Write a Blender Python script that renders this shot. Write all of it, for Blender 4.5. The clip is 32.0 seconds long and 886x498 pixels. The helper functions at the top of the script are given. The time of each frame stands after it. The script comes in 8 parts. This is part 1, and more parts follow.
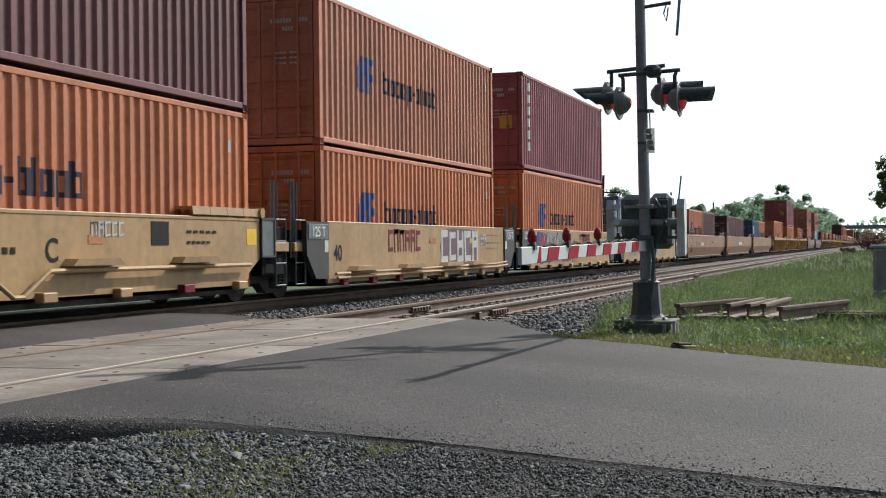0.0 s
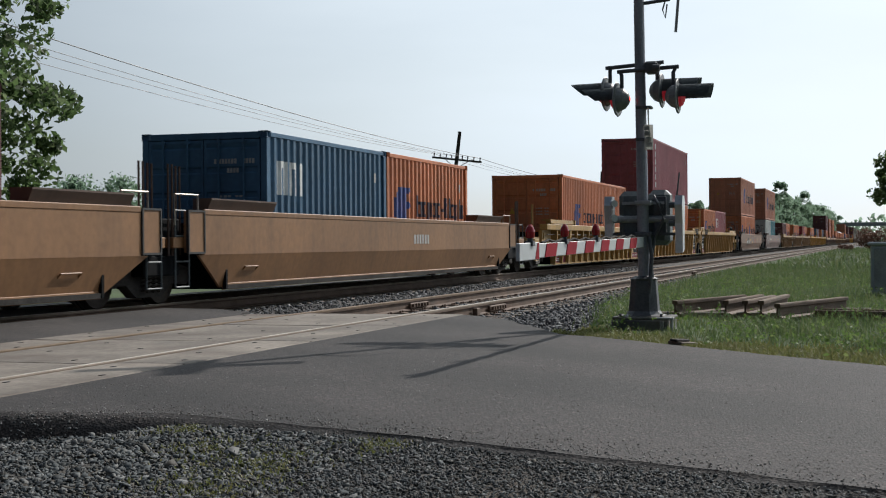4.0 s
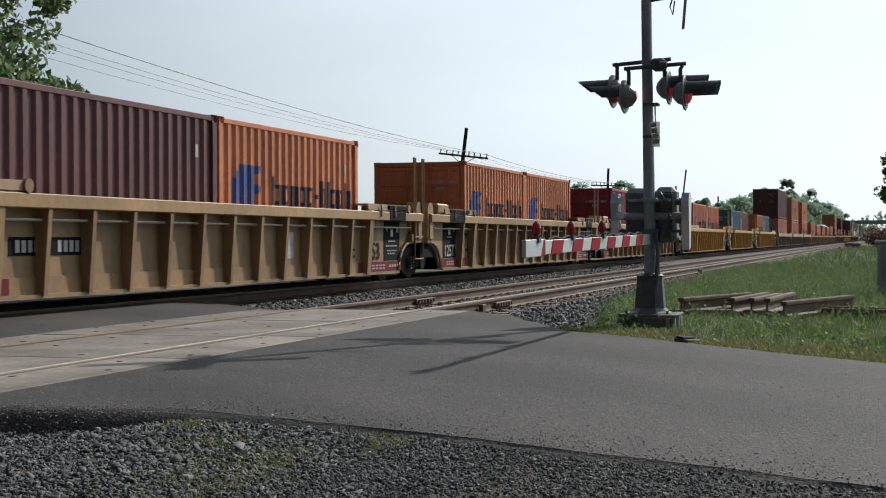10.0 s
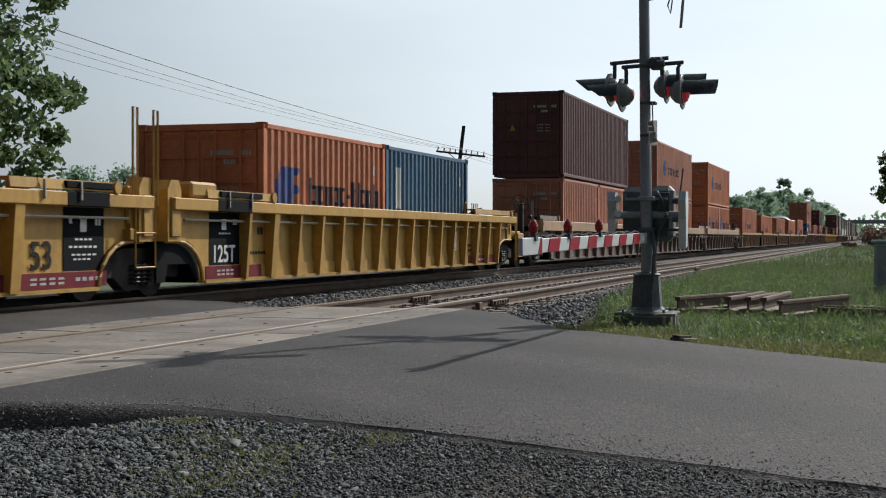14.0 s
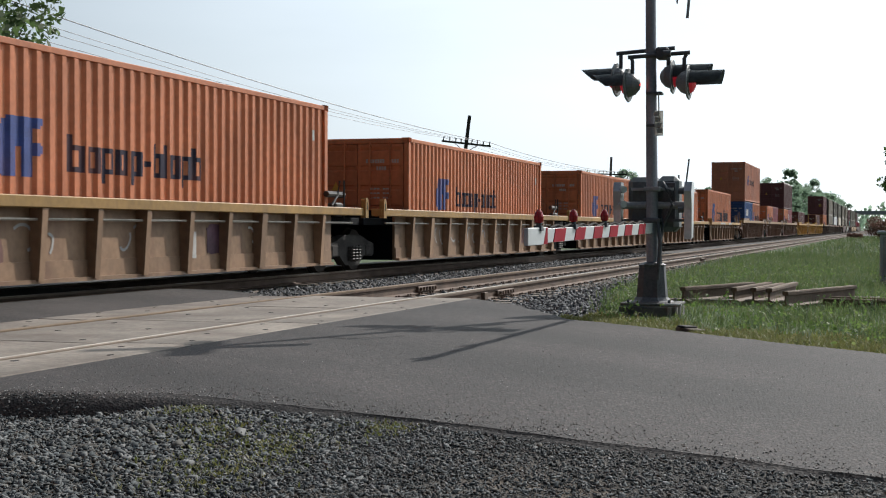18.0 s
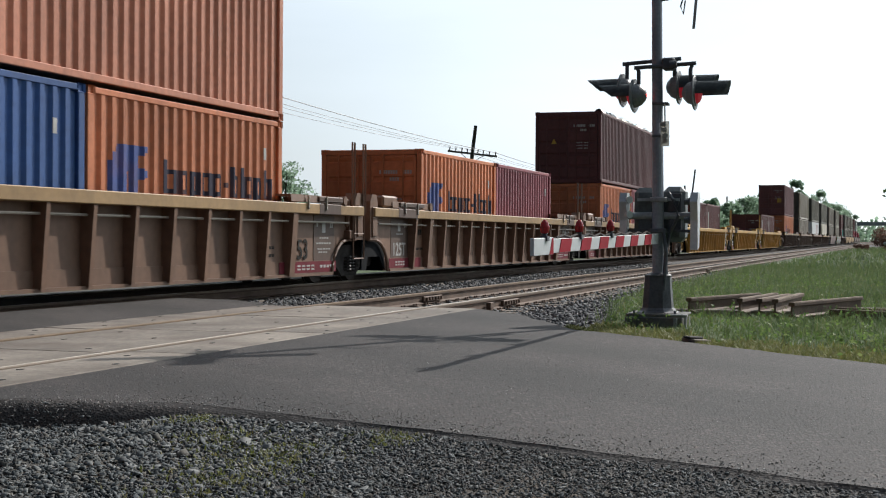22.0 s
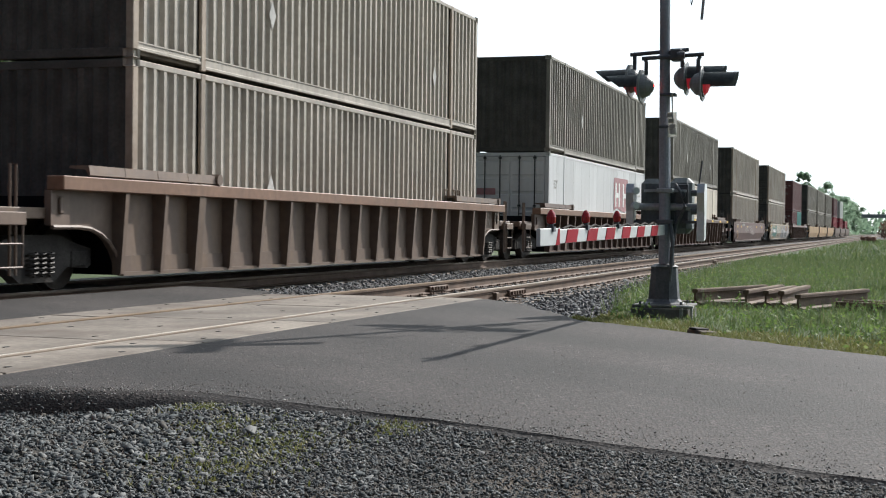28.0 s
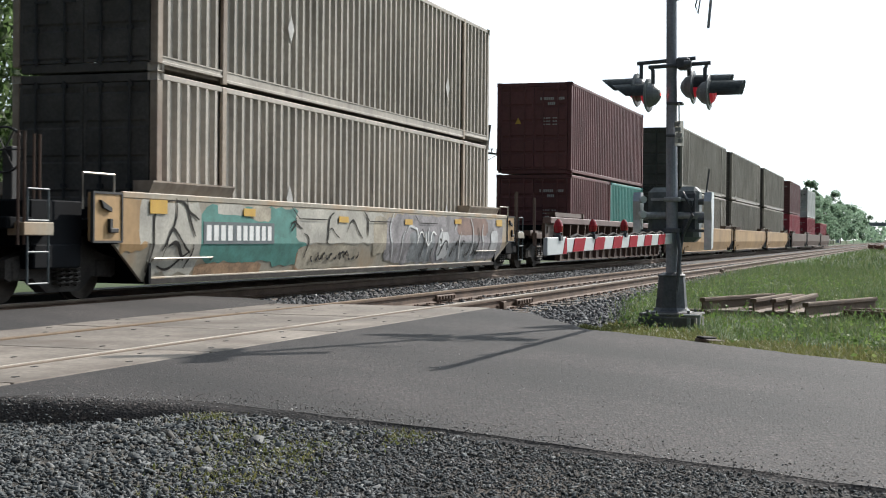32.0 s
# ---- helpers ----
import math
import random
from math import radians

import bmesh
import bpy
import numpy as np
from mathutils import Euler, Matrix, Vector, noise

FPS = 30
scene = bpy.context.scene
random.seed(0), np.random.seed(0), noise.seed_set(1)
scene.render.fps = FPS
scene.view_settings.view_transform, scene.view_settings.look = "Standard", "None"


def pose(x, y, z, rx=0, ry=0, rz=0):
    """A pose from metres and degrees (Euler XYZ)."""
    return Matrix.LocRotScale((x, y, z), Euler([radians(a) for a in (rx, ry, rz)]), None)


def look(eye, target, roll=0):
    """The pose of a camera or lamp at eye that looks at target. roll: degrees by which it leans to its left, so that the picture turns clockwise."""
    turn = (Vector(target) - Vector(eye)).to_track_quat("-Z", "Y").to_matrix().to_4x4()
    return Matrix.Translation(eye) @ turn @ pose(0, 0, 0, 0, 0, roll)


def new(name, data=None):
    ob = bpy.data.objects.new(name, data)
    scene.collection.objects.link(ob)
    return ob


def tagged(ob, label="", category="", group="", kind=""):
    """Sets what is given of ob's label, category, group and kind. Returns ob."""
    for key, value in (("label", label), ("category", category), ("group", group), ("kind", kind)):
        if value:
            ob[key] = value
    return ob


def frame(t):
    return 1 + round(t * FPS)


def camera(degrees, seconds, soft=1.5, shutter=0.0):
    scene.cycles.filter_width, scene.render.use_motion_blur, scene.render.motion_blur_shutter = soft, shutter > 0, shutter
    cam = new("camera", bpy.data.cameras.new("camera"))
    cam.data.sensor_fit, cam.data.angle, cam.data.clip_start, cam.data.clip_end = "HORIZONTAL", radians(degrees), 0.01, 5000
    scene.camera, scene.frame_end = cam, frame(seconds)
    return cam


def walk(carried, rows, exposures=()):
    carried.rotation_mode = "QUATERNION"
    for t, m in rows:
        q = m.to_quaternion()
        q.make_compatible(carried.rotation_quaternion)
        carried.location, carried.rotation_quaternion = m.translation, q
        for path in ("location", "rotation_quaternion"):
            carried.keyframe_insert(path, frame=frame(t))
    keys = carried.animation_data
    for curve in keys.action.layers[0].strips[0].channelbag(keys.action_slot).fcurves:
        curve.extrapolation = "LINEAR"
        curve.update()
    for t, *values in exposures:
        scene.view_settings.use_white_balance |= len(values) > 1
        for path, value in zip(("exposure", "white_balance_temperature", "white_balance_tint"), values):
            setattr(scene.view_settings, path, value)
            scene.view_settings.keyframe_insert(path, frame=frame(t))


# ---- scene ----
cam = camera(35.66, 32.0, soft=1.1, shutter=0.04)
EYE = (0.0, 0.0, 0.90)
# seconds, heading from the rails' direction towards the train, pitch, roll (degrees)
PATH = [
    (0, 17.697, -0.057, -0.629),
    (0.5, 17.668, -0.005, -0.539),
    (1, 17.668, 0.058, -0.621),
    (1.5, 17.700, 0.012, -0.645),
    (2, 17.702, -0.065, -0.619),
    (2.5, 17.755, -0.118, -0.631),
    (3, 17.765, -0.199, -0.455),
    (3.5, 17.624, -0.202, -0.441),
    (5.5, 17.638, -0.303, -0.403),
    (6, 17.653, -0.201, -0.445),
    (6.5, 17.729, -0.057, -0.449),
    (7, 17.607, 0.104, -0.585),
    (7.5, 17.663, 0.083, -0.466),
    (8, 17.855, -0.097, -0.197),
    (8.5, 17.815, -0.307, -0.253),
    (9, 17.834, -0.279, -0.161),
    (9.5, 17.880, -0.348, -0.189),
    (10, 17.873, -0.386, -0.187),
    (10.5, 17.891, -0.346, -0.005),
    (11, 17.795, -0.273, -0.031),
    (11.5, 17.849, -0.453, -0.011),
    (12, 17.824, -0.561, -0.085),
    (12.5, 17.841, -0.703, 0.030),
    (13, 17.834, -0.769, 0.017),
    (13.5, 17.743, -0.506, 0.136),
    (14, 17.740, -0.476, 0.045),
    (14.5, 17.671, -0.537, 0.050),
    (16.5, 17.857, -0.877, 0.154),
    (17, 17.894, -0.867, 0.194),
    (17.5, 17.937, -0.880, 0.234),
    (18, 17.965, -0.903, 0.213),
    (18.5, 18.115, -1.014, 0.267),
    (19, 18.153, -0.942, 0.253),
    (19.5, 18.248, -0.899, 0.254),
    (20, 18.292, -0.870, 0.300),
    (20.5, 18.368, -0.815, 0.316),
    (21, 18.400, -0.626, 0.374),
    (21.5, 18.429, -0.564, 0.469),
    (22, 18.208, -0.489, 0.360),
    (22.5, 18.191, -0.472, 0.441),
    (23, 18.075, -0.509, 0.155),
    (23.5, 18.044, -0.616, 0.151),
    (24, 18.096, -0.525, 0.062),
    (24.5, 18.087, -0.585, 0.006),
    (25, 18.123, -0.893, 0.266),
    (25.5, 18.172, -1.082, 0.219),
    (27.5, 18.460, -1.010, 0.625),
    (28, 18.464, -0.914, 0.697),
    (28.5, 18.486, -0.925, 0.732),
    (29, 18.398, -1.075, 0.618),
    (29.5, 18.448, -1.061, 0.406),
    (30, 18.477, -1.049, 0.324),
    (30.5, 18.658, -0.851, 0.365),
    (31, 18.796, -0.672, 0.446),
    (31.5, 18.802, -0.604, 0.365),
    (32, 18.762, -0.535, 0.571)
]


def camera_pose(yaw, pitch, roll):
    a, b = radians(yaw), radians(pitch)
    aim = Vector((math.cos(a) * math.cos(b), math.sin(a) * math.cos(b), math.sin(b)))
    return look(EYE, Vector(EYE) + aim, roll)


EXPOSURE = [(0, 0.18), (0.8, 0.14), (1.6, -0.2), (2, -0.26), (3.5, -0.26), (6, -0.11), (8, -0.02), (9, -0.06), (10, -0.18), (11, -0.26), (14, -0.24), (16.5, 0.06), (18, 0.03), (20, -0.04), (21, 0.04), (23, -0.02), (24, -0.08), (25, -0.28), (25.5, -0.28), (27.5, 0.36), (28, 0.41), (32, 0.41)]
walk(cam, [(t, camera_pose(a, b, c)) for t, a, b, c in PATH], EXPOSURE)

# ---- light ----
SUN = Vector((1.33, -0.54, 1.0)).normalized()
world = bpy.data.worlds.new("sky")
scene.world = world
world.use_nodes = True
wn = world.node_tree
sky = wn.nodes.new("ShaderNodeTexSky")
sky.sky_type = "NISHITA"
sky.sun_disc = False
sky.sun_elevation = math.asin(SUN.z)
sky.sun_rotation = math.atan2(SUN.x, SUN.y)
sky.air_density, sky.dust_density, sky.ozone_density = 1.0, 1.2, 1.0
bg = wn.nodes["Background"]
bg.inputs["Strength"].default_value = 0.09
# thin high haze in soft streaks, brightest on the sun's side
coord, stretch, cloud, span, veil, aim, near_sun, glare = (wn.nodes.new("ShaderNode" + k) for k in ("TexCoord", "Mapping", "TexNoise", "MapRange", "Mix", "VectorMath", "MapRange", "Mix"))
stretch.inputs["Scale"].default_value = (1.0, 1.0, 5.0)
cloud.inputs["Scale"].default_value, cloud.inputs["Detail"].default_value = 2.2, 5
span.inputs["From Min"].default_value, span.inputs["From Max"].default_value = 0.3, 0.75
span.inputs["To Min"].default_value, span.inputs["To Max"].default_value = 0.66, 1.0
aim.operation = "DOT_PRODUCT"
aim.inputs[1].default_value = SUN
near_sun.interpolation_type = "SMOOTHSTEP"
near_sun.inputs["From Min"].default_value, near_sun.inputs["From Max"].default_value = 0.15, 0.92
glare.data_type = veil.data_type = "RGBA"
glare.inputs["A"].default_value = (0.5, 0.68, 0.95, 1)
glare.inputs["B"].default_value = (13.0, 14.6, 15.9, 1)
wn.links.new(coord.outputs["Generated"], aim.inputs[0])
wn.links.new(aim.outputs["Value"], near_sun.inputs["Value"])
wn.links.new(near_sun.outputs[0], glare.inputs["Factor"])
wn.links.new(coord.outputs["Generated"], stretch.inputs["Vector"])
wn.links.new(stretch.outputs[0], cloud.inputs["Vector"])
wn.links.new(cloud.outputs["Fac"], span.inputs["Value"])
wn.links.new(span.outputs[0], veil.inputs["Factor"])
wn.links.new(sky.outputs["Color"], veil.inputs["A"])
wn.links.new(glare.outputs["Result"], veil.inputs["B"])
wn.links.new(veil.outputs["Result"], bg.inputs["Color"])
sun_data = bpy.data.lights.new("sun", "SUN")
sun_data.energy, sun_data.angle, sun_data.color = 4.25, radians(0.6), (1.0, 0.955, 0.90)
sun = new("sun", sun_data)
sun.matrix_world = look(SUN * 50, (0, 0, 0))


# ---- materials ----
def material(name, col, rough=0.6, metal=0.0, var=0.3, scale=1.5, fine=25.0, bump=0.15, dirt=None, dirt_amount=0.0,
             streak=False, rand=0.0, detail=5.0, lift=0.02):
    m = bpy.data.materials.new(name)
    m.use_nodes = True
    nt = m.node_tree
    b = nt.nodes["Principled BSDF"]
    N, L = nt.nodes.new, nt.links.new
    tc = N("ShaderNodeTexCoord")
    n1, n2 = N("ShaderNodeTexNoise"), N("ShaderNodeTexNoise")
    n1.inputs["Scale"].default_value, n1.inputs["Detail"].default_value = scale, detail
    n2.inputs["Scale"].default_value, n2.inputs["Detail"].default_value = fine, 4
    src = tc.outputs["Object"]
    oi = N("ShaderNodeObjectInfo")
    shift = N("ShaderNodeVectorMath")
    shift.operation = "MULTIPLY_ADD"
    shift.inputs[1].default_value = (1, 1, 1)
    comb = N("ShaderNodeCombineXYZ")
    ml = N("ShaderNodeMath")
    ml.operation = "MULTIPLY"
    ml.inputs[1].default_value = 37.0
    L(oi.outputs["Random"], ml.inputs[0])
    for k in ("X", "Y", "Z"):
        L(ml.outputs[0], comb.inputs[k])
    L(src, shift.inputs[0])
    L(comb.outputs[0], shift.inputs[2])
    L(shift.outputs[0], n1.inputs["Vector"])
    L(src, n2.inputs["Vector"])
    mr = N("ShaderNodeMapRange")
    mr.inputs["From Min"].default_value, mr.inputs["From Max"].default_value = 0.3, 0.7
    mr.inputs["To Min"].default_value, mr.inputs["To Max"].default_value = 1 - var, 1 + var
    L(n1.outputs["Fac"], mr.inputs["Value"])
    mr2 = N("ShaderNodeMapRange")
    mr2.inputs["From Min"].default_value, mr2.inputs["From Max"].default_value = 0.3, 0.7
    mr2.inputs["To Min"].default_value, mr2.inputs["To Max"].default_value = 1 - var * 0.6, 1 + var * 0.6
    L(n2.outputs["Fac"], mr2.inputs["Value"])
    mm = N("ShaderNodeMath")
    mm.operation = "MULTIPLY"
    L(mr.outputs[0], mm.inputs[0])
    L(mr2.outputs[0], mm.inputs[1])
    val = mm.outputs[0]
    if rand:
        mr3 = N("ShaderNodeMapRange")
        mr3.inputs["To Min"].default_value, mr3.inputs["To Max"].default_value = 1 - rand, 1 + rand
        L(oi.outputs["Random"], mr3.inputs["Value"])
        m3 = N("ShaderNodeMath")
        m3.operation = "MULTIPLY"
        L(val, m3.inputs[0])
        L(mr3.outputs[0], m3.inputs[1])
        val = m3.outputs[0]
    vm = N("ShaderNodeVectorMath")
    vm.operation = "SCALE"
    vm.inputs[0].default_value = col
    L(val, vm.inputs["Scale"])
    out = vm.outputs[0]
    if dirt:
        mp = N("ShaderNodeMapping")
        mp.inputs["Scale"].default_value = (3.2, 3.2, 0.55) if streak else (1.2, 1.2, 1.2)
        L(shift.outputs[0], mp.inputs["Vector"])
        n3 = N("ShaderNodeTexNoise")
        n3.inputs["Scale"].default_value, n3.inputs["Detail"].default_value = 1.0, 6
        L(mp.outputs[0], n3.inputs["Vector"])
        ra = N("ShaderNodeMapRange")
        ra.inputs["From Min"].default_value, ra.inputs["From Max"].default_value = (0.5, 0.84) if streak else (0.48, 0.75)
        ra.inputs["To Min"].default_value, ra.inputs["To Max"].default_value = lift, dirt_amount
        L(n3.outputs["Fac"], ra.inputs["Value"])
        mx = N("ShaderNodeMix")
        mx.data_type = "RGBA"
        L(ra.outputs[0], mx.inputs["Factor"])
        L(out, mx.inputs["A"])
        mx.inputs["B"].default_value = (*dirt, 1)
        out = mx.outputs["Result"]
    L(out, b.inputs["Base Color"])
    b.inputs["Roughness"].default_value = rough
    b.inputs["Metallic"].default_value = metal
    if bump:
        bp = N("ShaderNodeBump")
        bp.inputs["Strength"].default_value, bp.inputs["Distance"].default_value = bump, 0.02
        L(n2.outputs["Fac"], bp.inputs["Height"])
        L(bp.outputs[0], b.inputs["Normal"])
    return m


def island_material(name, cols, rough=0.9, bump=0.3):
    """Stones, chips and blades: each island of the mesh takes its own tone."""
    m = bpy.data.materials.new(name)
    m.use_nodes = True
    nt = m.node_tree
    b = nt.nodes["Principled BSDF"]
    N, L = nt.nodes.new, nt.links.new
    g = N("ShaderNodeNewGeometry")
    r = N("ShaderNodeValToRGB")
    els = r.color_ramp.elements
    while len(els) < len(cols):
        els.new(0.5)
    for k, c in enumerate(cols):
        els[k].position = k / max(1, len(cols) - 1)
        els[k].color = (*c, 1)
    L(g.outputs["Random Per Island"], r.inputs["Fac"])
    L(r.outputs["Color"], b.inputs["Base Color"])
    b.inputs["Roughness"].default_value = rough
    n = N("ShaderNodeTexNoise")
    n.inputs["Scale"].default_value = 60
    bp = N("ShaderNodeBump")
    bp.inputs["Strength"].default_value, bp.inputs["Distance"].default_value = bump, 0.01
    L(n.outputs["Fac"], bp.inputs["Height"])
    L(bp.outputs[0], b.inputs["Normal"])
    return m


def leaf_material(name, cols, through_share=0.45):
    m = island_material(name, cols, 0.6, 0.0)
    nt = m.node_tree
    b, o = nt.nodes["Principled BSDF"], nt.nodes["Material Output"]
    t = nt.nodes.new("ShaderNodeBsdfTranslucent")
    mx = nt.nodes.new("ShaderNodeMixShader")
    mx.inputs[0].default_value = through_share
    ramp = [n for n in nt.nodes if n.type == "VALTORGB"][0]
    nt.links.new(ramp.outputs["Color"], t.inputs["Color"])
    nt.links.new(b.outputs[0], mx.inputs[1])
    nt.links.new(t.outputs[0], mx.inputs[2])
    nt.links.new(mx.outputs[0], o.inputs["Surface"])
    return m


def glow_material(name, col, strength):
    m = bpy.data.materials.new(name)
    m.use_nodes = True
    b = m.node_tree.nodes["Principled BSDF"]
    b.inputs["Base Color"].default_value = (*col, 1)
    b.inputs["Emission Color"].default_value = (*col, 1)
    b.inputs["Emission Strength"].default_value = strength
    return m


RUST, SOOT, DUST = (0.10, 0.035, 0.018), (0.03, 0.027, 0.025), (0.30, 0.24, 0.18)


def paint(name, col, dirt=RUST, amount=0.5, var=0.18, rough=0.55, rand=0.10, lift=0.0):
    m = material(name, col, rough, 0.0, var, 0.6, 9.0, 0.06, dirt, amount, True, rand, 6.0, lift)
    m.node_tree.nodes["Principled BSDF"].inputs["Specular IOR Level"].default_value = 0.35
    return m


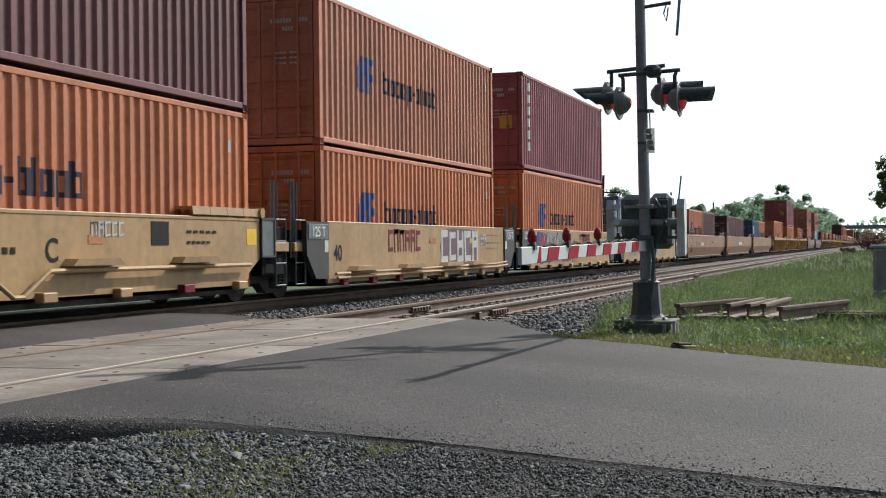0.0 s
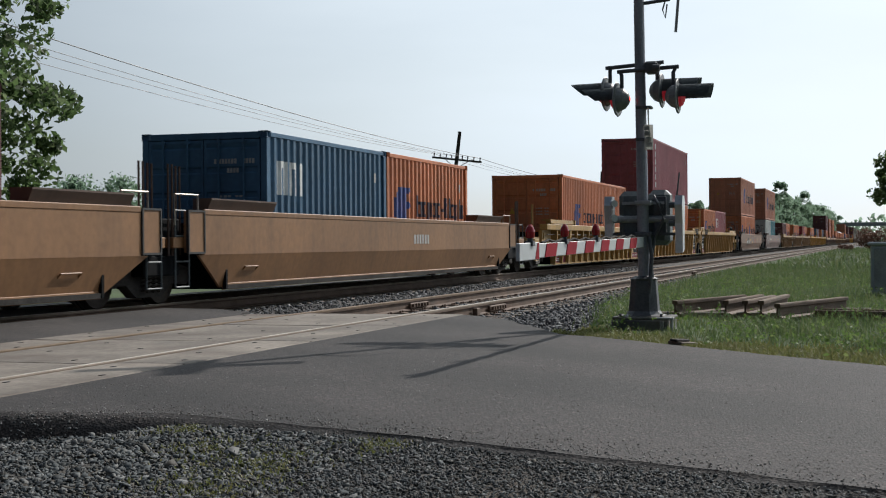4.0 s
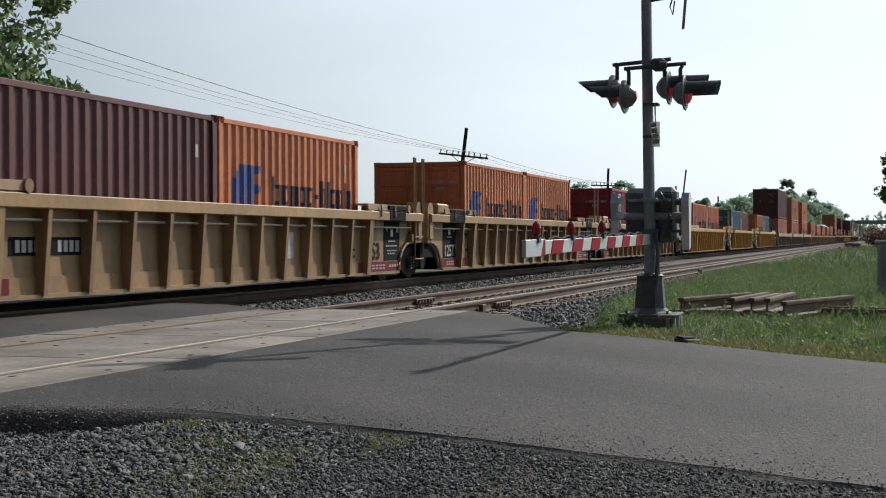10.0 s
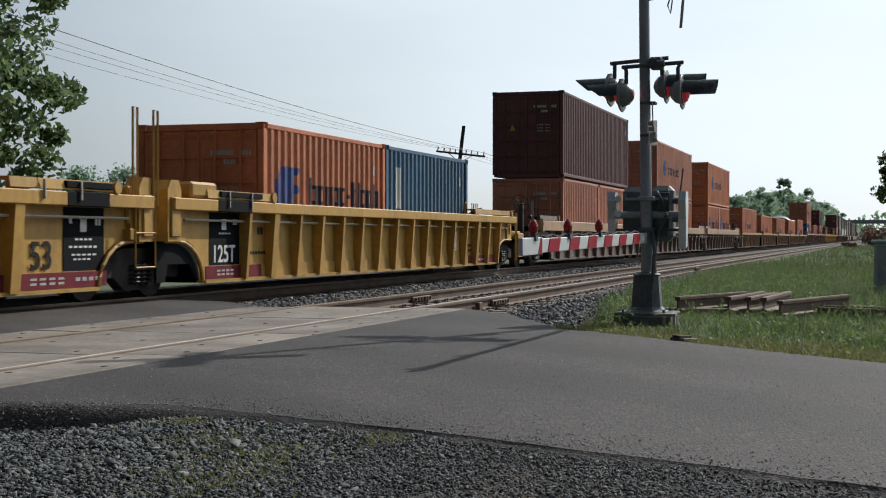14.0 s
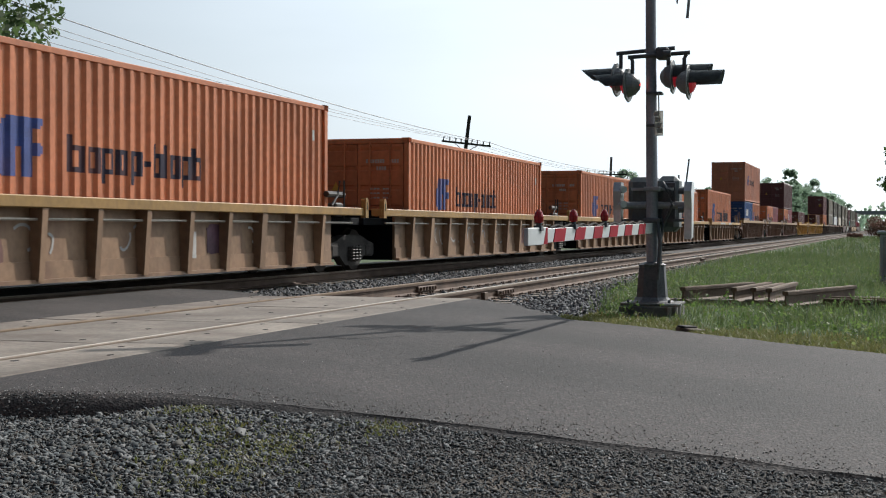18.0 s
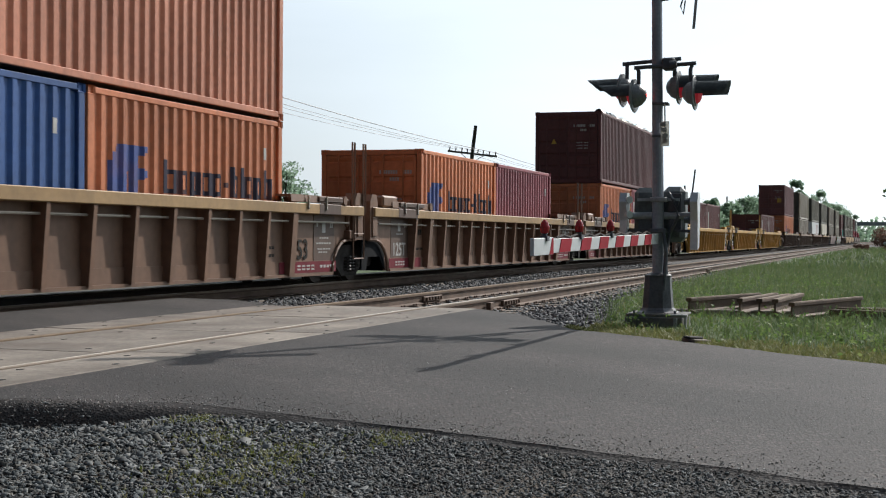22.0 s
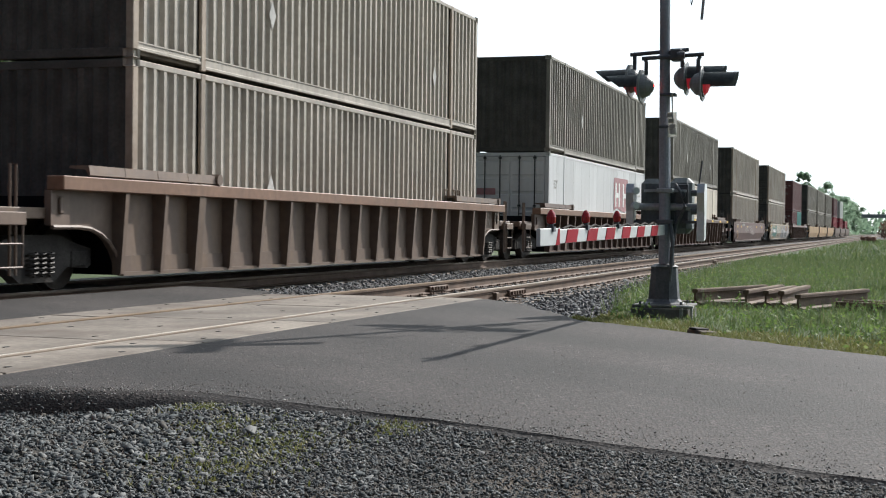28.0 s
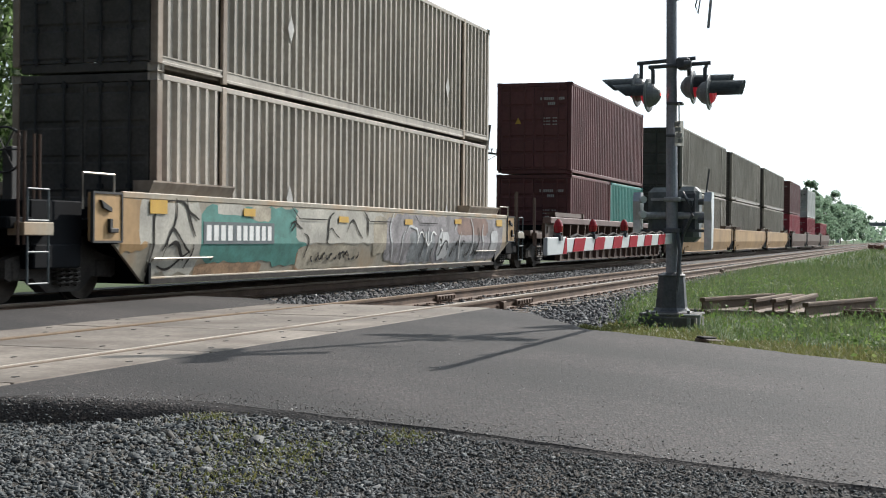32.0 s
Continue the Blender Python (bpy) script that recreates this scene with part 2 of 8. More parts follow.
MAT = dict(
    orange=paint("orange_paint", (0.55, 0.188, 0.085)),
    orange_old=paint("faded_orange_paint", (0.50, 0.20, 0.122), SOOT, 0.3),
    brick=paint("brick_red_paint", (0.2825, 0.0735, 0.0475), SOOT, 0.35),
    stonegrey=paint("stone_grey_paint", (0.39, 0.352, 0.305), (0.12, 0.10, 0.08), 0.6),
    maroon=paint("maroon_paint", (0.1299, 0.0475, 0.0486), SOOT, 0.35),
    red=paint("red_paint", (0.2938, 0.0339, 0.0508), SOOT, 0.35),
    purple=paint("dusty_purple_paint", (0.1695, 0.0633, 0.0678), SOOT, 0.3),
    blue=paint("blue_paint", (0.0565, 0.1356, 0.226), SOOT, 0.35),
    deepblue=paint("deep_blue_paint", (0.0282, 0.0791, 0.226), SOOT, 0.3),
    teal=paint("teal_paint", (0.0678, 0.226, 0.2712), SOOT, 0.3),
    green=paint("sea_green_paint", (0.0565, 0.2486, 0.2147), SOOT, 0.3),
    pale=paint("pale_grey_paint", (0.5424, 0.565, 0.5424), SOOT, 0.35),
    grey=paint("grey_green_paint", (0.27, 0.25, 0.215), (0.06, 0.05, 0.045), 0.55),
    white=paint("white_panel_paint", (0.56, 0.57, 0.575), (0.30, 0.29, 0.28), 0.3, 0.05),
    cream=paint("cream_panel_paint", (0.52, 0.465, 0.385), DUST, 0.45, 0.08),
    yellow=paint("yellow_car_paint", (0.46, 0.265, 0.06), SOOT, 0.45),
    yellowtan=paint("yellow_tan_car_paint", (0.40, 0.245, 0.085), SOOT, 0.5),
    tan=paint("tan_car_paint", (0.37, 0.235, 0.11), SOOT, 0.35),
    dusty=paint("dusty_tan_car_paint", (0.30, 0.19, 0.095), SOOT, 0.55),
    brown=paint("brown_car_paint", (0.185, 0.106, 0.069), SOOT, 0.35),
    ochre=paint("ochre_brown_car_paint", (0.255, 0.132, 0.06), SOOT, 0.35),
    umber=paint("umber_car_paint", (0.10, 0.062, 0.046), SOOT, 0.5),
    rustytan=paint("rusty_tan_car_paint", (0.285, 0.178, 0.108), (0.14, 0.065, 0.045), 0.75, 0.25),
    amber=paint("amber_sill_paint", (0.36, 0.21, 0.065), (0.12, 0.075, 0.045), 0.7, 0.25),
    crimson_mark=material("crimson_spray_paint", (0.22, 0.04, 0.062), 0.6, 0, 0.5, 3, 20, 0.0),
    navy_spray=material("dark_blue_spray_paint", (0.068, 0.075, 0.16), 0.6, 0, 0.5, 3, 20, 0.0),
    haze_mark=material("grey_teal_spray_paint", (0.17, 0.18, 0.185), 0.6, 0, 0.5, 3, 20, 0.0),
    plum_mark=material("plum_spray_paint", (0.11, 0.05, 0.075), 0.6, 0, 0.4, 3, 20, 0.0),
    dustbrown=paint("dust_brown_car_paint", (0.20, 0.142, 0.112), (0.10, 0.07, 0.055), 0.6),
    palesill=paint("pale_worn_sill_paint", (0.40, 0.255, 0.15), (0.26, 0.15, 0.09), 0.6, 0.22),
    drab=paint("drab_brown_car_paint", (0.15, 0.108, 0.084), (0.22, 0.14, 0.075), 0.6),
    rustpost=paint("rust_stained_grey_paint", (0.33, 0.27, 0.215), RUST, 0.8, 0.25),
    mauve=paint("mauve_brown_car_paint", (0.17, 0.115, 0.105), SOOT, 0.4),
    redbrown=paint("red_brown_car_paint", (0.125, 0.072, 0.064), SOOT, 0.4),
    black=material("black_paint", (0.027, 0.027, 0.028), 0.7, 0, 0.3, 2, 20, 0.05),
    grease=material("greasy_black_steel", (0.046, 0.042, 0.039), 0.85, 0.0, 0.4, 3, 30, 0.2),
    wheel=material("wheel_steel", (0.055, 0.046, 0.04), 0.6, 0.2, 0.3, 4, 30, 0.1),
    galv=material("weathered_galvanised_steel", (0.34, 0.35, 0.365), 0.5, 0.2, 0.25, 2.5, 30, 0.08),
    pole_metal=material("dull_aluminium_paint", (0.29, 0.30, 0.34), 0.5, 0.25, 0.22, 2.0, 40, 0.08, SOOT, 0.5, True),
    castmetal=material("dark_cast_iron", (0.085, 0.09, 0.10), 0.55, 0.25, 0.3, 6, 40, 0.15),
    box_metal=material("dark_grey_box_paint", (0.10, 0.118, 0.123), 0.55, 0.1, 0.25, 4, 30, 0.06),
    alu=material("pale_aluminium", (0.60, 0.62, 0.64), 0.35, 0.6, 0.12, 3, 30, 0.03),
    white_mark=material("white_marking", (0.72, 0.72, 0.70), 0.5, 0, 0.10, 5, 30, 0.0),
    grey_mark=material("faded_grey_marking", (0.42, 0.41, 0.39), 0.6, 0, 0.15, 5, 30, 0.0),
    navy_mark=material("navy_marking", (0.03, 0.033, 0.055), 0.5, 0, 0.2, 4, 30, 0.0, (0.42, 0.14, 0.06), 0.25),
    blue_mark=material("blue_marking", (0.025, 0.06, 0.24), 0.5, 0, 0.2, 4, 30, 0.0, (0.42, 0.14, 0.06), 0.25),
    dark_mark=material("dark_marking", (0.022, 0.02, 0.018), 0.6, 0, 0.2, 4, 30, 0.0),
    red_mark=material("dull_red_marking", (0.16, 0.025, 0.035), 0.6, 0, 0.2, 4, 30, 0.0),
    faded_red=material("faded_red_marking", (0.34, 0.17, 0.18), 0.6, 0, 0.15, 4, 30, 0.0),
    yellow_mark=material("reflective_yellow", (0.52, 0.31, 0.045), 0.5, 0, 0.08, 4, 30, 0.0),
    silver_mark=material("silver_spray_paint", (0.46, 0.46, 0.46), 0.5, 0.2, 0.2, 4, 30, 0.0),
    sky_mark=material("pale_blue_spray_paint", (0.20, 0.27, 0.36), 0.6, 0, 0.5, 6, 40, 0.0),
    teal_mark=material("teal_spray_paint", (0.06, 0.20, 0.17), 0.6, 0, 0.25, 4, 30, 0.0),
    rust_mark=material("orange_spray_paint", (0.40, 0.15, 0.05), 0.6, 0, 0.25, 4, 30, 0.0),
    gate_white=material("gate_white", (0.55, 0.57, 0.575), 0.4, 0, 0.06, 5, 40, 0.0),
    gate_red=material("gate_red", (0.30, 0.008, 0.022), 0.75, 0, 0.12, 5, 40, 0.0),
    red_glass=material("red_lens", (0.35, 0.015, 0.02), 0.15, 0, 0.1, 5, 40, 0.0),
    lit=glow_material("lit_red_lamp", (1.0, 0.05, 0.04), 6.0),
    concrete=material("crossing_concrete", (0.195, 0.168, 0.140), 0.85, 0, 0.36, 1.1, 18, 0.25, (0.10, 0.075, 0.06), 0.9, False, 0.10),
    railside=material("rusty_rail", (0.115, 0.074, 0.052), 0.75, 0.2, 0.3, 3, 40, 0.15),
    railtop=material("polished_rail_head", (0.23, 0.185, 0.145), 0.65, 0.0, 0.15, 3, 40, 0.03),
    dull_railtop=material("dull_rail_head", (0.20, 0.145, 0.10), 0.65, 0.0, 0.2, 3, 40, 0.05),
    spring=material("coil_spring_steel", (0.05, 0.045, 0.04), 0.6, 0.2, 0.2, 4, 30, 0.0),
    faint_mark=material("faded_red_marking", (0.17, 0.075, 0.06), 0.6, 0, 0.2, 4, 30, 0.0),
    polished=material("polished_steel_strip", (0.66, 0.61, 0.54), 0.45, 0.4, 0.3, 3, 40, 0.03, (0.25, 0.2, 0.16), 0.9),
    moss=material("olive_moss", (0.07, 0.075, 0.028), 0.95, 0, 0.5, 9, 60, 0.6, (0.14, 0.10, 0.04), 0.7),
    panel_black=material("black_panel_paint", (0.005, 0.006, 0.008), 0.85, 0, 0.3, 2, 20, 0.05),
    bright_yellow=material("bright_yellow_plate", (0.75, 0.47, 0.02), 0.5, 0, 0.08, 4, 30, 0.0),
    # darker tone for camera-facing ends: their shade is put into the colour
    dark_door=material("shaded_end_tone", (0.085, 0.08, 0.074), 0.6, 0, 0.25, 2, 20, 0.05),
    sprayed=material("spray_covered_paint", (0.31, 0.28, 0.22), 0.6, 0, 0.2, 1.2, 12, 0.03, (0.33, 0.20, 0.095), 0.95),
    fade_plum=material("faded_plum_spray", (0.20, 0.125, 0.10), 0.7, 0, 0.3, 3, 20, 0.0),
    fade_red=material("faded_red_spray", (0.25, 0.125, 0.085), 0.7, 0, 0.3, 3, 20, 0.0),
    fade_pale=material("faded_pale_spray", (0.33, 0.29, 0.22), 0.7, 0, 0.3, 3, 20, 0.0),
    pale_spray=material("pale_cream_spray_paint", (0.38, 0.36, 0.31), 0.6, 0, 0.25, 2, 20, 0.0),
    fadespray=material("faded_grey_spray", (0.175, 0.13, 0.12), 0.7, 0, 0.5, 4, 30, 0.0),
    fade_tan=material("faded_tan_spray", (0.30, 0.185, 0.105), 0.7, 0, 0.4, 3, 20, 0.0),
    lilac_spray=material("grey_lilac_spray_paint", (0.225, 0.21, 0.215), 0.65, 0, 0.45, 2.5, 18, 0.0),
    pale_bubble=material("pale_grey_spray_paint", (0.25, 0.225, 0.235), 0.6, 0, 0.4, 4, 25, 0.0),
    dull_plate=material("dull_dark_ground_paint", (0.085, 0.066, 0.05), 0.7, 0, 0.3, 3, 20, 0.0),
    # base colour raised so that thin pipes and bars carry a sun glint
    pipe=material("glint_bright_pipe", (0.42, 0.38, 0.32), 0.4, 0.3, 0.2, 4, 30, 0.0),
    tie=material("weathered_tie_wood", (0.15, 0.12, 0.095), 0.85, 0, 0.35, 4, 30, 0.4, rand=0.25),
    polewood=material("creosoted_pole_wood", (0.03, 0.026, 0.024), 0.85, 0, 0.3, 4, 30, 0.3),
    wire=material("wire_metal", (0.05, 0.05, 0.055), 0.5, 0.4, 0.1, 4, 30, 0.0),
    tarp=material("silver_tarpaulin", (0.11, 0.125, 0.13), 0.5, 0.0, 0.3, 3, 20, 0.4),
    black_tarp=material("torn_black_sheet", (0.06, 0.068, 0.07), 0.38, 0, 0.3, 3, 20, 0.4),
    bark=material("bark", (0.075, 0.06, 0.048), 0.9, 0, 0.3, 5, 30, 0.5),
    gravel_bed=material("gravel_bed", (0.06, 0.055, 0.05), 0.95, 0, 0.5, 2.5, 75, 1.0, (0.125, 0.095, 0.068), 0.95),
    ballast_bed=material("ballast_bed", (0.085, 0.08, 0.077), 0.95, 0, 0.5, 5, 45, 1.0),
    bridge=material("far_bridge_concrete", (0.33, 0.34, 0.36), 0.8, 0, 0.1, 0.3, 4, 0.0),
)
for dull in ("grease", "wheel", "gate_red", "panel_black", "dark_mark", "navy_mark", "red_mark", "dark_door", "railtop", "dull_railtop", "crimson_mark", "navy_spray"):
    if dull in MAT:
        MAT[dull].node_tree.nodes["Principled BSDF"].inputs["Specular IOR Level"].default_value = 0.12
MAT["stone"] = island_material("crushed_stone", [(0.042, 0.049, 0.053), (0.063, 0.073, 0.077), (0.09, 0.097, 0.098), (0.045, 0.046, 0.044), (0.085, 0.075, 0.062), (0.12, 0.125, 0.125), (0.05, 0.057, 0.06), (0.10, 0.112, 0.115), (0.15, 0.15, 0.148), (0.21, 0.215, 0.21)], 0.88)
# stone tones run paler so that light grains carry glints as colour
MAT["chipstone"] = island_material("glint_paled_chip_stone", [(0.10, 0.09, 0.085), (0.18, 0.165, 0.155), (0.28, 0.265, 0.25), (0.40, 0.385, 0.37), (0.07, 0.065, 0.062), (0.5, 0.49, 0.475)], 0.9)
MAT["ballast"] = island_material("ballast_stone", [(0.055, 0.06, 0.066), (0.09, 0.094, 0.10), (0.14, 0.145, 0.15), (0.062, 0.06, 0.06), (0.11, 0.112, 0.115), (0.05, 0.052, 0.055), (0.17, 0.175, 0.18), (0.32, 0.325, 0.32)])
MAT["grassblade"] = leaf_material("grass_blades", [(0.07, 0.115, 0.038), (0.09, 0.14, 0.045), (0.135, 0.18, 0.065), (0.06, 0.11, 0.05), (0.10, 0.145, 0.05), (0.16, 0.18, 0.08), (0.10, 0.14, 0.055)], 0.5)
MAT["drygrass"] = leaf_material("dry_grass", [(0.15, 0.18, 0.05), (0.21, 0.20, 0.07), (0.13, 0.165, 0.045), (0.27, 0.24, 0.11)], 0.4)
MAT["weedleaf"] = leaf_material("weed_leaves", [(0.12, 0.20, 0.05), (0.17, 0.25, 0.07), (0.09, 0.16, 0.045), (0.22, 0.27, 0.10)], 0.5)
MAT["leaf"] = leaf_material("leaves", [(0.06, 0.10, 0.035), (0.085, 0.135, 0.05), (0.11, 0.165, 0.065), (0.17, 0.22, 0.115)], 0.68)
# leaf greens of distant trees, paled so that the colour carries the haze
MAT["hazeleaf"] = leaf_material("haze_paled_leaves", [(0.19, 0.275, 0.19), (0.21, 0.30, 0.21), (0.23, 0.32, 0.23)], 0.85)
MAT["redtwig"] = leaf_material("red_brown_twigs", [(0.14, 0.07, 0.05), (0.19, 0.10, 0.075), (0.11, 0.07, 0.045)], 0.3)


def asphalt(name, col):
    """Worn asphalt: speckled stone in dark binder, with broad worn bands and stains."""
    m = material(name, col, 0.85, 0, 0.24, 0.55, 6.5, 0.5, tuple(1.6 * v for v in col), 0.6)
    nt = m.node_tree
    N, L = nt.nodes.new, nt.links.new
    b = nt.nodes["Principled BSDF"]
    tc = nt.nodes["Texture Coordinate"]
    v, r, mx, bp = N("ShaderNodeTexVoronoi"), N("ShaderNodeValToRGB"), N("ShaderNodeMix"), N("ShaderNodeBump")
    v.inputs["Scale"].default_value = 70
    L(tc.outputs["Object"], v.inputs["Vector"])
    e = r.color_ramp.elements
    e[0].position, e[0].color = 0.25, (0.56, 0.56, 0.58, 1)
    e[1].position, e[1].color = 0.85, (1.12, 1.10, 1.08, 1)
    top = e.new(0.95)
    top.color = (2.4, 2.35, 2.3, 1)
    bw = N("ShaderNodeSeparateColor")
    L(v.outputs["Color"], bw.inputs[0])
    L(bw.outputs[0], r.inputs["Fac"])
    mx.data_type, mx.blend_type = "RGBA", "MULTIPLY"
    mx.inputs["Factor"].default_value = 1.0
    # long worn streaks that run with the road
    mp, ns, sr, mul = N("ShaderNodeMapping"), N("ShaderNodeTexNoise"), N("ShaderNodeMapRange"), N("ShaderNodeVectorMath")
    mp.vector_type = "TEXTURE"
    mp.inputs["Rotation"].default_value = (0, 0, radians(53))
    mp.inputs["Scale"].default_value = (11.0, 1.1, 1.0)
    L(tc.outputs["Object"], mp.inputs["Vector"])
    L(mp.outputs[0], ns.inputs["Vector"])
    ns.inputs["Scale"].default_value, ns.inputs["Detail"].default_value = 1.0, 6
    sr.inputs["From Min"].default_value, sr.inputs["From Max"].default_value = 0.36, 0.64
    sr.inputs["To Min"].default_value, sr.inputs["To Max"].default_value = 0.58, 1.26
    L(ns.outputs["Fac"], sr.inputs["Value"])
    mul.operation = "SCALE"
    L(b.inputs["Base Color"].links[0].from_socket, mul.inputs[0])
    L(sr.outputs[0], mul.inputs["Scale"])
    L(mul.outputs[0], mx.inputs["A"])
    L(r.outputs["Color"], mx.inputs["B"])
    L(mx.outputs["Result"], b.inputs["Base Color"])
    bp.inputs["Strength"].default_value, bp.inputs["Distance"].default_value = 0.55, 0.006
    L(v.outputs["Distance"], bp.inputs["Height"])
    L(bp.outputs[0], b.inputs["Normal"])
    return m


MAT["asphalt"] = asphalt("worn_asphalt", (0.0285, 0.0237, 0.0222))
MAT["asphalt_dark"] = asphalt("dark_patch_asphalt", (0.032, 0.0265, 0.0245))
MAT["lens_lit"] = glow_material("lit_red_lens", (0.55, 0.03, 0.05), 0.22)
# black for the lifting recesses, their inner shade as colour
MAT["tar"] = material("recess_shade_black", (0.02, 0.018, 0.018), 0.7, 0, 0.4, 3, 40, 0.5)


def ground_material():
    m = material("grass_ground", (0.042, 0.072, 0.017), 0.95, 0, 0.4, 0.25, 14, 0.6, (0.085, 0.085, 0.034), 0.5)
    return m


MAT["ground"] = ground_material()

# ---- mesh helpers ----
MESHES = {}


def stored(key, make):
    """One mesh per key, shared by all alike parts."""
    if key not in MESHES:
        bm = bmesh.new()
        make(bm)
        me = bpy.data.meshes.new(str(key[0] if isinstance(key, tuple) else key))
        bm.normal_update()
        bm.to_mesh(me)
        bm.free()
        me.materials.append(None)
        MESHES[key] = me
    return MESHES[key]


def put(name, me, mat, parent=None, m=None, label=""):
    ob = new(name, me)
    if not me.materials:
        me.materials.append(None)
    ob.material_slots[0].link = "OBJECT"
    ob.material_slots[0].material = MAT[mat] if isinstance(mat, str) else mat
    if parent:
        ob.parent = parent
    if m is not None:
        ob.matrix_basis = m
    if label:
        ob["label"] = label
    return ob


def part(name, make, mat, parent, label="", key=None, m=None):
    """One mesh object under a thing or a part; make(bm) fills it, and a key shares it."""
    return put(name, stored(key or (name, len(MESHES)), make), mat, parent, m, label)


def base(name, label, category, group="", m=None):
    e = new(name)
    e.empty_display_size = 0.3
    if m is not None:
        e.matrix_basis = m
    return tagged(e, label, category, group)


def box(bm, x0, x1, y0, y1, z0, z1, bevel=0.0):
    v = [bm.verts.new(p) for p in ((x0, y0, z0), (x1, y0, z0), (x1, y1, z0), (x0, y1, z0), (x0, y0, z1), (x1, y0, z1), (x1, y1, z1), (x0, y1, z1))]
    fs = [bm.faces.new([v[i] for i in f]) for f in ((3, 2, 1, 0), (4, 5, 6, 7), (0, 1, 5, 4), (1, 2, 6, 5), (2, 3, 7, 6), (3, 0, 4, 7))]
    if bevel:
        es = list({e for f in fs for e in f.edges})
        bmesh.ops.bevel(bm, geom=es, offset=bevel, segments=1, affect="EDGES")


def prism(bm, pts, y0, y1, y0b=None, split=None):
    """A plate with the outline pts in x and z, from y0 to y1."""
    a = [bm.verts.new((x, y0, z)) for x, z in pts]
    b = [bm.verts.new((x, y1, z)) for x, z in pts]
    n = len(pts)
    bm.faces.new(a)
    bm.faces.new(b[::-1])
    for i in range(n):
        bm.faces.new((a[i], b[i], b[(i + 1) % n], a[(i + 1) % n]))


def extrude_x(bm, pts, x0, x1):
    """A bar along x with the outline pts in y and z."""
    a = [bm.verts.new((x0, y, z)) for y, z in pts]
    b = [bm.verts.new((x1, y, z)) for y, z in pts]
    n = len(pts)
    bm.faces.new(a)
    bm.faces.new(b[::-1])
    for i in range(n):
        bm.faces.new((a[i], a[(i + 1) % n], b[(i + 1) % n], b[i]))


def tube(bm, pts, r, n=8):
    """A round bar along a line of points."""
    pts = [Vector(p) for p in pts]
    rings = []
    for i, p in enumerate(pts):
        d = (pts[min(i + 1, len(pts) - 1)] - pts[max(i - 1, 0)]).normalized()
        u = d.cross(Vector((0, 0, 1)) if abs(d.z) < 0.9 else Vector((1, 0, 0))).normalized()
        w = d.cross(u)
        rr = r[i] if isinstance(r, (list, tuple)) else r
        rings.append([bm.verts.new(p + (u * math.cos(k * 2 * math.pi / n) + w * math.sin(k * 2 * math.pi / n)) * rr) for k in range(n)])
    for a, b in zip(rings, rings[1:]):
        for k in range(n):
            bm.faces.new((a[k], a[(k + 1) % n], b[(k + 1) % n], b[k]))
    bm.faces.new(rings[0][::-1])
    bm.faces.new(rings[-1])


def lathe_y(bm, prof, n=20, cx=0.0, cz=0.0):
    """A turned solid about the y axis; prof: (y, radius)."""
    rings = [[bm.verts.new((cx + r * math.cos(k * 2 * math.pi / n), y, cz + r * math.sin(k * 2 * math.pi / n))) for k in range(n)] for y, r in prof]
    for a, b in zip(rings, rings[1:]):
        for k in range(n):
            bm.faces.new((a[k], b[k], b[(k + 1) % n], a[(k + 1) % n]))
    bm.faces.new(rings[0])
    bm.faces.new(rings[-1][::-1])


def lettering(text, size, parent, mat, x, y, z, rz=0.0, name="lettering"):
    """Words and numbers in the built-in font, upright and facing -y."""
    key = ("text", text, size)
    if key not in MESHES:
        cu = bpy.data.curves.new("lettering", "FONT")
        cu.body, cu.size, cu.extrude, cu.align_x = text, size, 0.002, "CENTER"
        cu.offset = 0.012 * size
        tmp = bpy.data.objects.new("lettering", cu)
        me = bpy.data.meshes.new_from_object(tmp)
        bpy.data.objects.remove(tmp)
        me.materials.clear()
        me.materials.append(None)
        MESHES[key] = me
    return put(name, MESHES[key], mat, parent, pose(x, y, z, 90, 0, rz))

# ---- the train: containers ----
MAT["dark_end"] = material("dark_end_paint", (0.026, 0.025, 0.025), 0.6, 0, 0.3, 2, 20, 0.05)
MAT["wine"] = paint("wine_red_paint", (0.29, 0.082, 0.10), SOOT, 0.3)
TRACK_Y, NEAR_Y = 11.35, 6.42
CW_, WELL_FLOOR = 2.438, 0.295
PITCH, CREST, SLOPE, DEEP = 0.278, 0.092, 0.055, 0.04


def corrugation(x0, x1, pitch=PITCH, crest=CREST, slope=SLOPE, deep=DEEP):
    """Points (x, depth) of a folded sheet from x0 to x1; depth 0 is its outer face."""
    n = max(1, int((x1 - x0) / pitch))
    margin = (x1 - x0 - n * pitch) / 2
    pts = [(x0, deep)]
    x = x0 + margin
    for _ in range(n):
        a = x + (pitch - crest - 2 * slope) / 2
        pts += [(a, deep), (a + slope, 0.0), (a + slope + crest, 0.0), (a + 2 * slope + crest, deep)]
        x += pitch
    pts.append((x1, deep))
    return pts


def sheet(bm, prof, z0, z1, y=0.0):
    """A folded sheet, outer face towards -y."""
    a = [bm.verts.new((x, y + d, z0)) for x, d in prof]
    b = [bm.verts.new((x, y + d, z1)) for x, d in prof]
    for i in range(len(prof) - 1):
        bm.faces.new((a[i], a[i + 1], b[i + 1], b[i]))


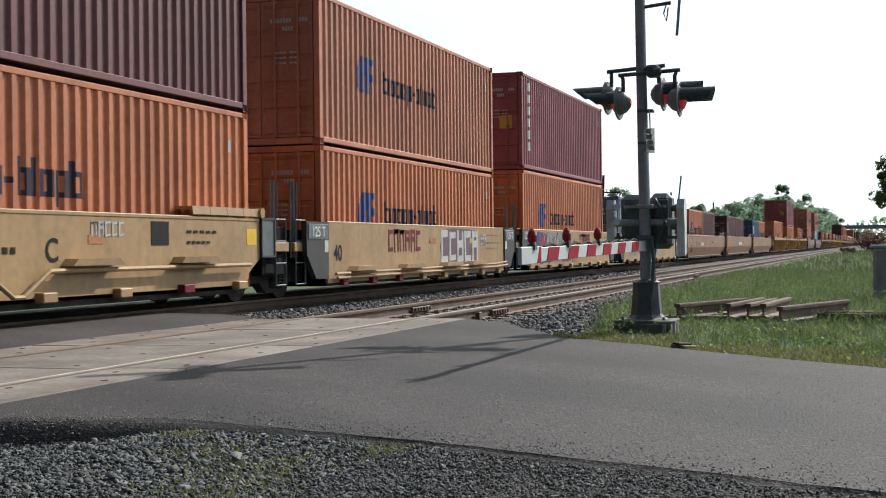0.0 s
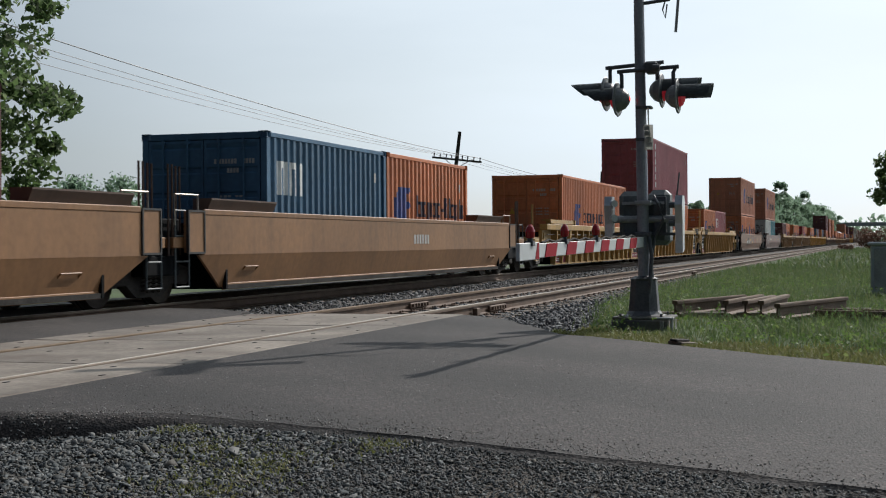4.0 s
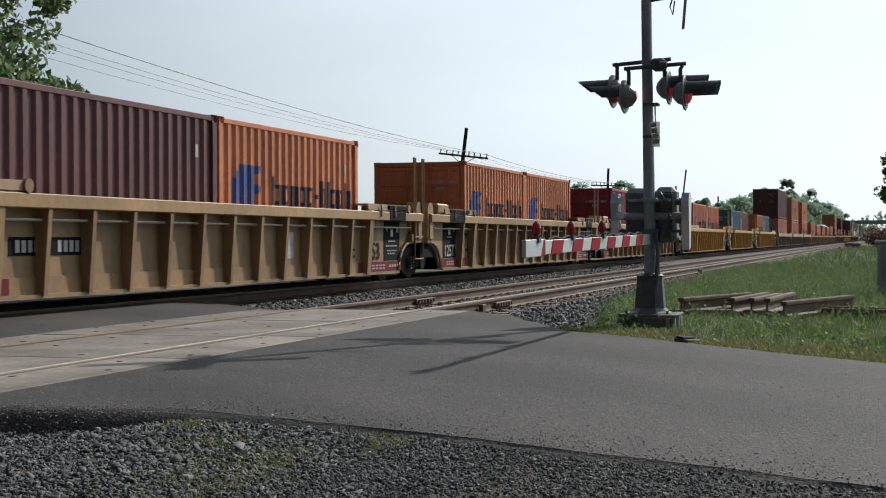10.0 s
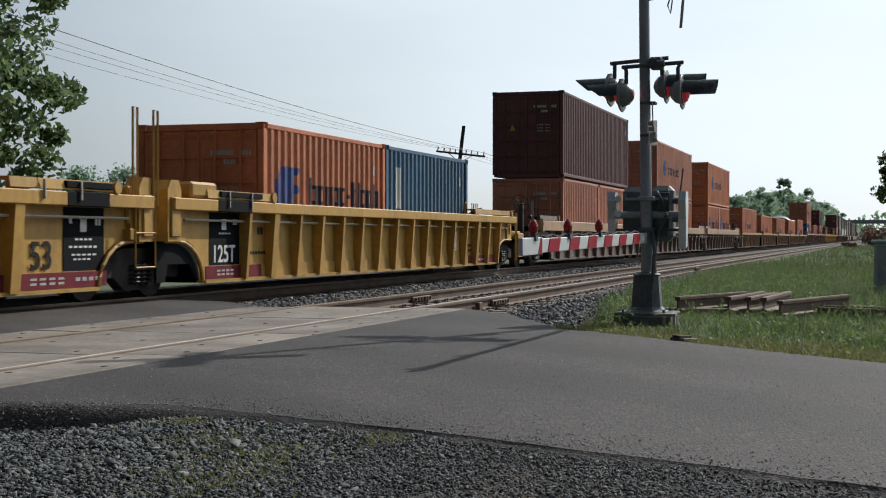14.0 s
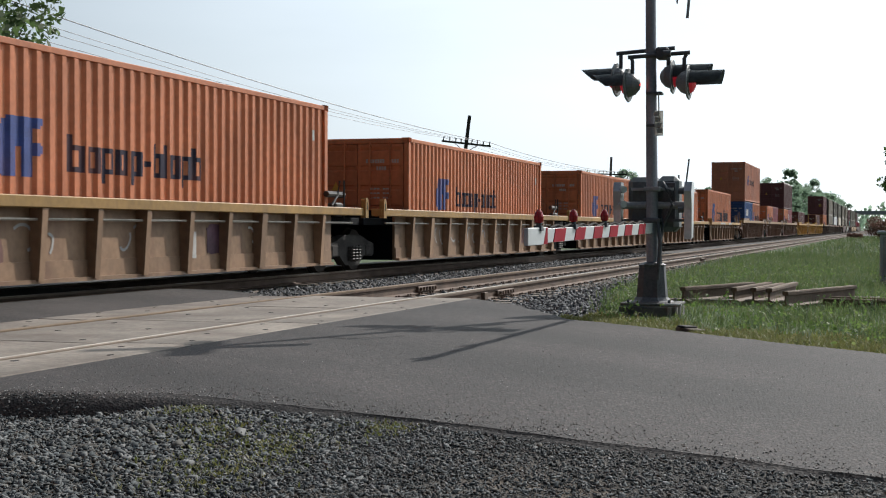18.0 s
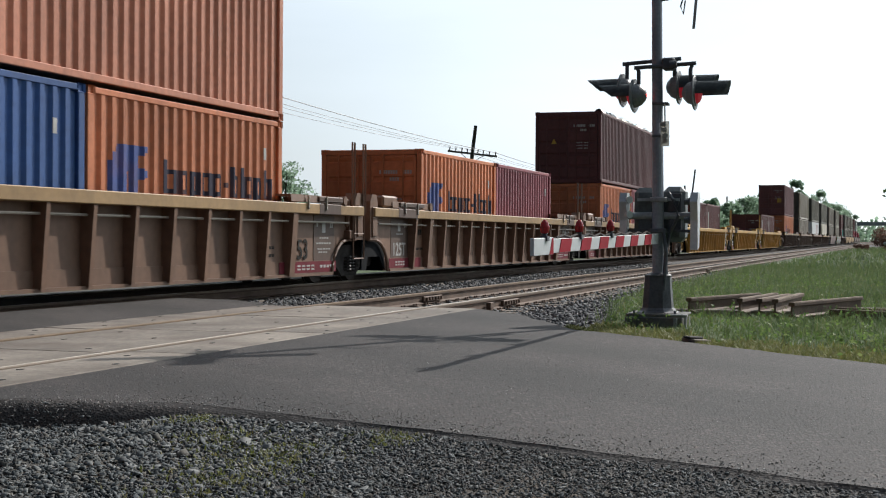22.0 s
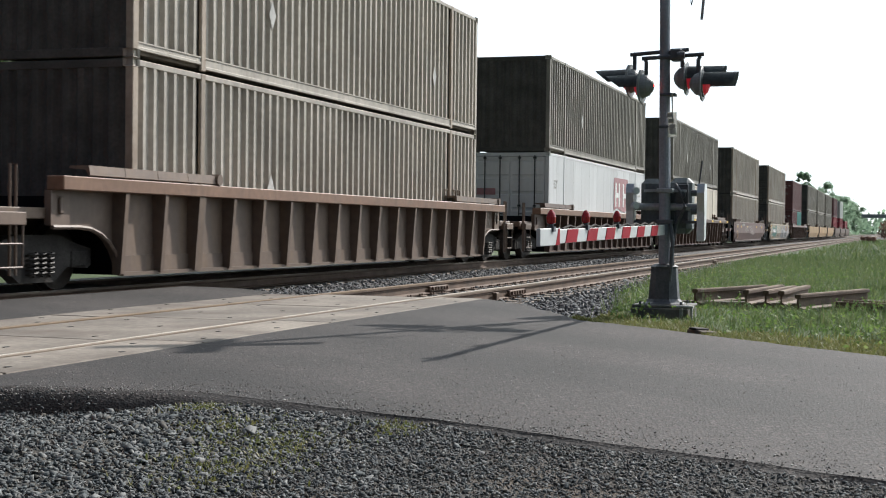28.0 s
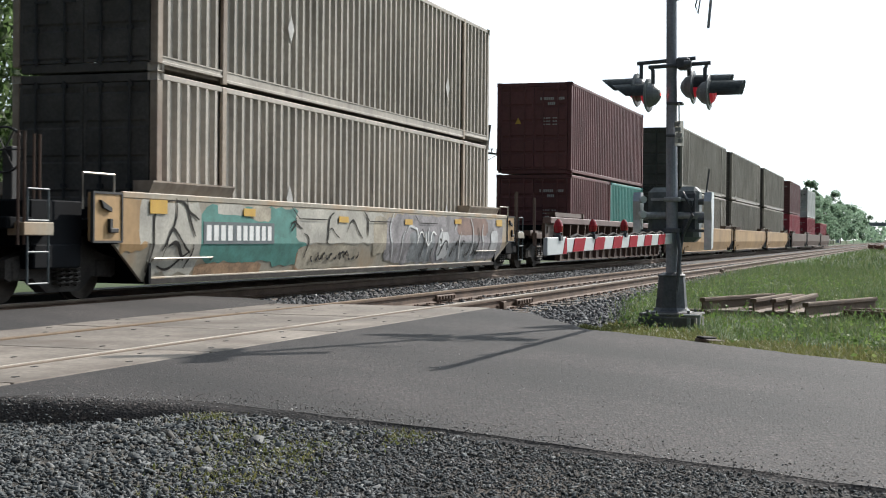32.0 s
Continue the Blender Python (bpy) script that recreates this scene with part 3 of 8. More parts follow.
def wrapped(bm, prof, x0, x1, z0, z1, off=0.004):
    """A painted area that follows the folds of the sheet."""
    xs = [x0] + [x for x, _ in prof if x0 < x < x1] + [x1]
    px, pd = [p[0] for p in prof], [p[1] for p in prof]
    a = [(x, float(np.interp(x, px, pd)) - off) for x in xs]
    lo = [bm.verts.new((x, d, z0)) for x, d in a]
    hi = [bm.verts.new((x, d, z1)) for x, d in a]
    for i in range(len(xs) - 1):
        bm.faces.new((lo[i], lo[i + 1], hi[i + 1], hi[i]))


WORD = [(0.0, 0.62, 0, 1.0), (0.72, 0.48, 0, 0.72), (1.28, 0.5, -0.26, 0.72), (1.86, 0.48, 0, 0.72), (2.42, 0.5, -0.26, 0.72), (3.02, 0.26, 0.3, 0.46),
        (3.42, 0.42, 0, 1.0), (3.92, 0.16, 0, 1.0), (4.16, 0.5, 0, 0.72), (4.72, 0.46, -0.26, 0.72), (5.26, 0.5, 0, 1.0)]


def side_profile(L, kind):
    if kind == "dom":
        return None
    return corrugation(-L / 2 + 0.16, L / 2 - 0.16)


def dom_bays(L):
    p = 2.02
    return ((-L / 2 + 0.14, -L / 2 + p - 0.08), (-L / 2 + p + 0.08, L / 2 - p - 0.08), (L / 2 - p + 0.08, L / 2 - 0.14))


def container(L, H, color, x, z, label, deco="", kind="iso", end="doors"):
    """A box of length L with its near side at -y; x: its middle along the train."""
    c = base("shipping_container", label, "container", "containers on the train")
    S = (round(L, 2), round(H, 2), kind)
    hw = CW_ / 2
    for sx in (-1, 1):
        for sy in (-1, 1):
            part("corner_post", lambda bm: box(bm, -0.075, 0.075, -0.06, 0.06, 0.11, H - 0.11, 0.01), "rustpost" if color == "stonegrey" and sx < 0 else color, c, key=("post", S), m=pose(sx * (L / 2 - 0.078), sy * (hw - 0.062), 0))
            for zz in (() if x > 812 or (sx > 0 and sy > 0) else ((0.059, H - 0.059) if sy < 0 else (H - 0.059,))):
                part("corner_casting", casting, color, c, key="casting", m=pose(sx * (L / 2 - 0.086), sy * (hw - 0.078), zz))
    low = 0.23 if kind != "iso" else 0.15
    for sy in (-1, 1):
        r = pose(0, sy * hw, 0, 0, 0, 0 if sy < 0 else 180)
        part("top_rail", lambda bm: box(bm, -L / 2 + 0.17, L / 2 - 0.17, 0.004, 0.07, H - 0.10, H - 0.015, 0.008), color, c, key=("trail", S), m=r)
        if kind == "iso":
            part("bottom_rail", lambda bm: box(bm, -L / 2 + 0.17, L / 2 - 0.17, 0.002, 0.06, 0.05, low, 0.008), color, c, key=("brail", S), m=r)
        else:
            part("bottom_rail", lambda bm: [extrude_x(bm, [(0.06, z0), (0.002, z0), (0.002, z0 + 0.035), (0.014, z0 + 0.045), (0.014, low - 0.025), (0.002, low - 0.02), (0.002, low), (0.06, low)], a - 0.02, b + 0.02) for (a, b), z0 in zip(dom_bays(L), (0.11, 0.05, 0.11))], color, c, key=("brail", S), m=r)

        def wall(bm):
            if kind == "iso":
                sheet(bm, side_profile(L, kind), low, H - 0.1, 0.012)
            elif kind == "dom":
                for a, b in dom_bays(L):
                    sheet(bm, corrugation(a, b, 0.285, 0.075, 0.035, 0.062), low, H - 0.1, 0.006)
            else:
                box(bm, -L / 2 + 0.14, L / 2 - 0.14, 0.03, 0.04, low, H - 0.1)
        part("side_wall", wall, color, c, key=("wall", S), m=r)
        if kind == "flat" and sy < 0:
            for a, b in dom_bays(L):
                n = max(1, round((b - a) / 1.2))
                for k in range(n):
                    w = (b - a) / n
                    part("panel", lambda bm: box(bm, 0.004, w - 0.004, 0.012, 0.03, low, H - 0.1, 0.003), color, c, key=("fpanel", S, round(w, 3)), m=r @ pose(a + k * w, 0, 0))
        if kind != "iso":
            for k, px in enumerate((-L / 2 + 2.02, L / 2 - 2.02)):
                part("stacking_post", lambda bm: box(bm, -0.075, 0.075, -0.004, 0.05, 0.012, H - 0.012, 0.012), "rustpost" if color == "stonegrey" else color, c, key=("spost", S), m=pose(px, sy * hw, 0, 0, 0, 0 if sy < 0 else 180))

    def roof(bm):
        pts = [(L / 2 - 0.15, H - 0.05), (-L / 2 + 0.15, H - 0.05)]
        for k in range(24):
            xx, zz = -L / 2 + 0.15 + k * (L - 0.3) / 24, H - 0.025 + 0.01 * (k % 2)
            pts += [(xx + 0.01, zz), (xx + (L - 0.3) / 24 - 0.01, zz)]
        prism(bm, pts, -hw + 0.07, hw - 0.07)
    part("roof", roof, color, c, key=("roof", S))
    part("floor", lambda bm: box(bm, -L / 2 + 0.16, L / 2 - 0.16, -hw + 0.07, hw - 0.07, 0.06, 0.14), "tie", c, key=("floor", S))
    # on long boxes the -x end is coloured darker, as shade
    for sx in (-1, 1):
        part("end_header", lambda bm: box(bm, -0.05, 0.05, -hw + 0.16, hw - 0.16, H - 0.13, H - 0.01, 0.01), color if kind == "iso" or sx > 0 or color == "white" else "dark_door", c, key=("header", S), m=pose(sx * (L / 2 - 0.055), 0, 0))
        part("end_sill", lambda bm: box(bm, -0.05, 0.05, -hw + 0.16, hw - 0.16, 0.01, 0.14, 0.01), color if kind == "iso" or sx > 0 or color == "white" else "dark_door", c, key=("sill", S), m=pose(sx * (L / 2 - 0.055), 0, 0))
    part("end_wall", lambda bm: sheet(bm, corrugation(-hw + 0.13, hw - 0.13, 0.25, 0.09, 0.05, 0.045), 0.13, H - 0.12, 0.01), color, c, key=("endwall", S), m=pose(L / 2, 0, 0, 0, 0, 90))
    if end == "doors":
        for k in (-1, 1):
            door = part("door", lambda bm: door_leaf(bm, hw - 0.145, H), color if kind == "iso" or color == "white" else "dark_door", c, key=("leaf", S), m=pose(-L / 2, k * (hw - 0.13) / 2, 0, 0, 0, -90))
            for j in (() if x > 812 else (-0.24, 0.24)):
                part("lock_rod", lambda bm: lock_rod(bm, H), color if kind == "iso" else "black", door, key=("rod", S), m=pose(j, -0.03, 0))
    elif end == "cold":
        cu = part("cooling_unit", lambda bm: cooling_unit(bm, hw, H), "black", c, "black refrigeration unit with slatted grille", key=("cool", S), m=pose(-L / 2, 0, 0, 0, 0, -90))
        for k in range(9):
            part("slat", lambda bm: box(bm, -0.55, 0.55, -0.045, -0.02, 0, 0.05, 0.01), "black", cu, key="coolslat", m=pose(0, 0, H - 0.5 - 0.11 * k))
    else:
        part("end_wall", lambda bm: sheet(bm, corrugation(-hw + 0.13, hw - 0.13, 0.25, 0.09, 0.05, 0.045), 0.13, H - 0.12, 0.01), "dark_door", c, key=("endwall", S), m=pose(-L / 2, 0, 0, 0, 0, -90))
    decorate(c, L, H, color, deco, kind, end)
    c["at"] = x
    MOVING.append((c, x, TRACK_Y, z))
    return c


def casting(bm):
    """A corner casting with its recessed holes."""
    box(bm, -0.089, 0.089, -0.081, 0.081, -0.059, 0.059)
    sides = [f for f in bm.faces if abs(f.normal.z) < 0.5]
    bm.normal_update()
    sides = [f for f in bm.faces if abs(f.normal.z) < 0.5]
    bmesh.ops.inset_individual(bm, faces=sides, thickness=0.028, depth=-0.035)


def door_leaf(bm, w, H):
    n = 5
    prof = [(0.15, 0.004), (0.19, 0.004)]
    for k in range(n):
        z = 0.2 + k * (H - 0.4) / n
        prof += [(z, 0.03), (z + 0.03, 0.008), (z + (H - 0.4) / n - 0.1, 0.008), (z + (H - 0.4) / n - 0.07, 0.03)]
    prof += [(H - 0.19, 0.004), (H - 0.14, 0.004)]
    rows = [[bm.verts.new((x, y, z)) for x, y in ((-w / 2, 0.05), (-w / 2, 0.004), (-w / 2 + 0.045, 0.004), (-w / 2 + 0.055, d), (w / 2 - 0.055, d), (w / 2 - 0.045, 0.004), (w / 2, 0.004), (w / 2, 0.05))] for z, d in prof]
    for r0, r1 in zip(rows, rows[1:]):
        for i in range(7):
            bm.faces.new((r0[i], r0[i + 1], r1[i + 1], r1[i]))


def lock_rod(bm, H):
    tube(bm, [(0, 0, 0.1), (0, 0, H - 0.1)], 0.019, 6)
    for z in (0.16, 0.6, 1.25, H - 0.2):
        box(bm, -0.045, 0.045, -0.012, 0.03, z, z + 0.06)
    box(bm, -0.02, 0.2, -0.025, -0.005, 1.02, 1.05)


def cooling_unit(bm, hw, H):
    box(bm, -hw + 0.16, hw - 0.16, -0.02, 0.10, 0.55, H - 0.14, 0.03)
    box(bm, -hw + 0.2, hw - 0.2, 0.03, 0.10, 0.14, 0.55, 0.02)


def x_seen(c):
    """Boxes that pass near the camera carry a small notice plate."""
    return len(MOVING) < 110


# a rounded stem and a straight one with a short tab
BADGE = [(0.0, 0.07, 0.10, 0.68), (0.07, 0.15, 0.02, 0.84), (0.15, 0.24, 0.0, 0.94), (0.24, 0.44, 0.0, 1.0), (0.44, 0.53, 0.5, 1.0), (0.53, 0.78, 0.0, 1.0), (0.78, 0.90, 0.82, 1.0), (0.78, 0.90, 0.36, 0.58), (0.90, 1.0, 0.88, 1.0), (0.90, 1.0, 0.40, 0.54)]


def decorate(c, L, H, color, deco, kind, end):
    hw = CW_ / 2
    r = pose(0, -hw + 0.012, 0)
    prof = side_profile(L, kind)
    if deco.startswith("word"):
        big = deco == "wordbig"
        h, k = (0.76, 1.076) if big else (0.49, 0.637)
        zb = (1.05 if big else (1.31 if H > 2.7 else (1.12 if L > 8 else 1.225)))
        x0 = -L / 2 + (2.2 if big else (2.0 if L > 8 else 0.55))
        lz, lw = (zb - 0.06, 1.35) if big else (zb - 0.1, 0.95)
        lh = 1.12 if big else 0.74
        part("badge", lambda bm: [wrapped(bm, prof, x0 + u0 * lw * 1.08, x0 + u1 * lw * 1.08, lz + a * lh, lz + b * lh) for u0, u1, a, b in BADGE], "blue_mark", c, "blue rounded emblem on the side", key=("badge", L, H, deco), m=r)
        xw = -L / 2 + (4.33 if big else (3.55 if L > 8 else 2.0))
        for i, (a, w, lo, hi) in enumerate(WORD):
            def bar(bm, a=a, w=w, lo=lo, hi=hi):
                xa, xb = xw + a * k, xw + (a + w) * k
                if w > 0.4:
                    wrapped(bm, prof, xa, xa + 0.17 * k, zb + lo * h, zb + hi * h)
                    wrapped(bm, prof, xb - 0.17 * k, xb, zb + max(lo, 0.0) * h, zb + min(hi, 0.72) * h)
                    wrapped(bm, prof, xa + 0.17 * k, xb - 0.17 * k, zb + 0.58 * h, zb + 0.72 * h)
                    wrapped(bm, prof, xa + 0.17 * k, xb - 0.17 * k, zb, zb + 0.14 * h)
                else:
                    wrapped(bm, prof, xa, xb, zb + lo * h, zb + hi * h)
            part("marking_bar", bar, "navy_mark", c, key=("bar", i, L, H, deco), m=r)
    if deco == "tall":
        part("side_label", lambda bm: wrapped(bm, prof, -L / 2 + 0.62, -L / 2 + 0.95, H - 1.35, H - 0.45), "pale", c, "white upright company panel", key=("tall", L, H), m=r)
    if deco == "three":
        for i, (a, b) in enumerate(((0.5, 0.9), (1.0, 1.35), (1.45, 1.58))):
            def three(bm, a=a, b=b, i=i):
                wrapped(bm, prof, -L / 2 + a, -L / 2 + a + 0.14, H - 1.1, H - 0.5)
                if i < 2:
                    wrapped(bm, prof, -L / 2 + a, -L / 2 + b, H - 0.62, H - 0.5)
                    wrapped(bm, prof, -L / 2 + b - 0.12, -L / 2 + b, H - 1.1, H - 0.62)
            part("marking_bar", three, "white_mark", c, key=("three", i, L, H), m=r)
    if deco == "upright":
        for i in range(6):
            part("marking_bar", lambda bm, i=i: wrapped(bm, prof, -L / 2 + 0.72, -L / 2 + 1.0, H - 0.5 - 0.36 * i, H - 0.24 - 0.36 * i), "white_mark", c, key=("upright", i, L, H), m=r)
    if deco == "panel5":
        for i in range(5):
            part("marking_bar", lambda bm, i=i: wrapped(bm, prof, -L / 2 + 1.1 + i * 0.34, -L / 2 + 1.36 + i * 0.34, H - 1.05, H - 0.55), "white_mark", c, key=("five", i, L, H), m=r)
    if deco == "square":
        part("side_label", lambda bm: wrapped(bm, prof, -L / 2 + 1.0, -L / 2 + 1.9, H - 1.5, H - 0.75), "grey_mark", c, "faded grey square emblem", key=("square", L, H), m=r)
    if deco == "diamond":
        part("placard", lambda bm: prism(bm, [(-0.13, 0), (0, -0.24), (0.13, 0), (0, 0.24)], -0.008, -0.003), "grey_mark", c, "pale diamond sign", key="diamond", m=pose(L / 2 - 3.3 if L > 13 else 0, -hw, H * 0.38))
        part("placard", lambda bm: prism(bm, [(-0.13, 0), (0, -0.24), (0.13, 0), (0, 0.24)], -0.008, -0.003), "grey_mark", c, "grey diamond sign", key="diamond", m=pose(-L / 2 + 4.4, -hw, H * 0.42))
    if deco == "emblem":
        part("emblem", lambda bm: [prism(bm, [(-1.35, 0.05), (-0.7, 0.16), (0.0, 0.06), (0.7, 0.0), (1.35, 0.12), (1.35, 1.2), (1.25, 1.27), (-1.25, 1.27), (-1.35, 1.2)], -0.006, 0.0)], "faded_red", c, "faded red emblem with a wavy lower edge", key="emblem", m=pose(3.12, -hw + 0.004, 1.24))
        for i, xx in enumerate((-0.72, 0.72)):
            part("emblem_shape", lambda bm: [box(bm, -0.42, -0.2, -0.006, 0, 0.2, 1.08), box(bm, 0.2, 0.42, -0.006, 0, 0.2, 1.08), box(bm, -0.2, 0.2, -0.006, 0, 0.54, 0.72)], "white_mark", c, key="emblemletter", m=pose(3.12 + xx, -hw - 0.005, 1.24))
        part("door_sign", lambda bm: [box(bm, 0, 0.005, -0.3, 0.3, 0.06, 0.26), box(bm, 0, 0.005, -0.3, 0.3, -0.1, -0.05)], "faded_red", c, "small faded red sign on the door", key="dsign", m=pose(-L / 2 - 0.012, 0.75, 1.55))
        for i in range(9):
            part("marking_bar", lambda bm: box(bm, -0.11, 0.11, -0.006, 0, 0, 0.24), "faded_red", c, key="namebar", m=pose(1.94 + i * 0.295, -hw + 0.004, 0.9))
        lettering("53'", 0.38, c, "grey_mark", -L / 2 + 0.88, -hw + 0.006, 1.82)
        for i in range(3):
            part("marking_bar", lambda bm: box(bm, -0.25, 0.25, -0.006, 0, 0, 0.07), "grey_mark", c, key="smallbar", m=pose(L / 2 - 1.2, -hw + 0.006, 1.9 - 0.25 * i))
    if deco == "cold":
        for i in range(3):
            part("marking_bar", lambda bm: box(bm, -0.3, 0.3, -0.006, 0, 0, 0.075), "grey", c, key="coldbar", m=pose(-L / 2 + 1.25, -hw + 0.006, 2.25 - 0.2 * i))
        part("placard", lambda bm: prism(bm, [(-0.13, 0), (0, -0.22), (0.13, 0), (0, 0.22)], -0.006, 0.0), "grey", c, "grey diamond sign", key="diamond2", m=pose(-L / 2 + 3.4, -hw + 0.004, 1.85))
        # flat tan plate: the recess's shade is in its colour, not its depth
        part("recess_panel", lambda bm: box(bm, 0.17, 0.62, -0.004, 0.02, 0.24, H - 0.12), "dusty", c, "tan plate coloured as the shaded recess behind the brace", key="recessp", m=pose(-L / 2, -hw + 0.008, 0))
        part("side_brace", lambda bm: [tube(bm, [(-L / 2 + 0.1, -0.01, 0.2), (-L / 2 + 0.1, -0.01, 2.6)], 0.05, 6), tube(bm, [(-L / 2 + 0.16, -0.01, 2.2), (-L / 2 + 0.62, -0.01, 1.15)], 0.035, 6), box(bm, -L / 2 + 0.4, -L / 2 + 0.75, -0.06, 0.0, 1.0, 1.16, 0.02)], "cream", c, key="brace", m=pose(0, -hw, 0))
    if kind == "iso" and x_seen(c):
        part("notice", lambda bm: wrapped(bm, prof, L / 2 - 0.72, L / 2 - 0.63, H - 0.70, H - 0.5), "grey_mark", c, "small notice plate", key=("nplate", L, H), m=r)
    if end == "doors" and kind == "iso":
        mk = "grey_mark" if color not in ("pale", "white") else "dark_mark"
        x = -L / 2 - 0.004
        for i in range(2):
            part("code_bar", lambda bm: [box(bm, 0, 0.004, k - 0.022, k + 0.022, 0, 0.085) for k in ((-0.36, -0.3, -0.24, -0.18, -0.02, 0.04, 0.1, 0.16, 0.22, 0.28, 0.37) if i == 0 else (-0.06, 0.0, 0.06, 0.12))], mk, c, key=("codeline", i), m=pose(x, -hw + 0.62, H - 0.56 - 0.16 * i))["kind"] = "stuff"
        for i in range(3):
            part("code_bar", lambda bm: [box(bm, 0, 0.004, k - 0.03, k + 0.03, 0, 0.035) for k in (-0.2, -0.12, 0.02, 0.1, 0.19)], mk, c, key="codebar2", m=pose(x, -hw + 0.7, H - 1.15 - 0.1 * i))["kind"] = "stuff"
        if color in ("purple", "wine") and L > 8:
            part("notice", lambda bm: box(bm, 0, 0.005, -0.19, 0.19, 0, 0.4), "yellow_mark", c, "yellow notice panel", key="notice", m=pose(x, -hw + 0.5, H * 0.42))
        elif L > 8:
            part("notice", lambda bm: prism(bm, [(0, 0), (0.2, 0), (0.1, 0.2)], 0, 0.004), "yellow_mark", c, "yellow warning triangle", key="tri", m=pose(x, hw - 0.6, H * 0.55, 0, 0, -90))


# ---- the train: well cars ----
MOVING = []


def rib_shape(bm, w=0.11, zt=1.30, zb=0.22, yt=-1.53, yb=-1.37, yi=-1.27):
    pts = [(yi, zb), (yb, zb), (yb - 0.005, zb + 0.05), (yt, zt - 0.02), (yt, zt), (yi, zt)]
    extrude_x(bm, pts, -w / 2, w / 2)


def arch_reach(bot):
    """How far the curved foot of the wheel arch runs along the car."""
    return 0.78 if bot < 2 else 0.95


def arch_outline(x0, x1, end0, end1, ztop, zbot=0.2, zarch=0.88, top0=0.35, top1=0.35, bot0=1.57, bot1=1.57):
    """The outline of a ribbed side: an arch over the wheels at both ends."""
    def arc(x, sx, top, bot):
        rx = arch_reach(bot)
        cx = x + sx * (bot - rx)
        out = []
        for k in range(7):
            a = radians(15 * k)
            out.append((cx + sx * rx * math.cos(a), zbot + (zarch - zbot) * math.sin(a)))
        return [p for p in out if (p[0] - x) * sx >= top] + [(x + sx * top, zarch)]
    left, right = arc(x0, 1, top0, bot0), arc(x1, -1, top1, bot1)
    pts = right + [(x1 - top1, ztop), (x0 + top0, ztop)] + left[::-1]
    out = []
    for p in pts:
        if not out or (abs(p[0] - out[-1][0]) + abs(p[1] - out[-1][1])) > 1e-4:
            out.append(p)
    return out


def bogie(parent, x):
    b = part("bogie", bogie_frame, "grease", parent, "black cast wheel frame with coil springs", key="bogie", m=pose(x, 0, 0))
    for sx in (-0.89, 0.89):
        for sy in (-0.72, 0.72):
            part("wheel", lambda bm: lathe_y(bm, [(-0.07, 0.15), (-0.07, 0.36), (-0.065, 0.42), (0.05, 0.43), (0.05, 0.46), (0.075, 0.46), (0.075, 0.36), (0.04, 0.3), (0.04, 0.12)], 24), "wheel", b, key="wheel", m=pose(sx, sy, 0.43, 0, 0, 0 if sy < 0 else 180))
        part("axle", lambda bm: tube(bm, [(0, -0.98, 0.43), (0, 0.98, 0.43)], 0.075, 10), "grease", b, key="axle", m=pose(sx, 0, 0))
    for k in range(3):
        part("spring", lambda bm: tube(bm, [(0.07 * math.cos(a), 0.07 * math.sin(a), 0.22 + 0.30 * a / 31.4) for a in np.linspace(0, 31.4, 46)], 0.017, 5), "spring", b, key="spring", m=pose(-0.17 + 0.17 * k, -1.145, 0))


def bogie_frame(bm):
    for sy in (-1, 1):
        y0, y1 = sorted((sy * 0.93, sy * 1.1))
        prism(bm, [(-1.2, 0.34), (-1.12, 0.30), (-0.66, 0.33), (-0.36, 0.14), (0.36, 0.14), (0.66, 0.33), (1.12, 0.30), (1.2, 0.34), (1.2, 0.56), (0.9, 0.62), (0.42, 0.74), (-0.42, 0.74), (-0.9, 0.62), (-1.2, 0.56)], y0, y1)
        box(bm, -1.08, -0.72, sy * 1.1 - 0.02, sy * 1.1 + 0.06, 0.32, 0.54, 0.02)
        box(bm, 0.72, 1.08, sy * 1.1 - 0.02, sy * 1.1 + 0.06, 0.32, 0.54, 0.02)
    box(bm, -0.24, 0.24, -1.1, 1.1, 0.5, 0.72, 0.02)
    for sx in (-0.34, 0.34):
        tube(bm, [(sx * 1.3, -0.8, 0.38), (sx * 1.3, 0.8, 0.38)], 0.04, 6)


CAR = {
    "R": dict(chord=(1.30, 1.48), yc=-1.55, panel=-1.32, rib=1.02, top=dict(j=0.3, c=1.85), bot=dict(j=1.47, c=3.42)),
    "S": dict(chord=(1.12, 1.27), yc=-1.58, panel=-1.37, rib=1.30, top=dict(j=0.42, c=0.6), bot=dict(j=1.75, c=2.9)),
    "T": dict(chord=(1.11, 1.42), yc=-1.57, panel=-1.34, rib=1.47, top=dict(j=0.4, c=1.0), bot=dict(j=1.75, c=3.15)),
    "B": dict(chord=(1.36, 1.45), yc=-1.53, panel=-1.50, rib=0, top=dict(j=0.95, c=2.65), bot=dict(j=1.75, c=3.4)),
    "F": dict(chord=(1.37, 1.42), yc=-1.50, panel=-1.48, rib=0, top=dict(j=1.5, c=1.6), bot=dict(j=1.5, c=1.6)),
    "A": dict(chord=(1.36, 1.42), yc=-1.51, panel=-1.48, rib=0, top=dict(j=1.45, c=1.9), bot=dict(j=1.9, c=2.9)),
}
LABEL = {"R": "ribbed well car", "S": "narrow-sill ribbed well car", "T": "deep-sill ribbed well car", "B": "smooth-sided well car", "A": "flat-sided well car with pipes", "F": "flat-sided well car with dark ends"}
RNG = random.Random(5)


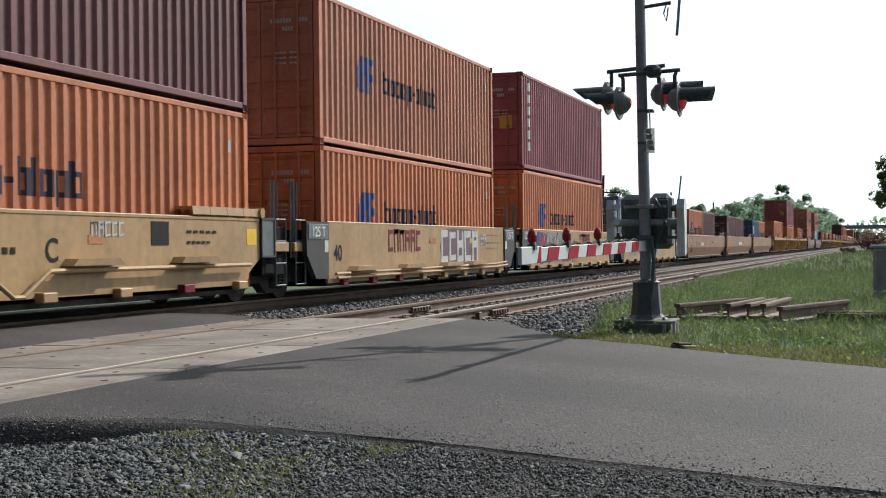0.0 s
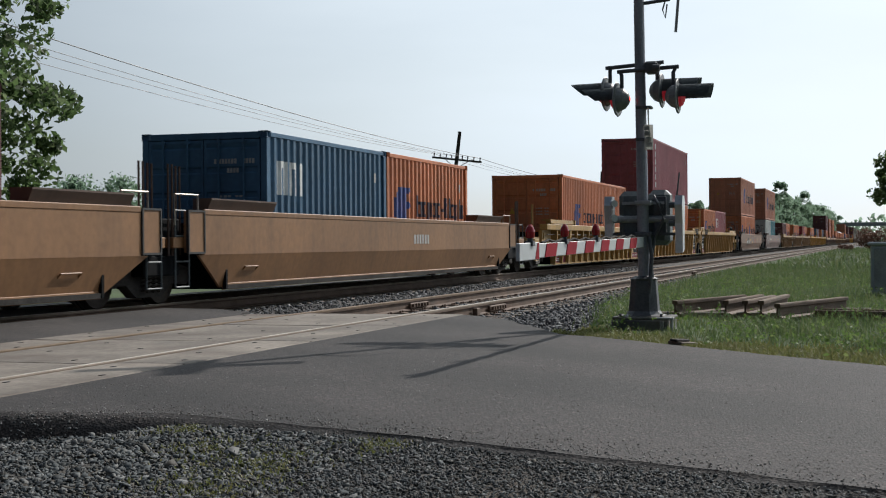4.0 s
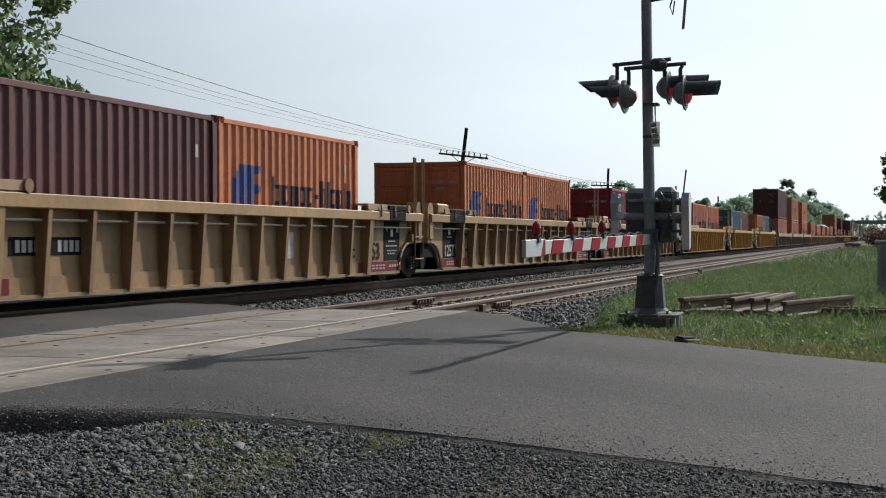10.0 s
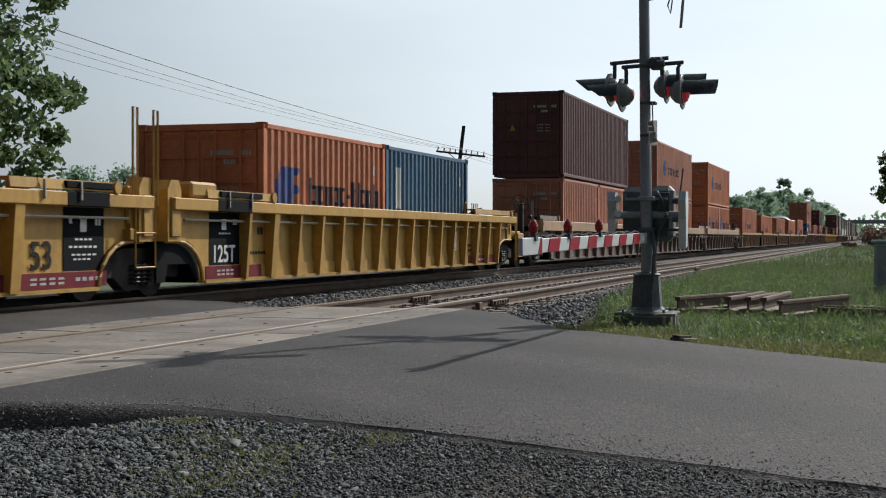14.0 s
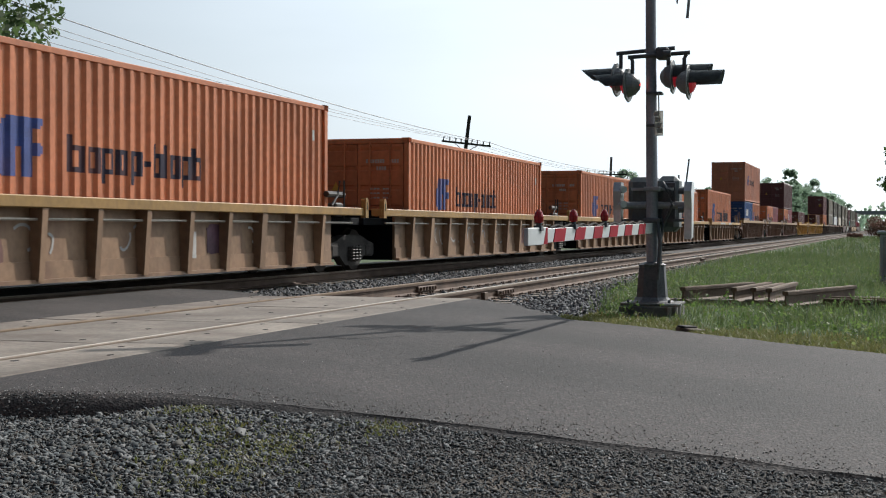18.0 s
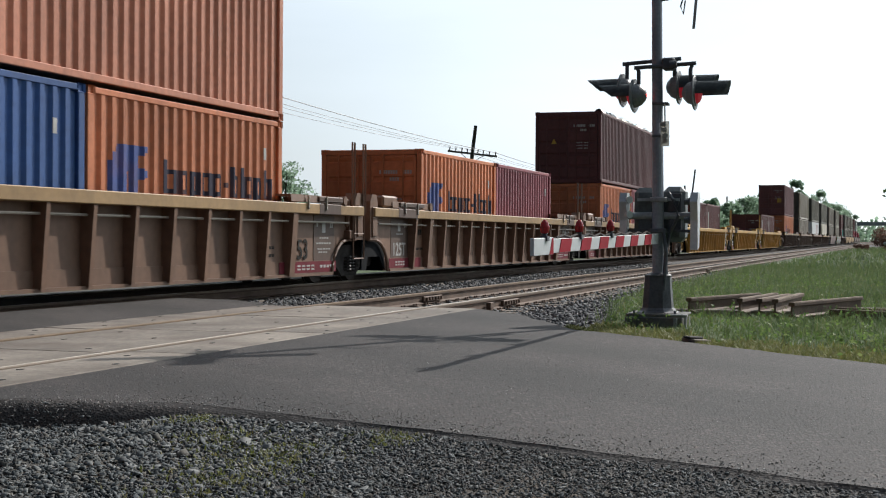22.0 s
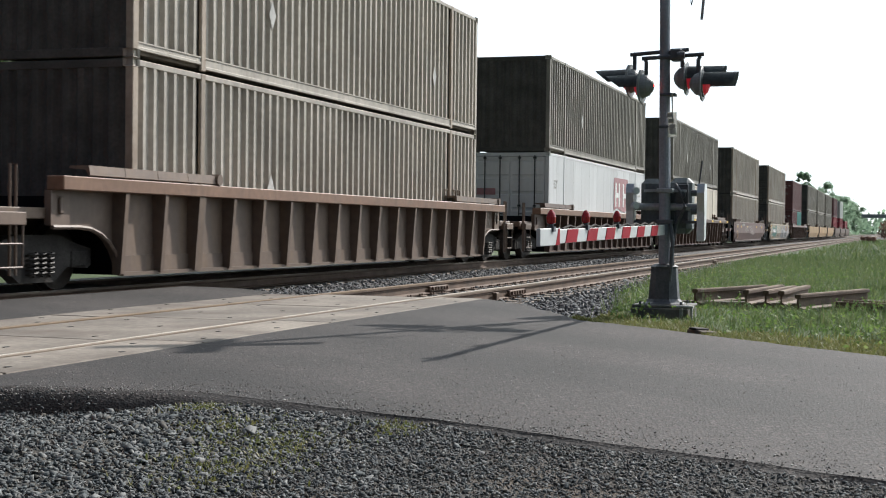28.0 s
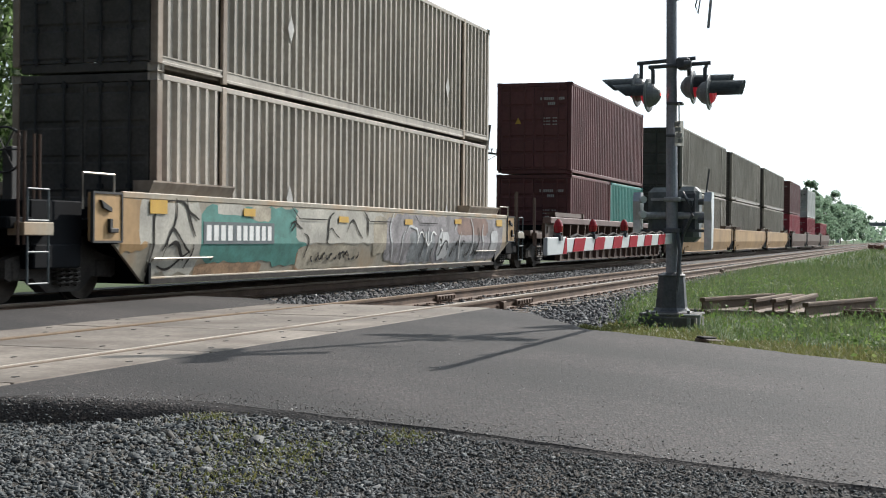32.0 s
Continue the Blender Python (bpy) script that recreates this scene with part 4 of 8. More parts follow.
def ladder(bm, z0, z1, w=0.42, top=None, step=0.38):
    for sx in (-w / 2, w / 2):
        tube(bm, [(sx, 0, z0), (sx, 0, top or z1)], 0.016, 6)
    z = z0
    while z <= z1 + 0.01:
        tube(bm, [(-w / 2, 0, z), (w / 2, 0, z)], 0.014, 6)
        z += step


def walkway_plank(bm, w=1.15):
    for k in range(4):
        extrude_x(bm, [(-0.07, -0.09), (-0.05, -0.10), (0.0, -0.02), (0.24, 0.0), (0.24, 0.035), (-0.05, 0.035)], -w + k * w / 2 + 0.006, -w + (k + 1) * w / 2 - 0.006)
    for k in (-0.75 * w, 0.65 * w):
        box(bm, k, k + 0.04, 0.0, 0.2, -0.16, -0.01)
    lathe_y(bm, [(-0.1, 0.03), (-0.1, 0.09), (0.02, 0.09), (0.02, 0.03)], 10, w + 0.07, -0.03)


def platform(bm, a, b):
    box(bm, min(a, b), max(a, b), -1.3, 1.3, 0.94, 1.08, 0.01)
    box(bm, min(a, b), max(a, b), -0.35, 0.35, 0.62, 0.94)


def well_car(x0, x1, e0, e1, kind, color, sill=None, marks=(), posts=2.1, words=""):
    P = CAR[kind]
    xc, h = (x0 + x1) / 2, (x1 - x0) / 2
    c = base("well_car", words + " " + LABEL[kind] + " on the far track", "rail car", "well cars of the train")
    sill = sill or color
    t0, t1, b0, b1 = P["top"][e0], P["top"][e1], P["bot"][e0], P["bot"][e1]
    if kind == "S" and e1 == "c":
        b1 = 3.5
    S = (kind, round(h, 2), e0, e1)
    zc0, zc1 = P["chord"]
    yc, yp = P["yc"], P["panel"]
    for sy in (-1, 1):
        f = (lambda v: v) if sy < 0 else (lambda v: -v)
        lo = lambda a, b: (min(f(a), f(b)), max(f(a), f(b)))

        def chord(bm):
            ya, yb = lo(yc, yp + 0.02)
            box(bm, -h + t0, h - t1, ya, yb, zc0, zc1, 0.012)
        part("top_chord", chord, sill, c, key=("chord", sy, S))

        def panel(bm):
            if kind in "RST":
                pts = arch_outline(-h, h, e0, e1, zc0 + 0.002, 0.2, 0.86, t0, t1, b0, b1) if kind == "R" else [(h - b1, 0.2), (h - b1, zc0 + 0.002), (-h + b0, zc0 + 0.002), (-h + b0, 0.2)]
                ya, yb = lo(yp, yp + 0.05)
                prism(bm, pts, ya, yb)
            elif kind == "B":
                ya, yb = lo(yp - 0.02, yp + 0.03)
                prism(bm, [(-h + t0, 0.755), (h - t1, 0.755), (h - t1, 1.37), (-h + t0, 1.37)], ya, yb)
                up = [(-h + t0 - 0.2, f(yp - 0.018), 0.755), (h - t1 + 0.2, f(yp - 0.018), 0.755)]
                dn = [(h - b1, f(yp + 0.13), 0.23), (-h + b0, f(yp + 0.13), 0.23)]
                o = [bm.verts.new(p) for p in up + dn]
                i = [bm.verts.new((p[0], p[1] + (0.04 if sy < 0 else -0.04), p[2])) for p in up + dn]
                bm.faces.new(o if sy > 0 else o[::-1])
                bm.faces.new(i[::-1] if sy > 0 else i)
                for k in range(4):
                    bm.faces.new((o[k], o[(k + 1) % 4], i[(k + 1) % 4], i[k]))
            elif kind == "F":
                ya, yb = lo(yp - 0.02, yp + 0.03)
                box(bm, -h + t0, h - t1, ya, yb, 0.26, 1.38)
            else:
                ya, yb = lo(yp - 0.02, yp + 0.03)
                prism(bm, [(-h + b0, 0.33), (h - b1, 0.33), (h - b1, 0.5), (h - t1, 0.75), (h - t1, 1.37), (-h + t0, 1.37), (-h + t0, 0.75), (-h + b0, 0.5)], ya, yb)
        part("side_panel", panel, color, c, key=("panel", sy, S))
    if kind == "B":
        part("bottom_flange", lambda bm: box(bm, -h + b0 + 0.05, h - b1 - 0.05, yp + 0.098, yp + 0.14, 0.19, 0.295, 0.008), color, c, key=("blip", S))
    if P["rib"]:
        part("bottom_flange", lambda bm: box(bm, -h + b0 + 0.05, h - b1 - 0.05, yp - 0.09, yp, 0.19, 0.24), color, c, key=("bflange", S))
        part("lower_plate", lambda bm: box(bm, -h + b0 + 0.02, h - b1 - 0.02, yp - 0.022, yp + 0.001, 0.24, 0.46), color, c, key=("lplate", S))
        gap = {"j": 0.75, "c": 0.75}
        a, b = -h + b0 + gap[e0], h - b1 - gap[e1]
        if kind == "R":
            a, b = -h + (2.87 if e0 == "j" else 3.36), h - 3.44
        n = int(round((b - a) / P["rib"]))
        yt = yc + 0.02
        for k in range(n + 1):
            wide = k % 4 == 1 if kind == "T" else k in (2 if e0 == "c" else 1, n - 2 if e1 == "c" or kind != "R" else n)
            part("rib", lambda bm: rib_shape(bm, 0.2 if wide else (0.085 if kind == "R" else 0.12), zc0, 0.22, yt, yp - 0.13, yp), color, c, key=("rib", kind, wide), m=pose(a + (b - a) * k / n, 0, 0))
        if kind != "R" or color not in ("umber", "drab"):
            part("brake_pipe", lambda bm: tube(bm, [(-h + t0 + 0.5, yp - 0.10, zc0 - 0.14), (h - t1 - 0.5, yp - 0.10, zc0 - 0.14)], 0.02, 6), "pipe", c, key=("pipe", S))
    if kind == "F":
        if marks and marks[0] == "pipes":
            for zz, yy in ((0.43, 0.10), (0.35, 0.13)):
                part("pipe", lambda bm: tube(bm, [(-h + 1.7, yp - yy, zz), (h - 2.6, yp - yy, zz + 0.03), (h - 1.5, yp - yy, zz + 0.07)], 0.028, 8), color, c, key=("fpipe", zz, S))
            for xx in (-4.6, -1.7, 1.2, 3.3):
                part("pipe_cover", lambda bm: prism(bm, [(-0.7, 0), (0.7, 0), (0.55, 0.09), (-0.55, 0.09)], -0.2, 0), color, c, key="fcover", m=pose(xx, yp - 0.02, 0.47))
            marks = marks[1:]
        for k in range(8):
            part("jacking_pad", lambda bm: box(bm, -0.13, 0.13, -0.09, 0.04, 0.2, 0.34, 0.015), "red_mark" if k < 3 else color, c, key="fpad", m=pose(-h + 2.2 + k * (2 * h - 4.4) / 7, yp - 0.02, 0))
        for sx in (-1, 1):
            e = part("end_plate", lambda bm: prism(bm, [(-0.52, 0.80), (-0.46, 0.74), (-0.1, 0.36), (0.5, 0.34), (0.52, 1.40), (-0.52, 1.40)], -0.04, 0.06), "dark_end", c, "dark grey end plate with white figures", key=("fend", sx), m=pose(sx * (h - 0.98), yp - 0.01, 0, 0, 0, 0) @ Matrix.Diagonal((-sx, 1, 1, 1)))
            part("end_sign", lambda bm: [box(bm, -0.46, 0.46, -0.012, 0.0, 1.08, 1.36, 0.01)], "box_metal", c, key="fsign", m=pose(sx * (h - 0.98), yp - 0.052, 0))
            part("end_sticker", lambda bm: box(bm, -0.09, 0.09, -0.006, 0.0, 0.84, 1.06), "pale", c, "pale sticker", key="fstick", m=pose(sx * (h - 0.98) - sx * 0.38, yp - 0.052, 0))
            lettering("125 T", 0.26, c, "white_mark", sx * (h - 0.98), yp - 0.068, 1.13)
    if kind == "A":
        part("pipe", lambda bm: tube(bm, [(-h + b0 + 0.1, yp - 0.12, 0.60), (-1.6, yp - 0.12, 0.66), (-1.2, yp - 0.12, 0.62), (-0.75, yp - 0.12, 0.36), (-0.55, yp - 0.12, 0.36), (0.0, yp - 0.12, 0.66), (h - b1 - 0.1, yp - 0.12, 0.66)], 0.032, 8), color, c, key=("apipe", S))
        for k, xx in enumerate((-4.3, -2.4, 1.0, 3.8)):
            part("pipe_cover", lambda bm: prism(bm, [(-0.62, 0), (0.62, 0), (0.5, 0.09), (-0.5, 0.09)], -0.2, 0), color, c, key="cover", m=pose(xx, yp - 0.02, 0.72))
        for k in range(7):
            part("jacking_pad", lambda bm: box(bm, -0.16, 0.16, -0.12, 0.02, 0.27, 0.40, 0.015), "red_mark" if k % 3 == 2 else color, c, key="pad", m=pose(-h + b0 + 0.4 + k * (2 * h - b0 - b1 - 0.8) / 6, yp - 0.02, 0))
        part("junction_box", lambda bm: box(bm, -0.42, 0.42, -0.1, 0.0, 0.28, 0.62, 0.02), color, c, key="jbox", m=pose(-2.9, yp - 0.02, 0))
    part("well_floor", lambda bm: box(bm, -h + b0 + 0.1, h - b1 - 0.1, yp + 0.06, -yp - 0.06, 0.2, 0.27), "grease", c, key=("wfloor", S))
    for sx, e, t, b in ((-1, e0, t0, b0), (1, e1, t1, b1)):
        x_end, x_in = sx * (h - (0.12 if e == "j" else 0.5)), sx * (h - b - 0.05)
        part("end_platform", lambda bm: platform(bm, x_end, x_in), color if kind in "RT" else "panel_black", c, key=("plat", sx, S))
        part("bulkhead", lambda bm: box(bm, min(x_in, x_in - sx * 0.06), max(x_in, x_in - sx * 0.06), yp + 0.05, -yp - 0.05, 0.2, 1.26), "panel_black", c, key=("bulk", sx, S))
        for sy in (-1, 1):
            if kind in "SF":
                continue
            if kind == "B":
                part("walkway", lambda bm: [extrude_x(bm, [(-0.05, -0.10), (0.2, -0.10), (0.2, 0.075), (-0.12, 0.075), (-0.12, 0.05)], -1.2, 1.2)], "rustpost" if color == "sprayed" else "umber", c, "end walkway", key="bwalkway", m=pose(sx * (h - t - (1.95 if e == "c" else 1.4)), sy * 1.42, 1.55, 0, 0, 0 if sy < 0 else 180))
                if sy < 0:
                    part("grab_rail", lambda bm: [tube(bm, [(-0.62, 0, 1.2), (-0.62, 0, 1.66), (0.1, 0, 1.66), (0.1, 0, 1.4)], 0.017, 6)], "pipe", c, "pale grab rails at the car's end", key="bgrab", m=pose(sx * (h - t + 0.2), -1.46, 0))
                    gw = 0.85 if color == "sprayed" else 0.24
                    part("grab_iron", lambda bm: tube(bm, [(-gw, 0.1, -0.1), (-gw, 0, 0), (gw, 0, 0), (gw, 0.1, -0.1)], 0.014, 6), "pipe" if color == "sprayed" else color, c, "horizontal grab iron", key=("giron", gw), m=pose(sx * (h - t - 1.7), -1.49, 0.55))
                continue
            long = kind == "R" and e == "c"
            wx = (2.3 if long else 2.2) if kind == "R" else 1.2
            part("walkway", lambda bm: walkway_plank(bm, 1.7 if long else 1.15), color, c, key=("walkway", long), m=pose(sx * (h - t - wx), sy * 1.46, zc1 + 0.115, 0, 0, (0 if sx < 0 else 180) if sy * sx > 0 else 0))
            if kind == "R" and sy < 0 and e == "j":
                for k in (-0.5, 0.3):
                    part("walkway_clip", lambda bm: box(bm, -0.014, 0.014, -0.125, -0.085, -0.22, 0.02), "pipe", c, "pale clip on the walkway", key="wclip", m=pose(sx * (h - t - wx) + k, sy * 1.46, zc1 + 0.115))
        if e == "c":
            bogie(c, sx * (h - 1.95))
            part("coupler", lambda bm: [box(bm, -0.35, 0.30, -0.09, 0.09, 0.72, 0.9, 0.02), box(bm, 0.18, 0.36, -0.16, 0.16, 0.66, 0.96, 0.03)], "grease", c, key="coupler", m=pose(sx * (h - 0.35), 0, 0, 0, 0, 0 if sx > 0 else 180))
            lx = sx * (h - 0.95)
        else:
            lx = sx * (h - 0.42)
            if sx > 0:
                bogie(c, h)
        joint_r = kind == "R" and e == "j"
        if joint_r:
            lx = sx * (h - 0.47)
        for j in (() if (joint_r and sx < 0) or (kind == "S" and e == "j") else ((-1, 1) if e == "c" or kind in "BAFR" else (-1,))):
            part("handrail", lambda bm: [tube(bm, [(-0.06, 0, 1.0), (-0.06, 0, 2.35), (0.06, 0, 2.35), (0.06, 0, 1.0)], 0.02, 6)], color if kind in "RST" else ("umber" if kind == "B" else "box_metal"), c, key="handrail", m=pose(lx + j * (0.28 if kind != "R" or e == "j" else 0.36), -1.5 if joint_r else (-1.38 if j < 0 else -1.2), (2.7 if joint_r else posts if kind != "R" else min(posts, 2.05 if sx < 0 else 1.6)) - 2.35))
        if kind == "R":
            part("end_casting", lambda bm: [prism(bm, [(-0.2, 0.86), (0.2, 0.86), (0.2, 1.3), (-0.2, 1.3)], -0.03, 0.05), box(bm, -0.05, 0.05, -0.06, -0.028, 1.0, 1.22, 0.02)], color, c, "cast end plate with a slot", key="ecast", m=pose(sx * (h - t - 0.18), yp - 0.03, 0))
            if e == "j":
                part("end_box", lambda bm: box(bm, -0.27, 0.27, -0.2, 0.22, 1.08, 1.62, 0.03), color, c, key="endbox", m=pose(sx * (h - t * 0.55 - 0.3), -1.18, 0))
            rx = arch_reach(b)
            cx = sx * (h - (b - rx))
            part("arch_flange", lambda bm: tube(bm, [(cx - sx * rx * math.cos(radians(a)), yp - 0.05, 0.2 + 0.64 * math.sin(radians(a))) for a in range(0, 91, 15)] + [(sx * (h - t - 0.02), yp - 0.05, 0.84)], 0.032, 6), color, c, "rounded rim over the wheels", key=("flange", sx, S))
            if e == "j":
                part("end_horn", lambda bm: [prism(bm, [(-0.2, 0.84), (0.2, 0.84), (0.2, 1.6), (0.12, 1.74), (-0.1, 1.74), (-0.2, 1.6)], -0.12, 0.12), box(bm, -0.13, 0.13, -0.15, -0.12, 0.9, 1.5, 0.02)], color, c, "upright end casting of the joint", key="ehorn", m=pose(sx * (h - 0.4), -1.36, 0))
                if sx < 0:
                    part("valve_box", lambda bm: box(bm, -0.42, 0.42, -0.2, 0.2, 1.5, 1.74, 0.04), color, c, "rounded box on the sill end", key="vbox", m=pose(-h + 1.3, -1.3, 0))
                    part("wheel_shield", lambda bm: [prism(bm, [(-0.75, 0.24), (-0.5, 0.24), (-0.42, 0.5), (0.24, 0.5), (0.42, 0.3), (0.55, 0.24), (0.5, 0.6), (0.36, 0.78), (0.18, 0.84), (-0.75, 0.84)], -0.02, 0.02)], "panel_black", c, "dark plate over the wheel", key="wshield", m=pose(-h + 0.9, yp + 0.02, 0))
        if kind in "ST":
            post = part("end_post", lambda bm: [prism(bm, [(-0.075, 1.08), (0.075, 1.08), (0.075, 1.40), (0.04, 1.47), (-0.05, 1.47), (-0.075, 1.42)], -0.05, 0.05)], sill, c, "upright sill end with a slot", key="endpost", m=pose(sx * (h - t - 0.09), -1.57, 0, 0, 0, 0))
            # no opening here: the slot's inner shade is a dark patch on the face
            part("slot", lambda bm: prism(bm, [(-0.022, 1.25), (0.0, 1.23), (0.022, 1.25), (0.022, 1.36), (0.0, 1.38), (-0.022, 1.36)], -0.054, -0.048), "dark_mark", post, "dark oval patch drawn for the slot", key="endslot")
        joint_s = kind == "S" and e == "j"
        if (joint_r or joint_s) and sx < 0:
            continue
        if kind == "R":
            part("ladder", lambda bm: ladder(bm, 0.48, 1.5, 0.54, 1.74, 0.48) if e == "j" else ladder(bm, 0.36, 0.92, 0.5, 0.96, 0.28), color, c, key=("rladder", e), m=pose(lx, -1.5 if e == "j" else -1.42, 0))
        elif not joint_s:
            part("ladder", lambda bm: ladder(bm, 0.28, 1.42), color if kind in "ST" else "box_metal", c, key="ladder", m=pose(lx, -1.42, 0))
        if not joint_s:
            part("end_step", lambda bm: box(bm, -0.3, 0.3, -0.12, 0.12, 0, 0.16, 0.01), color, c, key="estep", m=pose(lx, -1.32, 0.86))
        if kind in "ST":
            part("brake_gear", lambda bm: [box(bm, -0.18, 0.18, -0.1, 0.1, 1.1, 1.36, 0.03), tube(bm, [(-0.3, -0.05, 1.3), (0, -0.05, 1.5), (0.1, -0.05, 1.78)], 0.025, 6), tube(bm, [(-0.45, 0, 1.52), (0.4, 0, 1.52)], 0.06, 8), tube(bm, [(0.3, -0.06, 1.05), (0.3, -0.06, 1.8)], 0.02, 6)], "black", c, "dark brake valves and pipes", key="sgear", m=pose(sx * (h - 1.25), -1.25, 0))
        if kind in "BA":
            ew = 0.34 if kind == "B" and e == "c" else 0.26
            part("end_box", lambda bm: box(bm, -ew, ew, -0.03, 0.05, 0.79, 1.41, 0.01), ("tan" if color == "sprayed" else color) if kind == "B" else "box_metal", c, key=("ebox", ew), m=pose(sx * (h - t + ew + 0.02), -1.5, 0))
            part("end_rim", lambda bm: [box(bm, -ew - 0.01, -ew + 0.025, -0.045, 0.0, 0.78, 1.42), box(bm, ew - 0.025, ew + 0.01, -0.045, 0.0, 0.78, 1.42), box(bm, -ew, ew, -0.044, 0.0, 0.77, 0.80), box(bm, -ew, ew, -0.044, 0.0, 1.40, 1.43)], "black", c, "dark rim of the end plate", key=("erim", ew), m=pose(sx * (h - t + ew + 0.02), -1.5, 0))
            if color == "sprayed":
                part("end_latch", lambda bm: [prism(bm, [(-0.2, 1.32), (0.05, 1.22), (0.05, 1.17), (-0.14, 1.22)], -0.07, -0.03), box(bm, 0.0, 0.2, -0.08, -0.03, 0.9, 0.96, 0.01), box(bm, 0.0, 0.06, -0.075, -0.03, 0.94, 1.08)], "black", c, "dark latch and bracket", key="elatch", m=pose(sx * (h - t + ew + 0.02), -1.5, 0))
            part("end_frame", lambda bm: [box(bm, -0.55, 0.55, -1.3, 1.3, 0.72, 1.3, 0.02), box(bm, -0.5, 0.5, -1.32, -1.1, 0.45, 0.75, 0.02)], "panel_black", c, "black end structure over the wheels", key="bframe", m=pose(sx * (h - t + 2 * ew + 0.45), 0, 0))
        if e == "c" and sx > 0 and kind in "AST":
            part("air_tank", lambda bm: lathe_y(bm, [(-0.6, 0.05), (-0.56, 0.22), (-0.45, 0.27), (0.45, 0.27), (0.56, 0.22), (0.6, 0.05)], 16), "umber", c, key="tank", m=pose(h - (3.75 if kind == "S" else 2.35), -0.75, 1.62, 0, 0, 90))
        if e == "c" and sx > 0 and kind == "R":
            up = color in ("dusty", "yellowtan")
            part("brake_wheel", lambda bm: brake_wheel(bm), "black", c, key="bwheel", m=pose(h - 1.2, -1.0, 1.66, 0, 0, 62) if up else pose(h - 3.7, -0.8, 1.55, 60, 0, 0))
            if up:
                part("air_tank", lambda bm: lathe_y(bm, [(-0.6, 0.05), (-0.56, 0.22), (-0.45, 0.27), (0.45, 0.27), (0.56, 0.22), (0.6, 0.05)], 16), "umber", c, key="tank", m=pose(h - 1.5, -0.5, 1.5, 0, 0, 90))
            part("grab_handle", lambda bm: [tube(bm, [(k, 0, 1.5), (k, 0, 1.78), (k + 0.16, 0, 1.78), (k + 0.16, 0, 1.5)], 0.016, 6) for k in (0.0, 0.62, 0.95)], color, c, "round-bar grab handles", key="grabs", m=pose(h - 5.9, -1.25, 0))
        if e == "c" and sx < 0 and kind != "R":
            part("brake_wheel", lambda bm: brake_wheel(bm), "black", c, key="bwheel", m=pose(-h + 1.0, -0.9, 1.9, 0, 0, 90))
            part("brake_stand", lambda bm: box(bm, -0.07, 0.07, -0.07, 0.07, 1.05, 1.95, 0.01), "black", c, key="bstand", m=pose(-h + 1.12, -0.9, 0))
            part("air_tank", lambda bm: lathe_y(bm, [(-0.6, 0.05), (-0.56, 0.22), (-0.45, 0.27), (0.45, 0.27), (0.56, 0.22), (0.6, 0.05)], 16), "umber", c, key="tank", m=pose(h - 2.2 if e1 == "c" else h - 1.7, -0.4, 1.38, 0, 0, 90))
    for i, mk in enumerate(marks):
        kind_m, x, z, *rest = mk
        y = (yp - 0.0215 if kind in "BAF" else yp - 0.003) - 0.0004 * i
        if kind in "RST" and z < 0.44 and P["rib"]:
            y -= 0.021
        if kind == "B" and kind_m in ("text", "bars", "plate") and z < 0.7:
            y += 0.148 * max(0.0, 0.755 - z - 0.45) / 0.525
        if kind_m == "text":
            lettering(rest[0], rest[1], c, rest[2], x, y - 0.004, z)
        elif kind_m == "plate":
            w, hh, col = rest[:3]
            part("marking_plate", lambda bm: box(bm, -w / 2, w / 2, -0.003, 0.003, 0, hh), col, c, key=("mp", w, hh), m=pose(x, y, z))
        elif kind_m == "wrap":
            w, hh, col = rest[:3]
            part("chord_wrap", lambda bm: box(bm, -w / 2, w / 2, yc - 0.006, yc + 0.1, 0, hh, 0.01), col, c, "black wrapped stretch of the top chord", key=("wrap", w, hh), m=pose(x, 0, z - 0.003))
        elif kind_m == "strip":
            part("reflective_strip", lambda bm: box(bm, -0.3, 0.3, -0.006, 0.004, 0, 0.10), rest[0], c, key="strip", m=pose(x, yc - 0.002, z))
        elif kind_m == "scribble":
            w, hh, col, seed = rest
            scribble(c, x, z, w, hh, col, seed, y, kind == "B")
        elif kind_m == "wash":
            z1, w, col, seed = rest
            wash(c, x, z, z1, w, col, seed, y, kind == "B")
        elif kind_m == "curve":
            ends, bow, wd, col = rest
            curve(c, x, z, ends, bow, wd, col, y, kind == "B")
        elif kind_m == "field":
            w, hh, col, seed = rest
            field(c, x, z, w, hh, col, seed, y)
        elif kind_m == "bubbles":
            w, hh, seed = rest
            bubbles(c, x, z, w, hh, seed, y)
        elif kind_m == "bars":
            n, w, hh, col = rest
            if w >= 0.1 and hh >= 0.15:
                for k in range(n):
                    part("marking_bar", lambda bm: box(bm, 0, w, -0.003, 0.002, 0, hh), col, c, key=("mb", w, hh), m=pose(x + k * w * 1.55, y - 0.003, z))
            else:
                part("marking_row", lambda bm: [box(bm, k * w * 1.55, k * w * 1.55 + w, -0.003, 0.002, 0, hh) for k in range(n)], col, c, key=("mb", n, w, hh), m=pose(x, y - 0.003, z))["kind"] = "stuff"
        elif kind_m == "spray":
            w, hh, col, back, seed = rest
            spray(c, x, z, w, hh, col, back, seed, y)
    MOVING.append((c, xc, TRACK_Y, 0.0))
    return c


def fold(z, bent):
    """How far the smooth car's side lies back at a height: it folds inwards below the middle."""
    return 0.148 * max(0.0, 0.752 - z) / 0.525 if bent else 0.0


